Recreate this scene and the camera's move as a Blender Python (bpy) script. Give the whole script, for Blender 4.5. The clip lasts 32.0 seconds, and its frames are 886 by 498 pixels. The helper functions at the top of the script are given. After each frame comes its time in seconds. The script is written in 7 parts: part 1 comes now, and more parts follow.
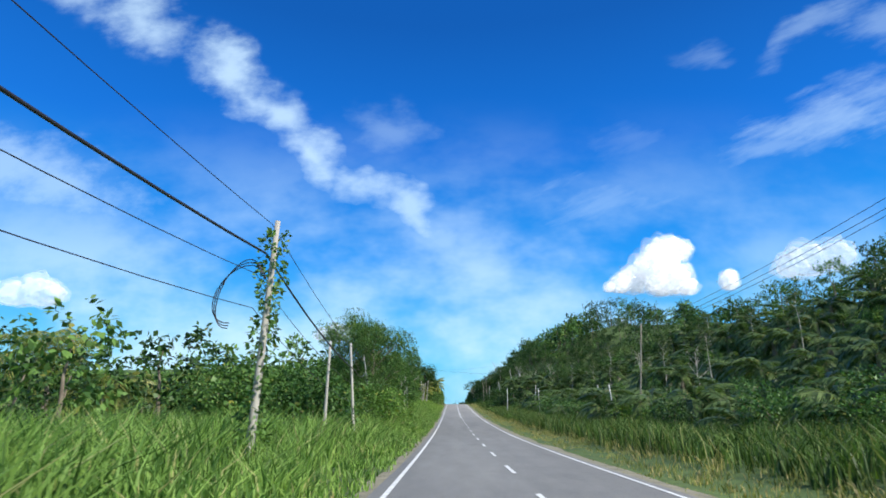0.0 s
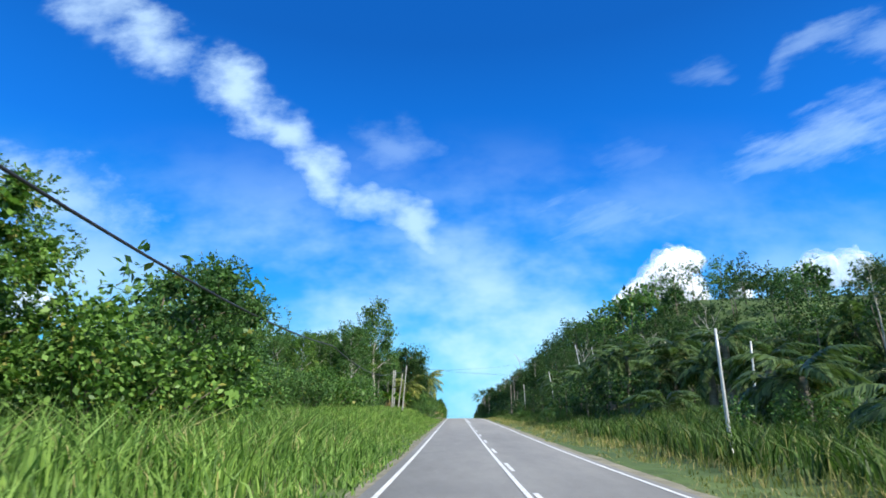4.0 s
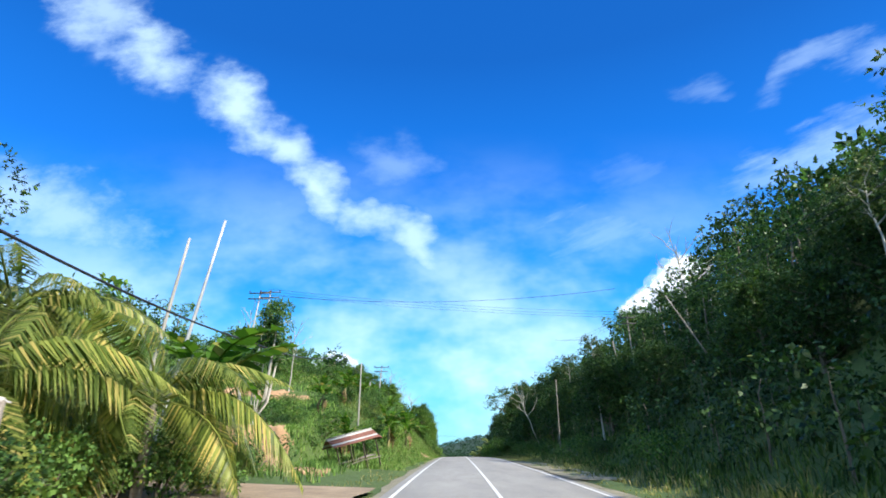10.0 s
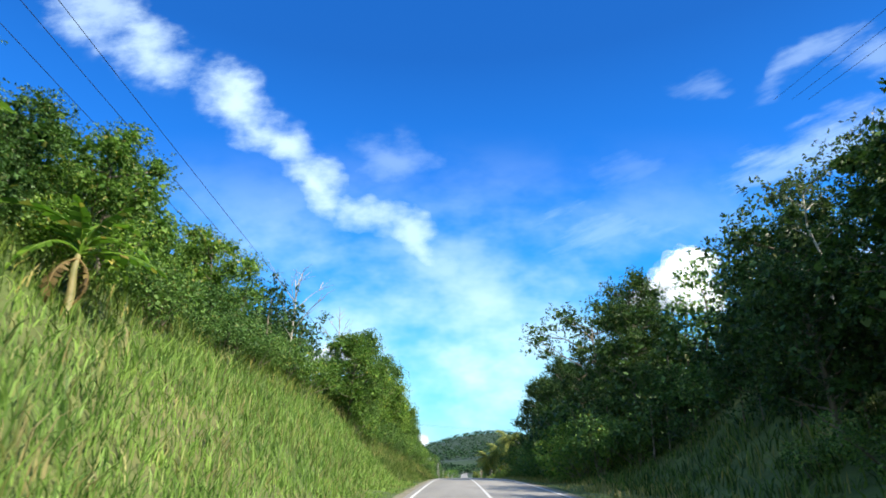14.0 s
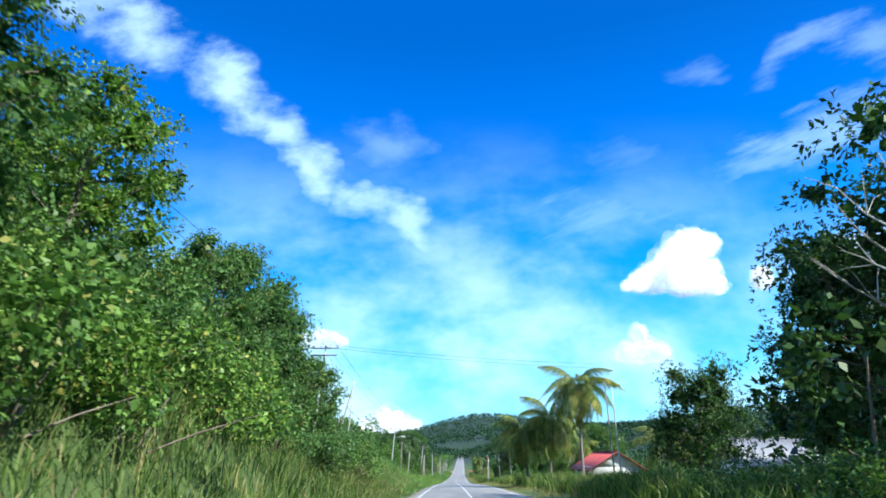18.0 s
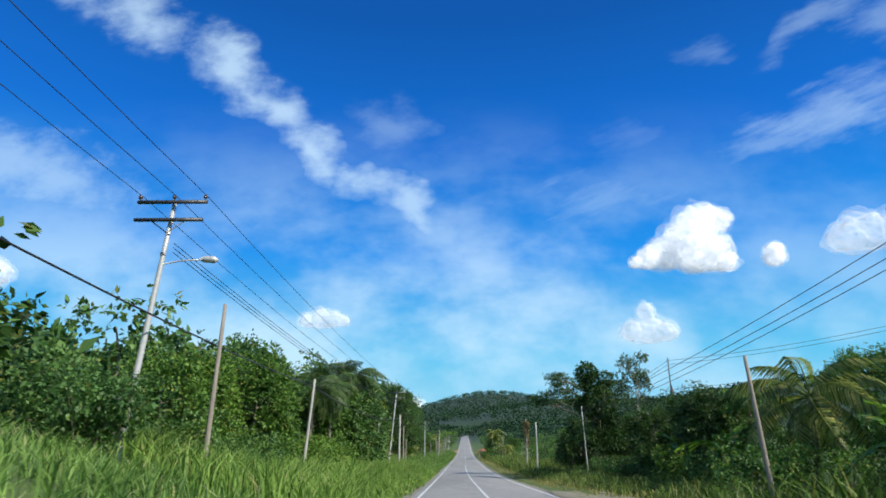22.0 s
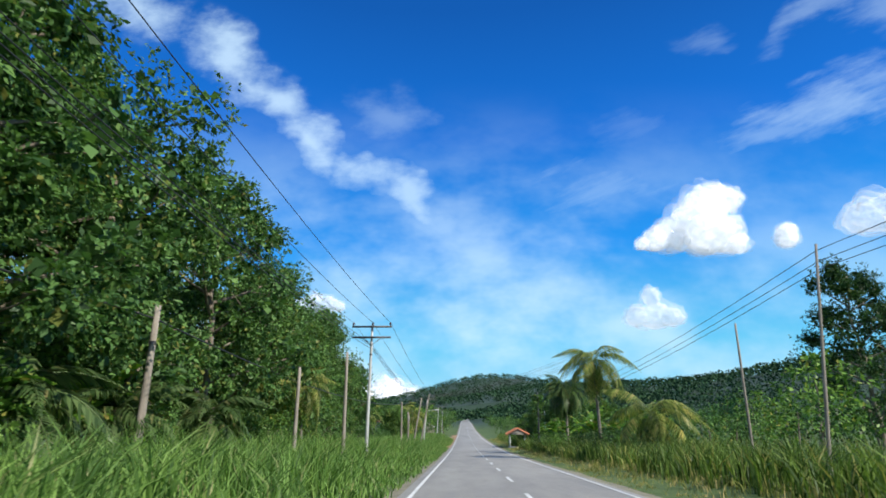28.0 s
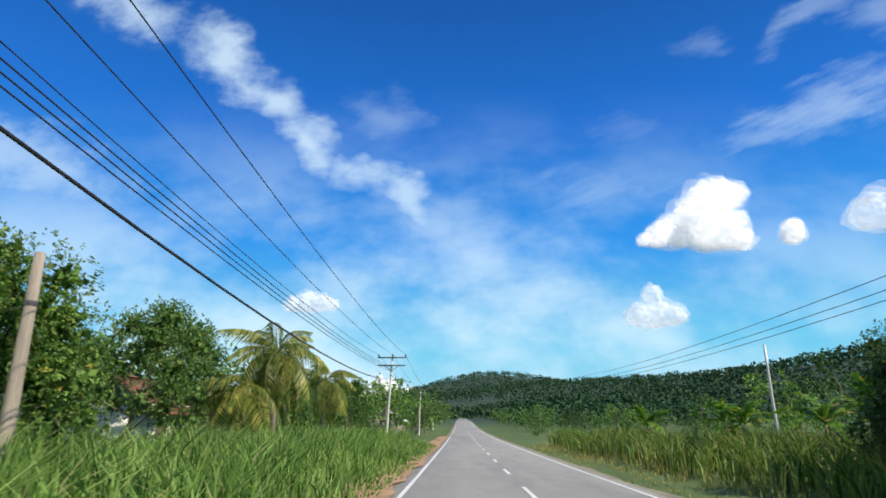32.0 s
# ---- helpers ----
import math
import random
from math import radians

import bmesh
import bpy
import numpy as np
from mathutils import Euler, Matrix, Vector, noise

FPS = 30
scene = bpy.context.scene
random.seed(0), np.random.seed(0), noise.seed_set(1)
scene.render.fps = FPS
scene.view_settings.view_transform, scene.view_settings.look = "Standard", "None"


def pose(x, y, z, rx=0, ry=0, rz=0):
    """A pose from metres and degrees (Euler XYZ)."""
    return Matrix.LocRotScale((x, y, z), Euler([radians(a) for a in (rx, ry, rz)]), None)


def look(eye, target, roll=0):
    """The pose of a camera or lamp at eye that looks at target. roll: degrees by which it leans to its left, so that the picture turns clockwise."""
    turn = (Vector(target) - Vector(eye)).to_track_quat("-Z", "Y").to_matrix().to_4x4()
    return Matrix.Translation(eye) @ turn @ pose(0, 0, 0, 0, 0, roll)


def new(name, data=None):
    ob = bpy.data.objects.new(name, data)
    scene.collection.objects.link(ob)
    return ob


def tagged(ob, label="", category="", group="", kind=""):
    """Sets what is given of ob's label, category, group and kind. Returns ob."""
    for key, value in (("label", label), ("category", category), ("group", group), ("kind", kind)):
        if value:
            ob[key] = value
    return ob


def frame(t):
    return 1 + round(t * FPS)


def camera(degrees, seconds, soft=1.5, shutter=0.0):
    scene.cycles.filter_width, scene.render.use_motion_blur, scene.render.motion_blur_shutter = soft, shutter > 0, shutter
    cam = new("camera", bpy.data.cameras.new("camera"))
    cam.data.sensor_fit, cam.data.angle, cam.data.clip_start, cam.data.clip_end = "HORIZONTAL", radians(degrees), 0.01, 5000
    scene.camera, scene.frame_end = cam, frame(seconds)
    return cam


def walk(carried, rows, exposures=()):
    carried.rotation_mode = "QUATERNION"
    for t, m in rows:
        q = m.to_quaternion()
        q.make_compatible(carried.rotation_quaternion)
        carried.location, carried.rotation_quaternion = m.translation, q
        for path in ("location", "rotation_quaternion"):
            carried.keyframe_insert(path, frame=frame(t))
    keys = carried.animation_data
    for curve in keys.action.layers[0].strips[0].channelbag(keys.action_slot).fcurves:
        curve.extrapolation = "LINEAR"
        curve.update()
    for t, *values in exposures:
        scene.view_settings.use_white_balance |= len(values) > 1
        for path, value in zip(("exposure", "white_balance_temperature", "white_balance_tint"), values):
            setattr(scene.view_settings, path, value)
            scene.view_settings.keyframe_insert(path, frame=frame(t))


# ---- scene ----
# ---------------------------------------------------------------- camera and its drive
cam = camera(74.0, 32.0, 1.7, 0.06)

# height of the road's crown every 20 m along y
ROAD_H = (0.71, 1.24, 1.93, 2.82, 3.95, 5.07, 6.42, 7.93, 9.32, 10.74, 12.16, 13.27, 14.27, 15.11, 15.85, 16.53, 17.03,
          17.31, 17.35, 17.17, 16.82, 16.31, 15.71, 15.03, 14.24, 13.42, 12.5, 11.59, 10.85, 10.25, 9.67, 9.19, 8.71,
          8.13, 7.64, 7.28, 7.08, 6.95, 6.87, 6.83, 6.85, 6.91, 7.04, 7.22, 7.46, 7.75, 8.09, 8.48, 8.91, 9.37)
# sideways swing of the road every 40 m
ROAD_X = (1.8, 1.57, 1.36, 1.16, 0.98, 0.81, 0.67, 0.56, 0.46, 0.38, 0.31, 0.23, 0.13, 0.01, 0.04, 0.46, 1.04, 1.62,
          2.22, 2.84, 3.48, 4.13, 4.77, 5.42, 6.07)
_ys = np.arange(-300, 1400, 2.0)
_zs = np.interp(_ys, np.arange(len(ROAD_H)) * 20.0, ROAD_H)
_zs = np.where(_ys < 0, ROAD_H[0] + _ys * 0.026, np.where(_ys > 980, ROAD_H[-1] + (_ys - 980) * 0.012, _zs))
_zs = np.convolve(np.pad(_zs, 8, mode="edge"), np.ones(17) / 17, mode="valid")
_xs = np.interp(_ys, np.arange(len(ROAD_X)) * 40.0, ROAD_X)
_xs = np.where(_ys < 0, ROAD_X[0] - _ys * 0.006, np.where(_ys > 960, ROAD_X[-1] + (_ys - 960) * 0.016, _xs))
_xs = np.convolve(np.pad(_xs, 12, mode="edge"), np.ones(25) / 25, mode="valid")


def road_z(y):
    return np.interp(y, _ys, _zs)


def road_x(y):
    return np.interp(y, _ys, _xs)


SPEED, EYE = 22.0, 1.5
# seconds, pitch, yaw
VIEW = ((0, 17.65, 1.06), (1, 18.05, 1.16), (2, 18.5, 1.36), (3, 18.9, 1.45), (4, 19.25, 1.52), (5, 19.67, 1.47), (6, 20.07, 1.42),
        (7, 20.41, 1.43), (8, 20.7, 1.39), (9, 20.7, 1.36), (10, 20.75, 1.44), (11, 20.7, 1.53), (12, 20.6, 1.43),
        (13, 20.56, 1.35), (14, 20.42, 1.3), (15, 20.16, 1.17), (16, 19.97, 1.14), (17, 19.58, 0.97), (18, 19.04, 0.83),
        (19, 18.65, 0.78), (20, 18.3, 0.93), (21, 17.75, 0.99), (22, 17.3, 1.14), (23, 16.9, 1.0), (24, 16.7, 0.96),
        (25, 16.6, 0.92), (26, 16.5, 0.93), (27, 16.4, 0.96), (28, 16.34, 1.0), (29, 16.32, 0.9), (30, 16.32, 0.79),
        (31, 16.4, 0.7), (32, 16.5, 0.69))
# seconds, offset from the centre line
LANES = ((0, -1.71), (1.5, -1.42), (3, -1.43), (6, -1.48), (7.5, -1.35), (9, -1.25), (11, -1.22), (13, -1.38), (17, -1.2), (19, -1.2),
         (20, -1.33), (21, -1.46), (23, -1.54), (25, -1.5), (28, -1.62), (29, -1.65), (30.5, -1.56), (32, -1.6))
LANE_T = np.arange(0, 32.01, 0.25)
LANE_U = np.interp(LANE_T, [v[0] for v in LANES], [v[1] for v in LANES])
LANE_U = np.convolve(np.pad(LANE_U, 3, mode="edge"), np.ones(7) / 7, mode="valid")
rows = []
for t in np.arange(0, 32.01, 0.5):
    y = SPEED * t
    pitch = np.interp(t, [v[0] for v in VIEW], [v[1] for v in VIEW])
    yaw = np.interp(t, [v[0] for v in VIEW], [v[2] for v in VIEW])
    rows.append((float(t), pose(road_x(y) + np.interp(t, LANE_T, LANE_U), y, road_z(y) + EYE, 90 + pitch, 0, yaw)))
walk(cam, rows, ((0.0, 0.32, 6400, 10), (1.5, 0.4, 6350, 10), (3.0, 0.5, 6300, 10), (5.0, 0.5, 6250, 10), (9.0, 0.74, 6250, 10), (11.5, 0.73, 6900, 11), (13.0, 0.72, 6900, 11), (15.5, 0.98, 6700, 10), (17.5, 0.86, 5900, 8),
                 (19.0, 0.62, 5800, 8), (20.0, 0.43, 6050, 9), (22.5, 0.13, 6400, 10), (26.0, 0.28, 6450, 10), (29.0, 0.24, 6500, 10), (32.0, 0.26, 7000, 12)))

# ---------------------------------------------------------------- sky and sun
SUN_DIR = Vector((0.63, -0.45, 0.63)).normalized()
sun = new("sun", bpy.data.lights.new("sun", "SUN"))
sun.data.energy, sun.data.angle, sun.data.color = 5.0, radians(0.55), (1.0, 0.94, 0.82)
sun.matrix_world = look((60, -20, 80), Vector((60, -20, 80)) - SUN_DIR)

world = bpy.data.worlds.new("sky")
scene.world = world
world.use_nodes = True
wn, wl = world.node_tree.nodes, world.node_tree.links
wn.clear()


def wmath(op, a, b=None, c=None):
    n = wn.new("ShaderNodeMath")
    n.operation = op
    for i, v in enumerate((a, b, c)):
        if v is None:
            continue
        if isinstance(v, (int, float)):
            n.inputs[i].default_value = v
        else:
            wl.new(v, n.inputs[i])
    return n.outputs[0]


def wramp(x, stops):
    n = wn.new("ShaderNodeValToRGB")
    n.color_ramp.interpolation = "EASE" if len(stops) == 2 else "LINEAR"
    while len(n.color_ramp.elements) < len(stops):
        n.color_ramp.elements.new(0.5)
    for e, (p, c) in zip(n.color_ramp.elements, stops):
        e.position, e.color = p, c
    wl.new(x, n.inputs[0])
    return n.outputs[0]


def wmix(fac, a, b, kind="MIX"):
    n = wn.new("ShaderNodeMix")
    n.data_type, n.blend_type = "RGBA", kind
    for i, v in ((0, fac), (6, a), (7, b)):
        if isinstance(v, (int, float)):
            n.inputs[i].default_value = v
        elif isinstance(v, tuple):
            n.inputs[i].default_value = v
        else:
            wl.new(v, n.inputs[i])
    return n.outputs[2]


def wnoise(vec, scale, detail, rough, stretch=(1, 1, 1), shift=(0, 0, 0)):
    m = wn.new("ShaderNodeMapping")
    m.inputs[1].default_value, m.inputs[3].default_value = shift, stretch
    wl.new(vec, m.inputs[0])
    n = wn.new("ShaderNodeTexNoise")
    n.inputs["Scale"].default_value, n.inputs["Detail"].default_value, n.inputs["Roughness"].default_value = scale, detail, rough
    wl.new(m.outputs[0], n.inputs["Vector"])
    return n.outputs[0]


g = lambda v: (v, v, v, 1)
tex = wn.new("ShaderNodeTexCoord")
sep = wn.new("ShaderNodeSeparateXYZ")
wl.new(tex.outputs["Generated"], sep.inputs[0])
dx, dy, dz = sep.outputs
ahead = wmath("MAXIMUM", dy, 0.05)
hu, hv = wmath("DIVIDE", dx, ahead), wmath("DIVIDE", dz, ahead)      # plane of the sky ahead
comb = wn.new("ShaderNodeCombineXYZ")
wl.new(hu, comb.inputs[0]), wl.new(hv, comb.inputs[1])
flat = comb.outputs[0]
front = wramp(dy, ((0.1, g(0)), (0.35, g(1))))
nishita = wn.new("ShaderNodeTexSky")
nishita.sky_type, nishita.sun_disc = "NISHITA", False
nishita.sun_elevation = math.asin(SUN_DIR.z)
nishita.sun_rotation = math.atan2(SUN_DIR.x, SUN_DIR.y)
nishita.air_density, nishita.dust_density, nishita.ozone_density = 1.0, 0.4, 3.0
air = wmix(1.0, nishita.outputs[0], (0.09, 0.09, 0.09, 1), "MULTIPLY")
deep = wramp(dz, ((0.0, (0.30, 0.65, 0.82, 1)), (0.12, (0.10, 0.52, 0.82, 1)), (0.28, (0.010, 0.275, 0.80, 1)), (0.45, (0.002, 0.15, 0.62, 1)),
                  (0.62, (0.001, 0.09, 0.40, 1)), (1.0, (0.002, 0.07, 0.32, 1))))
base = wmix(0.92, air, deep)
# thin veil towards the horizon, feathered wisps, and the long band of broken cloud
n_soft = wnoise(flat, 3.2, 5, 0.55, (1, 1.6, 1))
veil_m = wmath("MULTIPLY", wramp(hv, ((0.05, g(1)), (0.64, g(0)))), wramp(hu, ((0.0, g(1)), (0.75, g(0.55)))))
veil = wmath("MULTIPLY", wramp(n_soft, ((0.35, g(0)), (0.66, g(1)))), veil_m)
veil = wmath("MULTIPLY", veil, 0.85)

warp = wn.new("ShaderNodeTexNoise")
warp.inputs["Scale"].default_value, warp.inputs["Detail"].default_value, warp.inputs["Roughness"].default_value = 5.0, 4.0, 0.5
wl.new(flat, warp.inputs["Vector"])
shift = wn.new("ShaderNodeVectorMath")
shift.operation = "MULTIPLY_ADD"
shift.inputs[1].default_value = (0.17, 0.17, 0.0)
wl.new(warp.outputs["Color"], shift.inputs[0]), wl.new(flat, shift.inputs[2])
n_tear = wnoise(flat, 11.0, 7, 0.6, (1, 1.5, 1), (0, 4, 2))


n_streak_m = wn.new("ShaderNodeMapping")
n_streak_m.inputs[2].default_value = (0, 0, radians(-24))
wl.new(flat, n_streak_m.inputs[0])
n_streak = wnoise(n_streak_m.outputs[0], 7.0, 7, 0.62, (0.8, 3.6, 1), (2, 1, 0))


def puff(u, v, ru, rv, turn, amount):
    """One soft torn puff in the sky ahead: middle, half-axes, slant, thickness."""
    m, s = wn.new("ShaderNodeMapping"), wn.new("ShaderNodeTexGradient")
    m.vector_type, s.gradient_type = "TEXTURE", "SPHERICAL"
    m.inputs[1].default_value, m.inputs[2].default_value, m.inputs[3].default_value = (u + 0.112, v + 0.08, 0), (0, 0, radians(turn)), (ru * 1.12, rv * 1.02, 1)
    wl.new(shift.outputs[0], m.inputs[0]), wl.new(m.outputs[0], s.inputs[0])
    x = wmath("ADD", s.outputs["Fac"], wmath("MULTIPLY", wmath("SUBTRACT", n_streak if u > 0.25 else n_tear, 0.53), 2.0 if u > 0.25 else 1.5))
    soft = wramp(wmath("MULTIPLY", x, wmath("MINIMUM", wmath("MULTIPLY", s.outputs["Fac"], 5.0), 1.0)), ((0.0, g(0)), (1.0, g(1))))
    return wmath("MULTIPLY", soft, amount)


PUFFS = ((-0.805, 0.93, 0.17, 0.10, -33, 0.5), (-0.676, 0.837, 0.17, 0.10, -37, 0.62), (-0.473, 0.714, 0.15, 0.085, -40, 0.7), (-0.415, 0.668, 0.12, 0.065, -42, 0.66), (-0.35, 0.616, 0.13, 0.06, -44, 0.68),
         (-0.273, 0.522, 0.13, 0.062, -46, 0.7), (-0.2, 0.46, 0.11, 0.044, -42, 0.6), (-0.115, 0.4, 0.12, 0.04, -36, 0.62), (-0.03, 0.342, 0.12, 0.045, -30, 0.42), (-0.134, 0.572, 0.114, 0.087, -33, 0.22),
         (0.447, 0.744, 0.081, 0.05, 11, 0.15), (0.693, 0.584, 0.27, 0.075, 18, 0.36),
         (0.799, 0.636, 0.17, 0.07, 25, 0.28), (0.716, 0.793, 0.2, 0.05, 33, 0.24), (0.835, 0.798, 0.127, 0.077, 21, 0.24), (0.304, 0.553, 0.085, 0.048, -1, 0.1),
         (0.261, 0.43, 0.18, 0.076, 10, 0.24), (0.562, 0.507, 0.174, 0.046, 10, 0.24), (-0.83, 0.478, 0.38, 0.12, -20, 0.46), (-0.349, 0.46, 0.154, 0.04, -21, 0.18))
white = 0.0
for spec in PUFFS:
    white = wmath("MAXIMUM", white, puff(*spec))
white = wmath("MAXIMUM", white, veil)
# broken cloud added to the unseen sky behind the drive, to brighten the shade
n_back = wnoise(tex.outputs["Generated"], 3.0, 6, 0.6, (1, 1, 1.6), (5, 2, 0))
back = wmath("MULTIPLY", wramp(n_back, ((0.40, g(0)), (0.62, g(0.8)))), wmath("SUBTRACT", 1.0, front))
white = wmath("MAXIMUM", wmath("MULTIPLY", white, front), back)
sky = wmix(white, base, (0.62, 0.83, 0.98, 1))
bg = wn.new("ShaderNodeBackground")
wl.new(sky, bg.inputs[0])
bg.inputs[1].default_value = 1.0
wout = wn.new("ShaderNodeOutputWorld")
wl.new(bg.outputs[0], wout.inputs[0])

# ---------------------------------------------------------------- materials


def material(name):
    m = bpy.data.materials.new(name)
    m.use_nodes = True
    n, l = m.node_tree.nodes, m.node_tree.links
    return m, n, l, n["Principled BSDF"]


def noise_node(n, l, scale, detail=4, rough=0.6, coord="Object", stretch=(1, 1, 1)):
    tc, mp, t = n.new("ShaderNodeTexCoord"), n.new("ShaderNodeMapping"), n.new("ShaderNodeTexNoise")
    mp.inputs[3].default_value = stretch
    l.new(tc.outputs[coord], mp.inputs[0]), l.new(mp.outputs[0], t.inputs["Vector"])
    t.inputs["Scale"].default_value, t.inputs["Detail"].default_value, t.inputs["Roughness"].default_value = scale, detail, rough
    return t.outputs[0]


def ramp(n, l, x, stops):
    r = n.new("ShaderNodeValToRGB")
    while len(r.color_ramp.elements) < len(stops):
        r.color_ramp.elements.new(0.5)
    for e, (p, c) in zip(r.color_ramp.elements, stops):
        e.position, e.color = p, (*c, 1) if len(c) == 3 else c
    l.new(x, r.inputs[0])
    return r.outputs[0]


def mix(n, l, fac, a, b, kind="MIX"):
    m = n.new("ShaderNodeMix")
    m.data_type, m.blend_type = "RGBA", kind
    for i, v in ((0, fac), (6, a), (7, b)):
        if isinstance(v, (int, float)):
            m.inputs[i].default_value = v
        elif isinstance(v, tuple):
            m.inputs[i].default_value = (*v, 1)
        else:
            l.new(v, m.inputs[i])
    return m.outputs[2]


def bump(n, l, height, strength, p, distance=0.02):
    b = n.new("ShaderNodeBump")
    b.inputs["Strength"].default_value, b.inputs["Distance"].default_value = strength, distance
    l.new(height, b.inputs["Height"]), l.new(b.outputs[0], p.inputs["Normal"])


def leafy(name, dark, light, dry, dry_at=0.93, gloss=0.45, glow=0.3):
    """Foliage: every leaf its own tone, every plant its own shade, light shining through."""
    m, n, l, p = material(name)
    geo, info = n.new("ShaderNodeNewGeometry"), n.new("ShaderNodeObjectInfo")
    c = ramp(n, l, geo.outputs["Random Per Island"], ((0.0, tuple(0.7 * q for q in dark)), (0.3, dark), (0.62, light), (dry_at, light), (min(dry_at + 0.04, 1), dry)))
    tone = ramp(n, l, info.outputs["Random"], ((0.0, (0.72, 0.78, 0.75)), (0.5, (1, 1, 1)), (1.0, (1.14, 1.08, 0.92))))
    c = mix(n, l, 1.0, c, tone, "MULTIPLY")
    patch = noise_node(n, l, 0.5, 3)
    c = mix(n, l, 1.0, c, ramp(n, l, patch, ((0.3, (0.75, 0.8, 0.8)), (0.7, (1.2, 1.15, 1.0)))), "MULTIPLY")
    l.new(c, p.inputs["Base Color"])
    p.inputs["Roughness"].default_value = gloss
    p.inputs["Specular IOR Level"].default_value = 0.22
    tr, sh = n.new("ShaderNodeBsdfTranslucent"), n.new("ShaderNodeMixShader")
    l.new(mix(n, l, 1.0, c, (1.08, 1.25, 0.7), "MULTIPLY"), tr.inputs[0])
    sh.inputs[0].default_value = glow
    l.new(p.outputs[0], sh.inputs[1]), l.new(tr.outputs[0], sh.inputs[2])
    l.new(sh.outputs[0], n["Material Output"].inputs[0])
    return m


def rough_paint(name, dark, light, scale=6.0, roughness=0.8, bump_s=0.2, stretch=(1, 1, 1), metal=0.0, fine=40.0):
    m, n, l, p = material(name)
    a, b = noise_node(n, l, scale, 5, 0.65, "Object", stretch), noise_node(n, l, fine, 3, 0.6, "Object", stretch)
    c = ramp(n, l, a, ((0.3, dark), (0.7, light)))
    c = mix(n, l, 1.0, c, ramp(n, l, b, ((0.25, (0.8, 0.8, 0.8)), (0.75, (1.12, 1.12, 1.12)))), "MULTIPLY")
    l.new(c, p.inputs["Base Color"])
    p.inputs["Roughness"].default_value, p.inputs["Metallic"].default_value = roughness, metal
    bump(n, l, b, bump_s, p)
    return m


M_LEAF = leafy("leaf_broad", (0.048, 0.11, 0.034), (0.142, 0.265, 0.08), (0.22, 0.23, 0.06))
# dense trees' own dark green, lowered further to paint in the cutting's shade
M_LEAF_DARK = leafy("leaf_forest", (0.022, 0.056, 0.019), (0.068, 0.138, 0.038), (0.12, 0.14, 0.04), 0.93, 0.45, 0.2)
M_LEAF_BRIGHT = leafy("leaf_bright", (0.06, 0.14, 0.028), (0.185, 0.32, 0.07), (0.33, 0.32, 0.08))
M_LEAF_LIME = leafy("leaf_lime", (0.11, 0.17, 0.03), (0.30, 0.38, 0.09), (0.42, 0.38, 0.1))
M_LEAF_GREY = leafy("leaf_dusty", (0.045, 0.08, 0.035), (0.13, 0.18, 0.08), (0.22, 0.2, 0.1))
M_LEAF_DRY = leafy("leaf_dry", (0.14, 0.10, 0.05), (0.28, 0.2, 0.10), (0.2, 0.2, 0.06))
M_FROND = leafy("palm_frond", (0.10, 0.15, 0.035), (0.28, 0.33, 0.095), (0.46, 0.40, 0.15), 0.82, 0.35, 0.4)
M_FROND_DARK = leafy("oil_palm_frond", (0.045, 0.085, 0.03), (0.12, 0.18, 0.07), (0.2, 0.19, 0.09), 0.93, 0.32)
M_FROND_GREEN = leafy("palm_frond_green", (0.035, 0.075, 0.026), (0.10, 0.165, 0.055), (0.25, 0.2, 0.09), 0.93, 0.35, 0.25)
M_BANANA = leafy("banana_leaf", (0.06, 0.15, 0.02), (0.16, 0.30, 0.04), (0.3, 0.26, 0.08), 0.9, 0.35, 0.4)
M_GRASS = leafy("grass_blade", (0.095, 0.19, 0.045), (0.25, 0.40, 0.11), (0.40, 0.40, 0.20), 0.92, 0.5, 0.4)
# darker grass copy: far verge's shade painted in; also the olive bank grass
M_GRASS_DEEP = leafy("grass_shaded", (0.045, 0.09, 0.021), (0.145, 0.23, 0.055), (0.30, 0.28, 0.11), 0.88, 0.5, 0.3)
M_GRASS_DRY = leafy("grass_dry", (0.17, 0.20, 0.06), (0.34, 0.34, 0.13), (0.44, 0.36, 0.19), 0.7, 0.6, 0.3)
M_FLOWER = leafy("flower_red", (0.40, 0.035, 0.025), (0.62, 0.09, 0.05), (0.66, 0.2, 0.1), 0.9, 0.6)
# bluish green: a little distance haze is put into the leaf colour
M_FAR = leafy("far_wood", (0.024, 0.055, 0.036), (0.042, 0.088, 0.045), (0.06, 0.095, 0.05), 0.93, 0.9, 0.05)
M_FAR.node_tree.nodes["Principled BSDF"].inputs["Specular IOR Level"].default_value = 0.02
M_BARK = rough_paint("bark", (0.10, 0.08, 0.06), (0.26, 0.22, 0.17), 5, 0.9, 0.5, (1, 1, 0.25))
M_BARK_PALE = rough_paint("bark_pale", (0.26, 0.24, 0.20), (0.55, 0.52, 0.45), 4, 0.9, 0.4, (1, 1, 0.3))
M_PALM_BARK = rough_paint("palm_bark", (0.13, 0.11, 0.09), (0.30, 0.27, 0.22), 7, 0.95, 0.6, (0.4, 0.4, 3))
M_STALK = rough_paint("banana_stalk", (0.14, 0.16, 0.05), (0.34, 0.27, 0.12), 4, 0.6, 0.2, (1, 1, 0.3))
M_CONCRETE = rough_paint("pole_concrete", (0.30, 0.28, 0.25), (0.48, 0.46, 0.42), 3, 0.85, 0.2, (1, 1, 0.2))
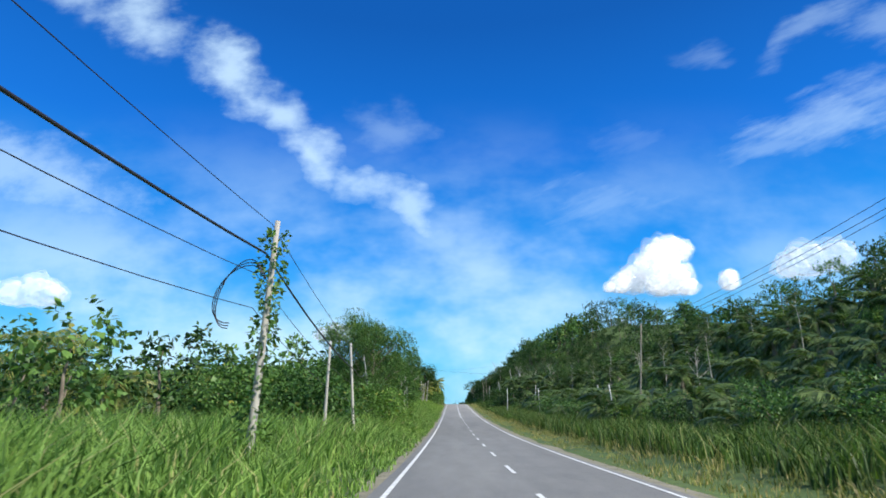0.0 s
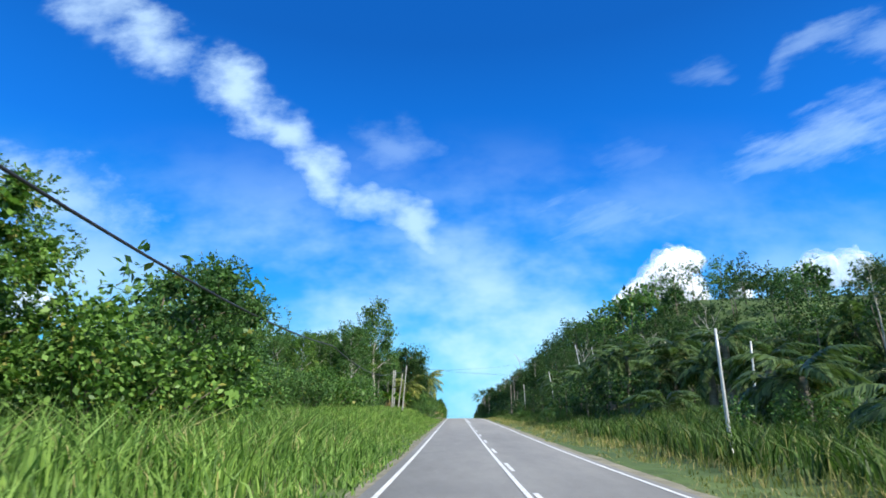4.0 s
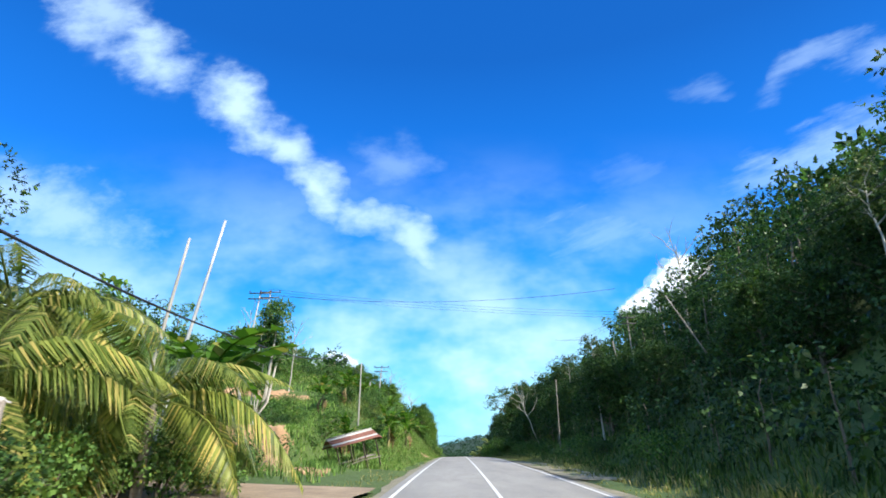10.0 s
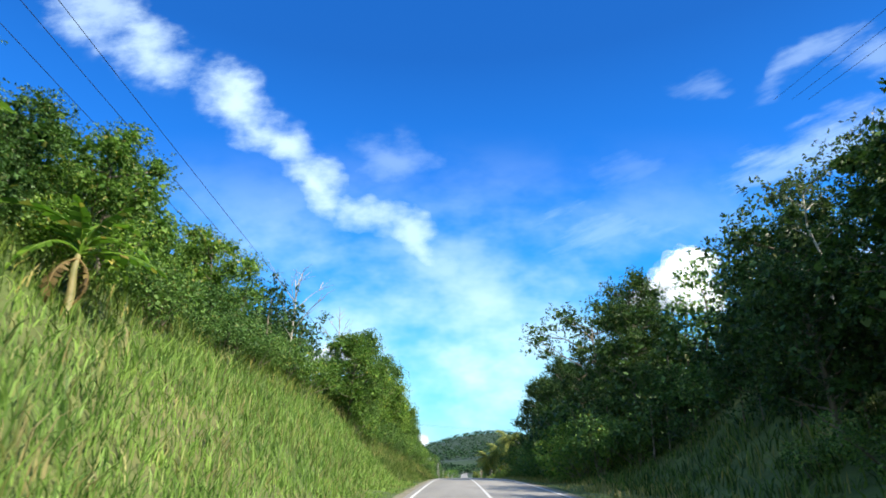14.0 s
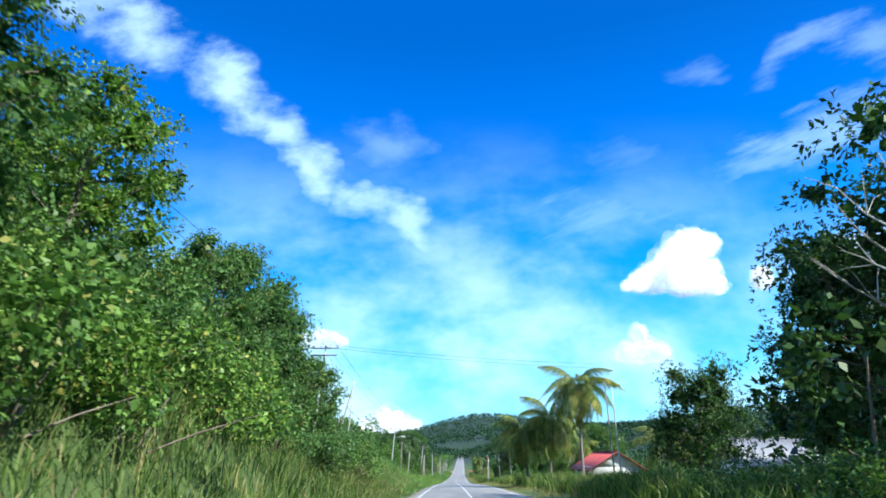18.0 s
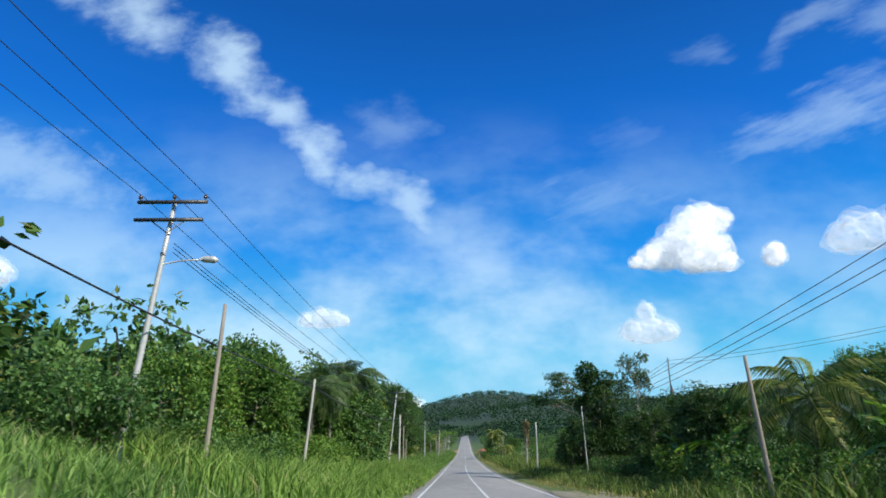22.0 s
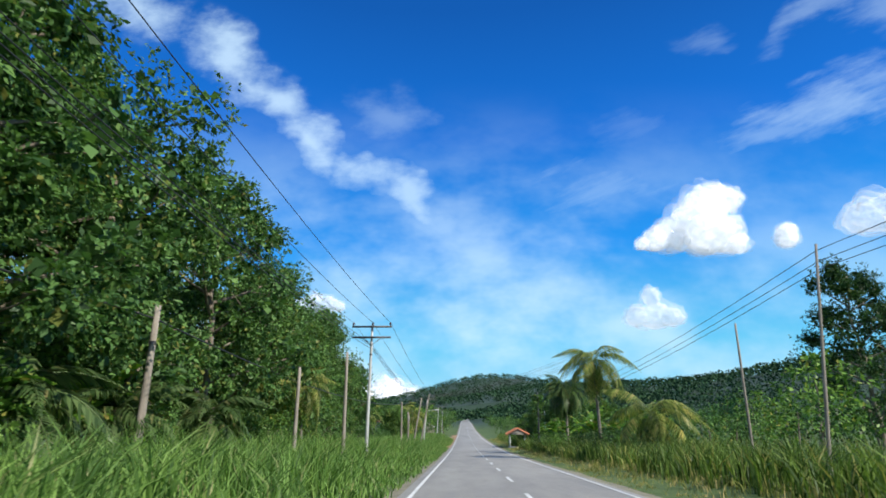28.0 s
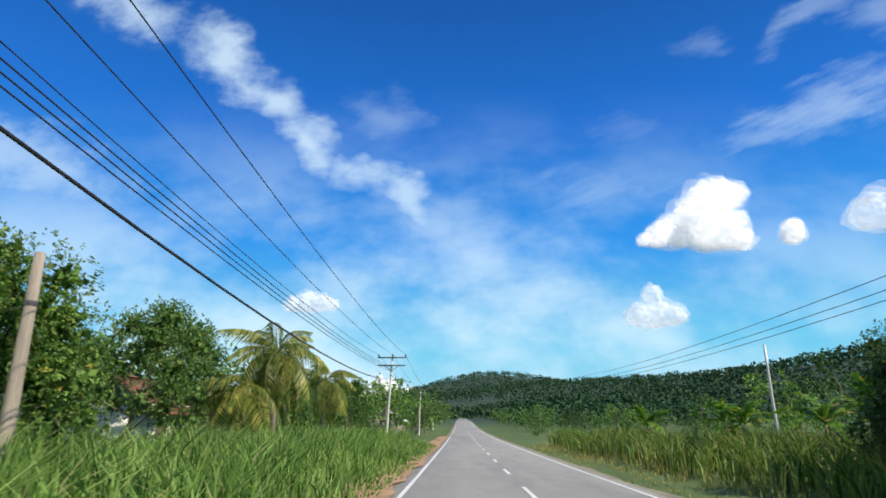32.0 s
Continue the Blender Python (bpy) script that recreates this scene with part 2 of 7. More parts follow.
M_POLE_WOOD = rough_paint("pole_wood", (0.20, 0.17, 0.14), (0.36, 0.32, 0.27), 4, 0.9, 0.4, (2, 2, 0.15))
M_POLE_PAINT = rough_paint("pole_galvanised", (0.42, 0.42, 0.41), (0.62, 0.62, 0.60), 3, 0.5, 0.1, (1, 1, 0.3), 0.3)
M_STEEL = rough_paint("steel_dark", (0.05, 0.05, 0.055), (0.12, 0.12, 0.12), 5, 0.5, 0.1, (1, 1, 1), 0.6)
M_CABLE = rough_paint("cable_black", (0.012, 0.012, 0.014), (0.03, 0.03, 0.032), 3, 0.5, 0.05)
M_INSUL = rough_paint("insulator_brown", (0.05, 0.03, 0.025), (0.09, 0.05, 0.04), 3, 0.25, 0.05)
M_LINE = rough_paint("road_paint", (0.50, 0.50, 0.48), (0.82, 0.82, 0.80), 3.5, 0.7, 0.2)

# asphalt: grey with wheel tracks, patches and fine stone
M_ROAD, n, l, p = material("asphalt")
c = ramp(n, l, noise_node(n, l, 0.35, 4, 0.6, "Object", (1, 0.12, 1)), ((0.3, (0.235, 0.225, 0.205)), (0.7, (0.33, 0.315, 0.285))))
c = mix(n, l, 1.0, c, ramp(n, l, noise_node(n, l, 60, 3, 0.7), ((0.25, (0.72, 0.72, 0.72)), (0.8, (1.25, 1.25, 1.25)))), "MULTIPLY")
c = mix(n, l, 1.0, c, ramp(n, l, noise_node(n, l, 1.3, 5, 0.7, "Object", (1, 0.3, 1)), ((0.3, (0.85, 0.85, 0.86)), (0.62, (1.05, 1.05, 1.04)))), "MULTIPLY")
tc, sp, start_tone = n.new("ShaderNodeTexCoord"), n.new("ShaderNodeSeparateXYZ"), n.new("ShaderNodeMapRange")
l.new(tc.outputs["Object"], sp.inputs[0]), l.new(sp.outputs[1], start_tone.inputs[0])
start_tone.inputs[1].default_value, start_tone.inputs[2].default_value = 80, 170
c = mix(n, l, 1.0, c, ramp(n, l, start_tone.outputs[0], ((0.0, (0.68, 0.69, 0.70)), (1.0, (1.0, 1.0, 1.0)))), "MULTIPLY")    # darker along the first stretch
l.new(c, p.inputs["Base Color"])
p.inputs["Roughness"].default_value = 0.75
bump(n, l, noise_node(n, l, 90, 2, 0.6), 0.25, p, 0.01)

# ground: grass sod, dry straw, bare orange clay where the noise breaks through
M_GROUND, n, l, p = material("ground_sod")
big, small = noise_node(n, l, 0.06, 5, 0.6), noise_node(n, l, 1.6, 5, 0.7)
# greens set darker to hold the shade down between the blades
c = ramp(n, l, big, ((0.3, (0.045, 0.085, 0.02)), (0.6, (0.085, 0.135, 0.03)), (0.75, (0.15, 0.16, 0.06))))
c = mix(n, l, 1.0, c, ramp(n, l, small, ((0.25, (0.6, 0.62, 0.6)), (0.75, (1.3, 1.25, 1.2)))), "MULTIPLY")
tc, sp = n.new("ShaderNodeTexCoord"), n.new("ShaderNodeSeparateXYZ")
l.new(tc.outputs["Object"], sp.inputs[0])
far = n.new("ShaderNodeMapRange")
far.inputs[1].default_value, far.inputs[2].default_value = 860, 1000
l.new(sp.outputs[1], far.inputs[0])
c = mix(n, l, far.outputs[0], c, (0.022, 0.048, 0.03))          # forest floor of the far hills, with the woods' bluish haze tint
l.new(c, p.inputs["Base Color"])
p.inputs["Roughness"].default_value = 0.95
bump(n, l, small, 0.8, p, 0.2)
M_SOIL = rough_paint("clay_soil", (0.24, 0.135, 0.07), (0.50, 0.32, 0.175), 1.6, 0.95, 0.9, (1, 1, 1), 0.0, 12)
M_DIRT = rough_paint("forecourt_dirt", (0.20, 0.145, 0.095), (0.36, 0.275, 0.185), 0.9, 0.95, 0.6, (1, 1, 1), 0.0, 14)
M_GRAVEL = rough_paint("shoulder_gravel", (0.15, 0.14, 0.09), (0.30, 0.27, 0.19), 1.5, 0.95, 0.5, (1, 1, 1), 0.0, 25)
# ---------------------------------------------------------------- mesh tools
RNG = np.random.default_rng(7)


def mesh_np(name, v, f, mat=None):
    """A mesh from arrays: v (n, 3) and faces f (m, 3 or 4)."""
    v, f = np.asarray(v, dtype=np.float32), np.asarray(f, dtype=np.int32)
    me = bpy.data.meshes.new(name)
    k = f.shape[1]
    me.vertices.add(len(v)), me.vertices.foreach_set("co", v.ravel())
    me.loops.add(f.size), me.loops.foreach_set("vertex_index", f.ravel())
    me.polygons.add(len(f)), me.polygons.foreach_set("loop_start", np.arange(len(f), dtype=np.int32) * k)
    me.update(calc_edges=True)
    if mat:
        me.materials.append(mat)
    return me


def smooth(me):
    me.polygons.foreach_set("use_smooth", np.ones(len(me.polygons), dtype=bool))
    return me


def join(pieces):
    vs, fs, k = [], [], 0
    for v, f in pieces:
        vs.append(np.asarray(v)), fs.append(np.asarray(f) + k)
        k += len(v)
    return np.vstack(vs), np.vstack(fs)


def tube(path, radii, sides=7, cap=True):
    """A round tapering limb along a path, as quads."""
    path = np.asarray(path, dtype=float)
    radii = np.broadcast_to(np.asarray(radii, dtype=float), (len(path),))
    d = np.gradient(path, axis=0)
    d /= np.linalg.norm(d, axis=1)[:, None] + 1e-9
    ref = np.where(np.abs(d[:, 2:3]) > 0.9, [[1.0, 0, 0]], [[0, 0, 1.0]])
    a = np.cross(d, ref)
    a /= np.linalg.norm(a, axis=1)[:, None] + 1e-9
    b = np.cross(d, a)
    w = np.linspace(0, 2 * np.pi, sides, endpoint=False)
    v = (path[:, None] + radii[:, None, None] * (np.cos(w)[None, :, None] * a[:, None] + np.sin(w)[None, :, None] * b[:, None])).reshape(-1, 3)
    i, j = np.meshgrid(np.arange(len(path) - 1), np.arange(sides), indexing="ij")
    q = np.stack([i * sides + j, i * sides + (j + 1) % sides, (i + 1) * sides + (j + 1) % sides, (i + 1) * sides + j], -1).reshape(-1, 4)
    if cap and sides % 2 == 0:
        for base in (0, (len(path) - 1) * sides):
            for s in range(0, sides - 2, 2):
                q = np.vstack([q, [[base, base + s + 1, base + s + 2, base + (s + 3) % sides]]])
    return v, q


def box(cx, cy, cz, sx, sy, sz):
    """A box as quads, by its centre and size."""
    s = np.array([(-1, -1, -1), (1, -1, -1), (1, 1, -1), (-1, 1, -1), (-1, -1, 1), (1, -1, 1), (1, 1, 1), (-1, 1, 1)]) * 0.5
    v = s * (sx, sy, sz) + (cx, cy, cz)
    return v, np.array([(0, 3, 2, 1), (4, 5, 6, 7), (0, 1, 5, 4), (1, 2, 6, 5), (2, 3, 7, 6), (3, 0, 4, 7)])


def leaves(at, size, out=None, lift=0.5, aspect=0.45, rng=RNG):
    """Single folded leaves at points: one bent quad each."""
    at = np.asarray(at)
    k = len(at)
    d = rng.normal(size=(k, 3))
    if out is not None:
        d = d * 0.75 + out * 1.0
    d[:, 2] -= 0.35
    d /= np.linalg.norm(d, axis=1)[:, None]
    up = rng.normal(size=(k, 3)) * 0.7 + (0, 0, lift * 2)
    s = np.cross(d, up)
    s /= np.linalg.norm(s, axis=1)[:, None] + 1e-9
    nrm = np.cross(s, d)
    L = size * rng.uniform(0.65, 1.3, (k, 1))
    w = L * aspect
    mid = at + d * L * 0.45
    v = np.stack([at, mid + s * w * 0.5 + nrm * w * 0.15, at + d * L, mid - s * w * 0.5 + nrm * w * 0.15], 1).reshape(-1, 3)
    return v, np.arange(4 * k).reshape(-1, 4)


def thing(name, label, category, group="", at=None):
    e = tagged(new(name), label, category, group)
    e.empty_display_size = 0.5
    if at is not None:
        e.matrix_basis = at
    return e


def part(name, me, parent, label=""):
    ob = new(name, me)
    ob.parent = parent
    return tagged(ob, label)


# ---------------------------------------------------------------- the lie of the land


def bump_fn(y, a, b, soft):
    """1 between a and b, easing to 0 over soft metres."""
    return np.clip((y - a) / soft + 0.5, 0, 1) * np.clip((b - y) / soft + 0.5, 0, 1)


def step(x):
    x = np.clip(x, 0, 1)
    return x * x * (3 - 2 * x)


def ground_z(x, y):
    x, y = np.asarray(x, dtype=float), np.asarray(y, dtype=float)
    u = x - road_x(y)
    z = road_z(np.clip(y, -290, 1390))
    side = np.abs(u)
    # shoulder falls a little, then rises to the field
    z = z - 0.02 * np.minimum(side, 3.4) - 0.06 * step((side - 3.2) / 1.2) + 0.25 * step((side - 5.0) / 4)
    left, right = np.clip(-u, 0, None), np.clip(u, 0, None)
    # banks on the near side of the lane
    z = z + 1.2 * bump_fn(y, 118, 190, 24) * step((left - 4.5) / 5)
    z = z + 6.2 * bump_fn(y, 272, 424, 22) * step((left - 4.4) / 8.5)
    z = z + 9.0 * bump_fn(y, 262, 440, 50) * step((left - 14) / 40)
    z = z + 7.0 * bump_fn(y, 330, 440, 34) * step((left - 14) / 18)
    z = z + 1.7 * bump_fn(y - 0.6 * np.sin(left * 0.9), 273.6, 287, 2.4) * step((left - 13) / 3)
    z = z + 3.4 * bump_fn(y, 428, 498, 24) * step((left - 4.4) / 9)
    z = z + 2.3 * bump_fn(y, 562, 592, 14) * step((left - 8) / 7)
    z = z + 12 * bump_fn(y, 430, 640, 80) * step((left - 35) / 90)
    z = z + 2.1 * bump_fn(y - 0.35 * np.sin(left * 1.7), 253.8, 271, 1.3) * step((left - 10.0 + 0.3 * np.sin(y * 1.9)) / 1.5)
    # hill on the far side of the road
    z = z + 17 * bump_fn(y, -80, 150, 60) * step((right - 13) / 50)
    z = z + 2.4 * bump_fn(y, 130, 190, 40) * step((right - 8) / 9)
    z = z + 8.5 * bump_fn(y, 208, 395, 50) * step((right - 6.5) / 16)
    z = z + 24 * bump_fn(y, 210, 345, 84) * step((right - 12) / 58)
    # wide country and the hills ahead
    z = z + 5 * np.sin(x / 170 + 1) * np.sin(y / 210) * step((side - 60) / 200)
    clear = np.where(y < 1380, 1 - np.exp(-(side / 45) ** 2), 1.0)
    for hx, hy, sx, sy, h in ((75, 1950, 200, 300, 165), (-120, 2300, 420, 330, 60), (480, 2100, 300, 400, 128), (900, 1500, 480, 380, 140), (-700, 2200, 500, 500, 95),
                              (1700, 1300, 600, 600, 180), (-1500, 1700, 600, 600, 120), (190, 1500, 240, 200, 60), (380, 1150, 190, 240, 100), (640, 1050, 160, 200, 120)):
        z = z + 0.43 * h * clear * np.exp(-((x - hx) / sx) ** 2 - ((y - hy) / sy) ** 2)
    return z


def on_ground(u, y, sink=0.0, rz=0.0, s=1.0):
    x = float(road_x(y) + u)
    return pose(x, y, float(ground_z(x, y)) - sink, 0, 0, rz) @ Matrix.Scale(s, 4)


half = np.array([3.1, 3.6, 4.2, 4.8, 5.5, 6.3, 7.2, 8.2, 9.3, 10.0, 10.5, 11, 11.5, 12, 12.7, 13.5, 14.3, 15, 16, 17, 18, 19.5, 22, 25, 28, 32, 37, 43, 50, 58, 68, 80, 95, 115, 140, 175,
                 220, 280, 360, 480, 650, 900, 1300, 1900, 2800])
gu = np.concatenate([-half[::-1], [0.0], half])
gy = np.concatenate([np.arange(-300, 0, 20), np.arange(0, 248, 4), np.arange(248, 280, 0.5), np.arange(280, 900, 4), np.arange(900, 1400, 12), np.arange(1400, 4800, 60)]).astype(float)
U, Y = np.meshgrid(gu, gy)
X = U + road_x(Y)
Z = ground_z(X, Y) + RNG.normal(size=X.shape) * 0.05 * (np.abs(U) > 4)
Z = Z - 0.05 * (np.abs(U) < 3.7) * (Y < 1390)
nx = len(gu)
i, j = np.meshgrid(np.arange(len(gy) - 1), np.arange(nx - 1), indexing="ij")
quads = np.stack([i * nx + j, i * nx + j + 1, (i + 1) * nx + j + 1, (i + 1) * nx + j], -1).reshape(-1, 4)
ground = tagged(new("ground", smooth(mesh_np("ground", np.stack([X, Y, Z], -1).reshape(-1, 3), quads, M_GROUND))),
                "grassy verges, banks and wooded hills beside the road", "ground", kind="structure")


def ribbon(name, u0, u1, y0, y1, lift, mat, stepy=4.0, wave=0.0, seed=1):
    """A strip that follows the road, with an uneven edge where wave is given."""
    ys = np.arange(y0, y1 + 0.01, min(stepy, y1 - y0))
    r = np.random.default_rng(seed)
    a, b = u0 + r.normal(size=len(ys)) * wave, u1 + r.normal(size=len(ys)) * wave
    us = np.stack([a, (a * 2 + b) / 3, (a + b * 2) / 3, b], 1)
    yy = np.repeat(ys[:, None], 4, 1)
    xx = us + road_x(yy)
    over = np.maximum(ground_z(xx, yy), 0 * xx - 99) if wave else road_z(yy)
    zz = over - (0.0 if wave else 0.02 * np.abs(us)) + lift
    m, k = np.meshgrid(np.arange(len(ys) - 1), np.arange(3), indexing="ij")
    q = np.stack([m * 4 + k, m * 4 + k + 1, (m + 1) * 4 + k + 1, (m + 1) * 4 + k], -1).reshape(-1, 4)
    return smooth(mesh_np(name, np.stack([xx, yy, zz], -1).reshape(-1, 3), q, mat))


def road_strip(name, u0, u1, y0, y1, lift, mat, parent=None):
    """Flat strip on the carriageway's own camber."""
    ys = np.linspace(y0, y1, max(2, int((y1 - y0) / 4) + 1))
    v = [(road_x(yy) + u, yy, road_z(yy) - 0.02 * abs(u) + lift) for yy in ys for u in (u0, u1)]
    q = [(2 * k, 2 * k + 1, 2 * k + 3, 2 * k + 2) for k in range(len(ys) - 1)]
    ob = new(name, mesh_np(name, v, q, mat))
    ob.parent = parent
    return ob


ys = np.arange(-200, 1300, 4.0)
cross = np.array([-3.5, -3.35, -1.6, 0.0, 1.6, 3.35, 3.5])
drop = np.array([-0.035, 0, 0, 0, 0, 0, -0.035])
UU, YY = np.meshgrid(cross, ys)
ZZ = road_z(YY) - 0.02 * np.abs(UU) + drop + 0.015
i, j = np.meshgrid(np.arange(len(ys) - 1), np.arange(6), indexing="ij")
road = tagged(new("road", mesh_np("road", np.stack([UU + road_x(YY), YY, ZZ], -1).reshape(-1, 3),
                                  np.stack([i * 7 + j, i * 7 + j + 1, (i + 1) * 7 + j + 1, (i + 1) * 7 + j], -1).reshape(-1, 4), M_ROAD)),
              "grey worn asphalt two-lane country road with white lines", "road", kind="structure")
for k in range(75):
    a = -200 + k * 20
    road_strip("edge_line", -3.11, -2.99, a, a + 20, 0.025, M_LINE, road)
    road_strip("edge_line", 2.99, 3.11, a, a + 20, 0.025, M_LINE, road)
for k in range(24):
    road_strip("centre_line", -0.13, -0.02, 98 + k * 20.6, 98 + (k + 1) * 20.6, 0.025, M_LINE, road)
for k in range(5):
    road_strip("centre_line", 0.12, 0.23, 160 + k * 9, 169 + k * 9, 0.025, M_LINE, road)
for k in range(-3, 130):
    a = 3.0 + k * 7.3
    if a < 160 or a > 592:
        road_strip("dash", 0.05, 0.17, a, a + 2.7, 0.025, M_LINE, road)
for s_, w in ((-1, 0.4), (1, 0.5)):
    tagged(new("road_shoulder", ribbon("road_shoulder", s_ * 3.15, s_ * (3.4 + w), -60, 1000, 0.005, M_GRAVEL, 2.0, 0.10, 3)),
           "gravelly dry shoulder strip along the asphalt edge", "road shoulder", kind="structure")
# ---------------------------------------------------------------- plants


def curve_path(p0, d, length, sag, n=5, rng=RNG):
    d = np.asarray(d, float) / np.linalg.norm(d)
    s = np.linspace(0, 1, n)[:, None]
    return np.asarray(p0) + d * length * s + np.array([0, 0, 1.0]) * sag * s ** 2 + rng.normal(size=(n, 3)) * 0.03 * length * s


def tree_meshes(name, h, r, seed, leaf, count, trunk_r, bark, foliage, clear=0.3, limbs=9, shell=0.5, flat=0.75, clump=0.33, up=0.5, aspect=0.5, core=14, fill=0.3):
    """Trunk with limbs, and a crown of single leaves in clumps at the limbs' ends."""
    rng = np.random.default_rng(seed)
    lean = rng.normal(size=2) * 0.05 * h
    tp = np.stack([np.linspace(0, lean[0], 7) + rng.normal(size=7) * 0.02 * h * np.linspace(0, 1, 7), np.linspace(0, lean[1], 7), np.linspace(-0.3, h * 0.86, 7)], 1)
    wood = [tube(tp, np.linspace(trunk_r, trunk_r * 0.25, 7), 6)]
    tips = [tp[-1] + (0, 0, h * 0.04)]
    for k in range(limbs):
        f = clear + (0.92 - clear) * (k + rng.uniform(0, 0.8)) / limbs
        p0 = np.array([np.interp(f * h, tp[:, 2], tp[:, i]) for i in range(2)] + [f * h])
        a = k * 2.4 + rng.uniform(-0.4, 0.4)
        reach = r * (1.05 - 0.55 * max(0, (f - clear) / (1 - clear)) ** 1.6) * rng.uniform(0.65, 1.1)
        lp = curve_path(p0, (np.cos(a), np.sin(a), up * rng.uniform(0.5, 1.3)), reach, reach * 0.12, 5, rng)
        wood.append(tube(lp, np.linspace(trunk_r * 0.42, trunk_r * 0.1, 5), 5, False))
        tips += [lp[-1], lp[3] + rng.normal(size=3) * 0.1 * r]
        for _ in range(2):
            lq = curve_path(lp[2], (np.cos(a + rng.normal() * 0.9), np.sin(a + rng.normal() * 0.9), rng.uniform(0, 0.9)), reach * 0.5, 0, 4, rng)
            wood.append(tube(lq, np.linspace(trunk_r * 0.18, trunk_r * 0.06, 4), 4, False))
            tips.append(lq[-1])
    if not limbs:
        tips = [np.array((rng.normal() * r * 0.5, rng.normal() * r * 0.5, h * rng.uniform(0.3, 0.9))) for _ in range(7)]
    tips = np.array(tips)
    sizes = rng.uniform(0.6, 1.35, len(tips)) * (clump if limbs else 0.42) * r
    spray = 6
    twigs = count // spray
    which = rng.integers(0, len(tips), twigs)
    d = rng.normal(size=(twigs, 3))
    d /= np.linalg.norm(d, axis=1)[:, None]
    rad = rng.uniform(shell ** 3, 1, (twigs, 1)) ** (1 / 3)
    ends = tips[which] + d * rad * sizes[which][:, None] * (1, 1, flat)
    d = np.repeat(d, spray, 0)
    at = np.repeat(ends, spray, 0) + rng.normal(size=d.shape) * leaf * 0.32
    at[:, 2] = np.maximum(at[:, 2], 0.25)
    pieces = [leaves(at, leaf, d, 0.5, aspect, rng)]
    if core:
        inner = np.repeat(np.arange(len(tips)), core)
        di = rng.normal(size=(len(inner), 3))
        di /= np.linalg.norm(di, axis=1)[:, None]
        ai = tips[inner] + di * sizes[inner][:, None] * rng.uniform(0.1, 0.5, (len(inner), 1)) * (1, 1, flat)
        ai[:, 2] = np.maximum(ai[:, 2], 0.5)
        pieces.append(leaves(ai - di * sizes[inner][:, None] * 0.1, float(np.mean(sizes)) * fill, di, 0.5, 0.8, rng))
    v, f = join(pieces)
    return smooth(mesh_np(name + "_trunk", *join(wood), bark)), mesh_np(name + "_crown", v, f, foliage)


def bush_meshes(name, h, r, seed, leaf, count, foliage, aspect=0.6, lumps=7):
    """A leafy mound from the ground up, lumpy, with a few stems."""
    rng = np.random.default_rng(seed)
    c = np.stack([rng.normal(size=lumps) * r * 0.45, rng.normal(size=lumps) * r * 0.45, rng.uniform(0.25, 0.8, lumps) * h], 1)
    c[0] = (0, 0, h * 0.5)
    rad = rng.uniform(0.35, 0.62, lumps) * min(r, h)
    which = rng.integers(0, lumps, count)
    d = rng.normal(size=(count, 3))
    d /= np.linalg.norm(d, axis=1)[:, None]
    at = c[which] + d * rad[which][:, None] * rng.uniform(0.55, 1.08, (count, 1)) ** 0.5
    at[:, 2] = np.abs(at[:, 2]) + 0.05
    inner = rng.integers(0, lumps, 16 * lumps)
    di = rng.normal(size=(16 * lumps, 3))
    di /= np.linalg.norm(di, axis=1)[:, None]
    v, f = join([leaves(at, leaf, d, 0.5, aspect, rng), leaves(c[inner] + di * rad[inner][:, None] * rng.uniform(0.1, 0.5, (len(inner), 1)), float(np.mean(rad)) * 0.3, di, 0.5, 0.8, rng)])
    v[:, 2] = np.maximum(v[:, 2], 0.02)
    stems = [tube([(0, 0, -0.2), c[k] * (0.5, 0.5, 0.5), c[k]], (0.05, 0.035, 0.015), 5, False) for k in range(lumps)]
    return smooth(mesh_np(name + "_stem", *join(stems), M_BARK)), mesh_np(name + "_crown", v, f, foliage)


def dead_meshes(name, h, seed, bark, spread=0.35, limbs=8):
    rng = np.random.default_rng(seed)
    tp = np.stack([np.cumsum(rng.normal(size=8)) * 0.012 * h, np.cumsum(rng.normal(size=8)) * 0.012 * h, np.linspace(-0.3, h, 8)], 1)
    wood = [tube(tp, np.linspace(0.115, 0.025, 8) * h / 9, 6)]
    for k in range(limbs):
        f = 0.5 + 0.48 * k / limbs
        p0 = np.array([np.interp(f * h, tp[:, 2], tp[:, i]) for i in range(3)])
        a = k * 2.4 + rng.uniform(-0.5, 0.5)
        L = h * spread * rng.uniform(0.5, 1.1)
        lp = curve_path(p0, (np.cos(a), np.sin(a), rng.uniform(0.5, 1.5)), L, 0.05 * h, 6, rng)
        wood.append(tube(lp, np.linspace(0.045, 0.010, 6) * h / 9, 5, False))
        for _ in range(3):
            lq = curve_path(lp[rng.integers(2, 5)], (np.cos(a + rng.normal()), np.sin(a + rng.normal()), rng.uniform(0.2, 1.4)), L * 0.45, 0, 4, rng)
            wood.append(tube(lq, np.linspace(0.025, 0.008, 4) * h / 9, 4, False))
    return smooth(mesh_np(name + "_trunk", *join(wood), bark))


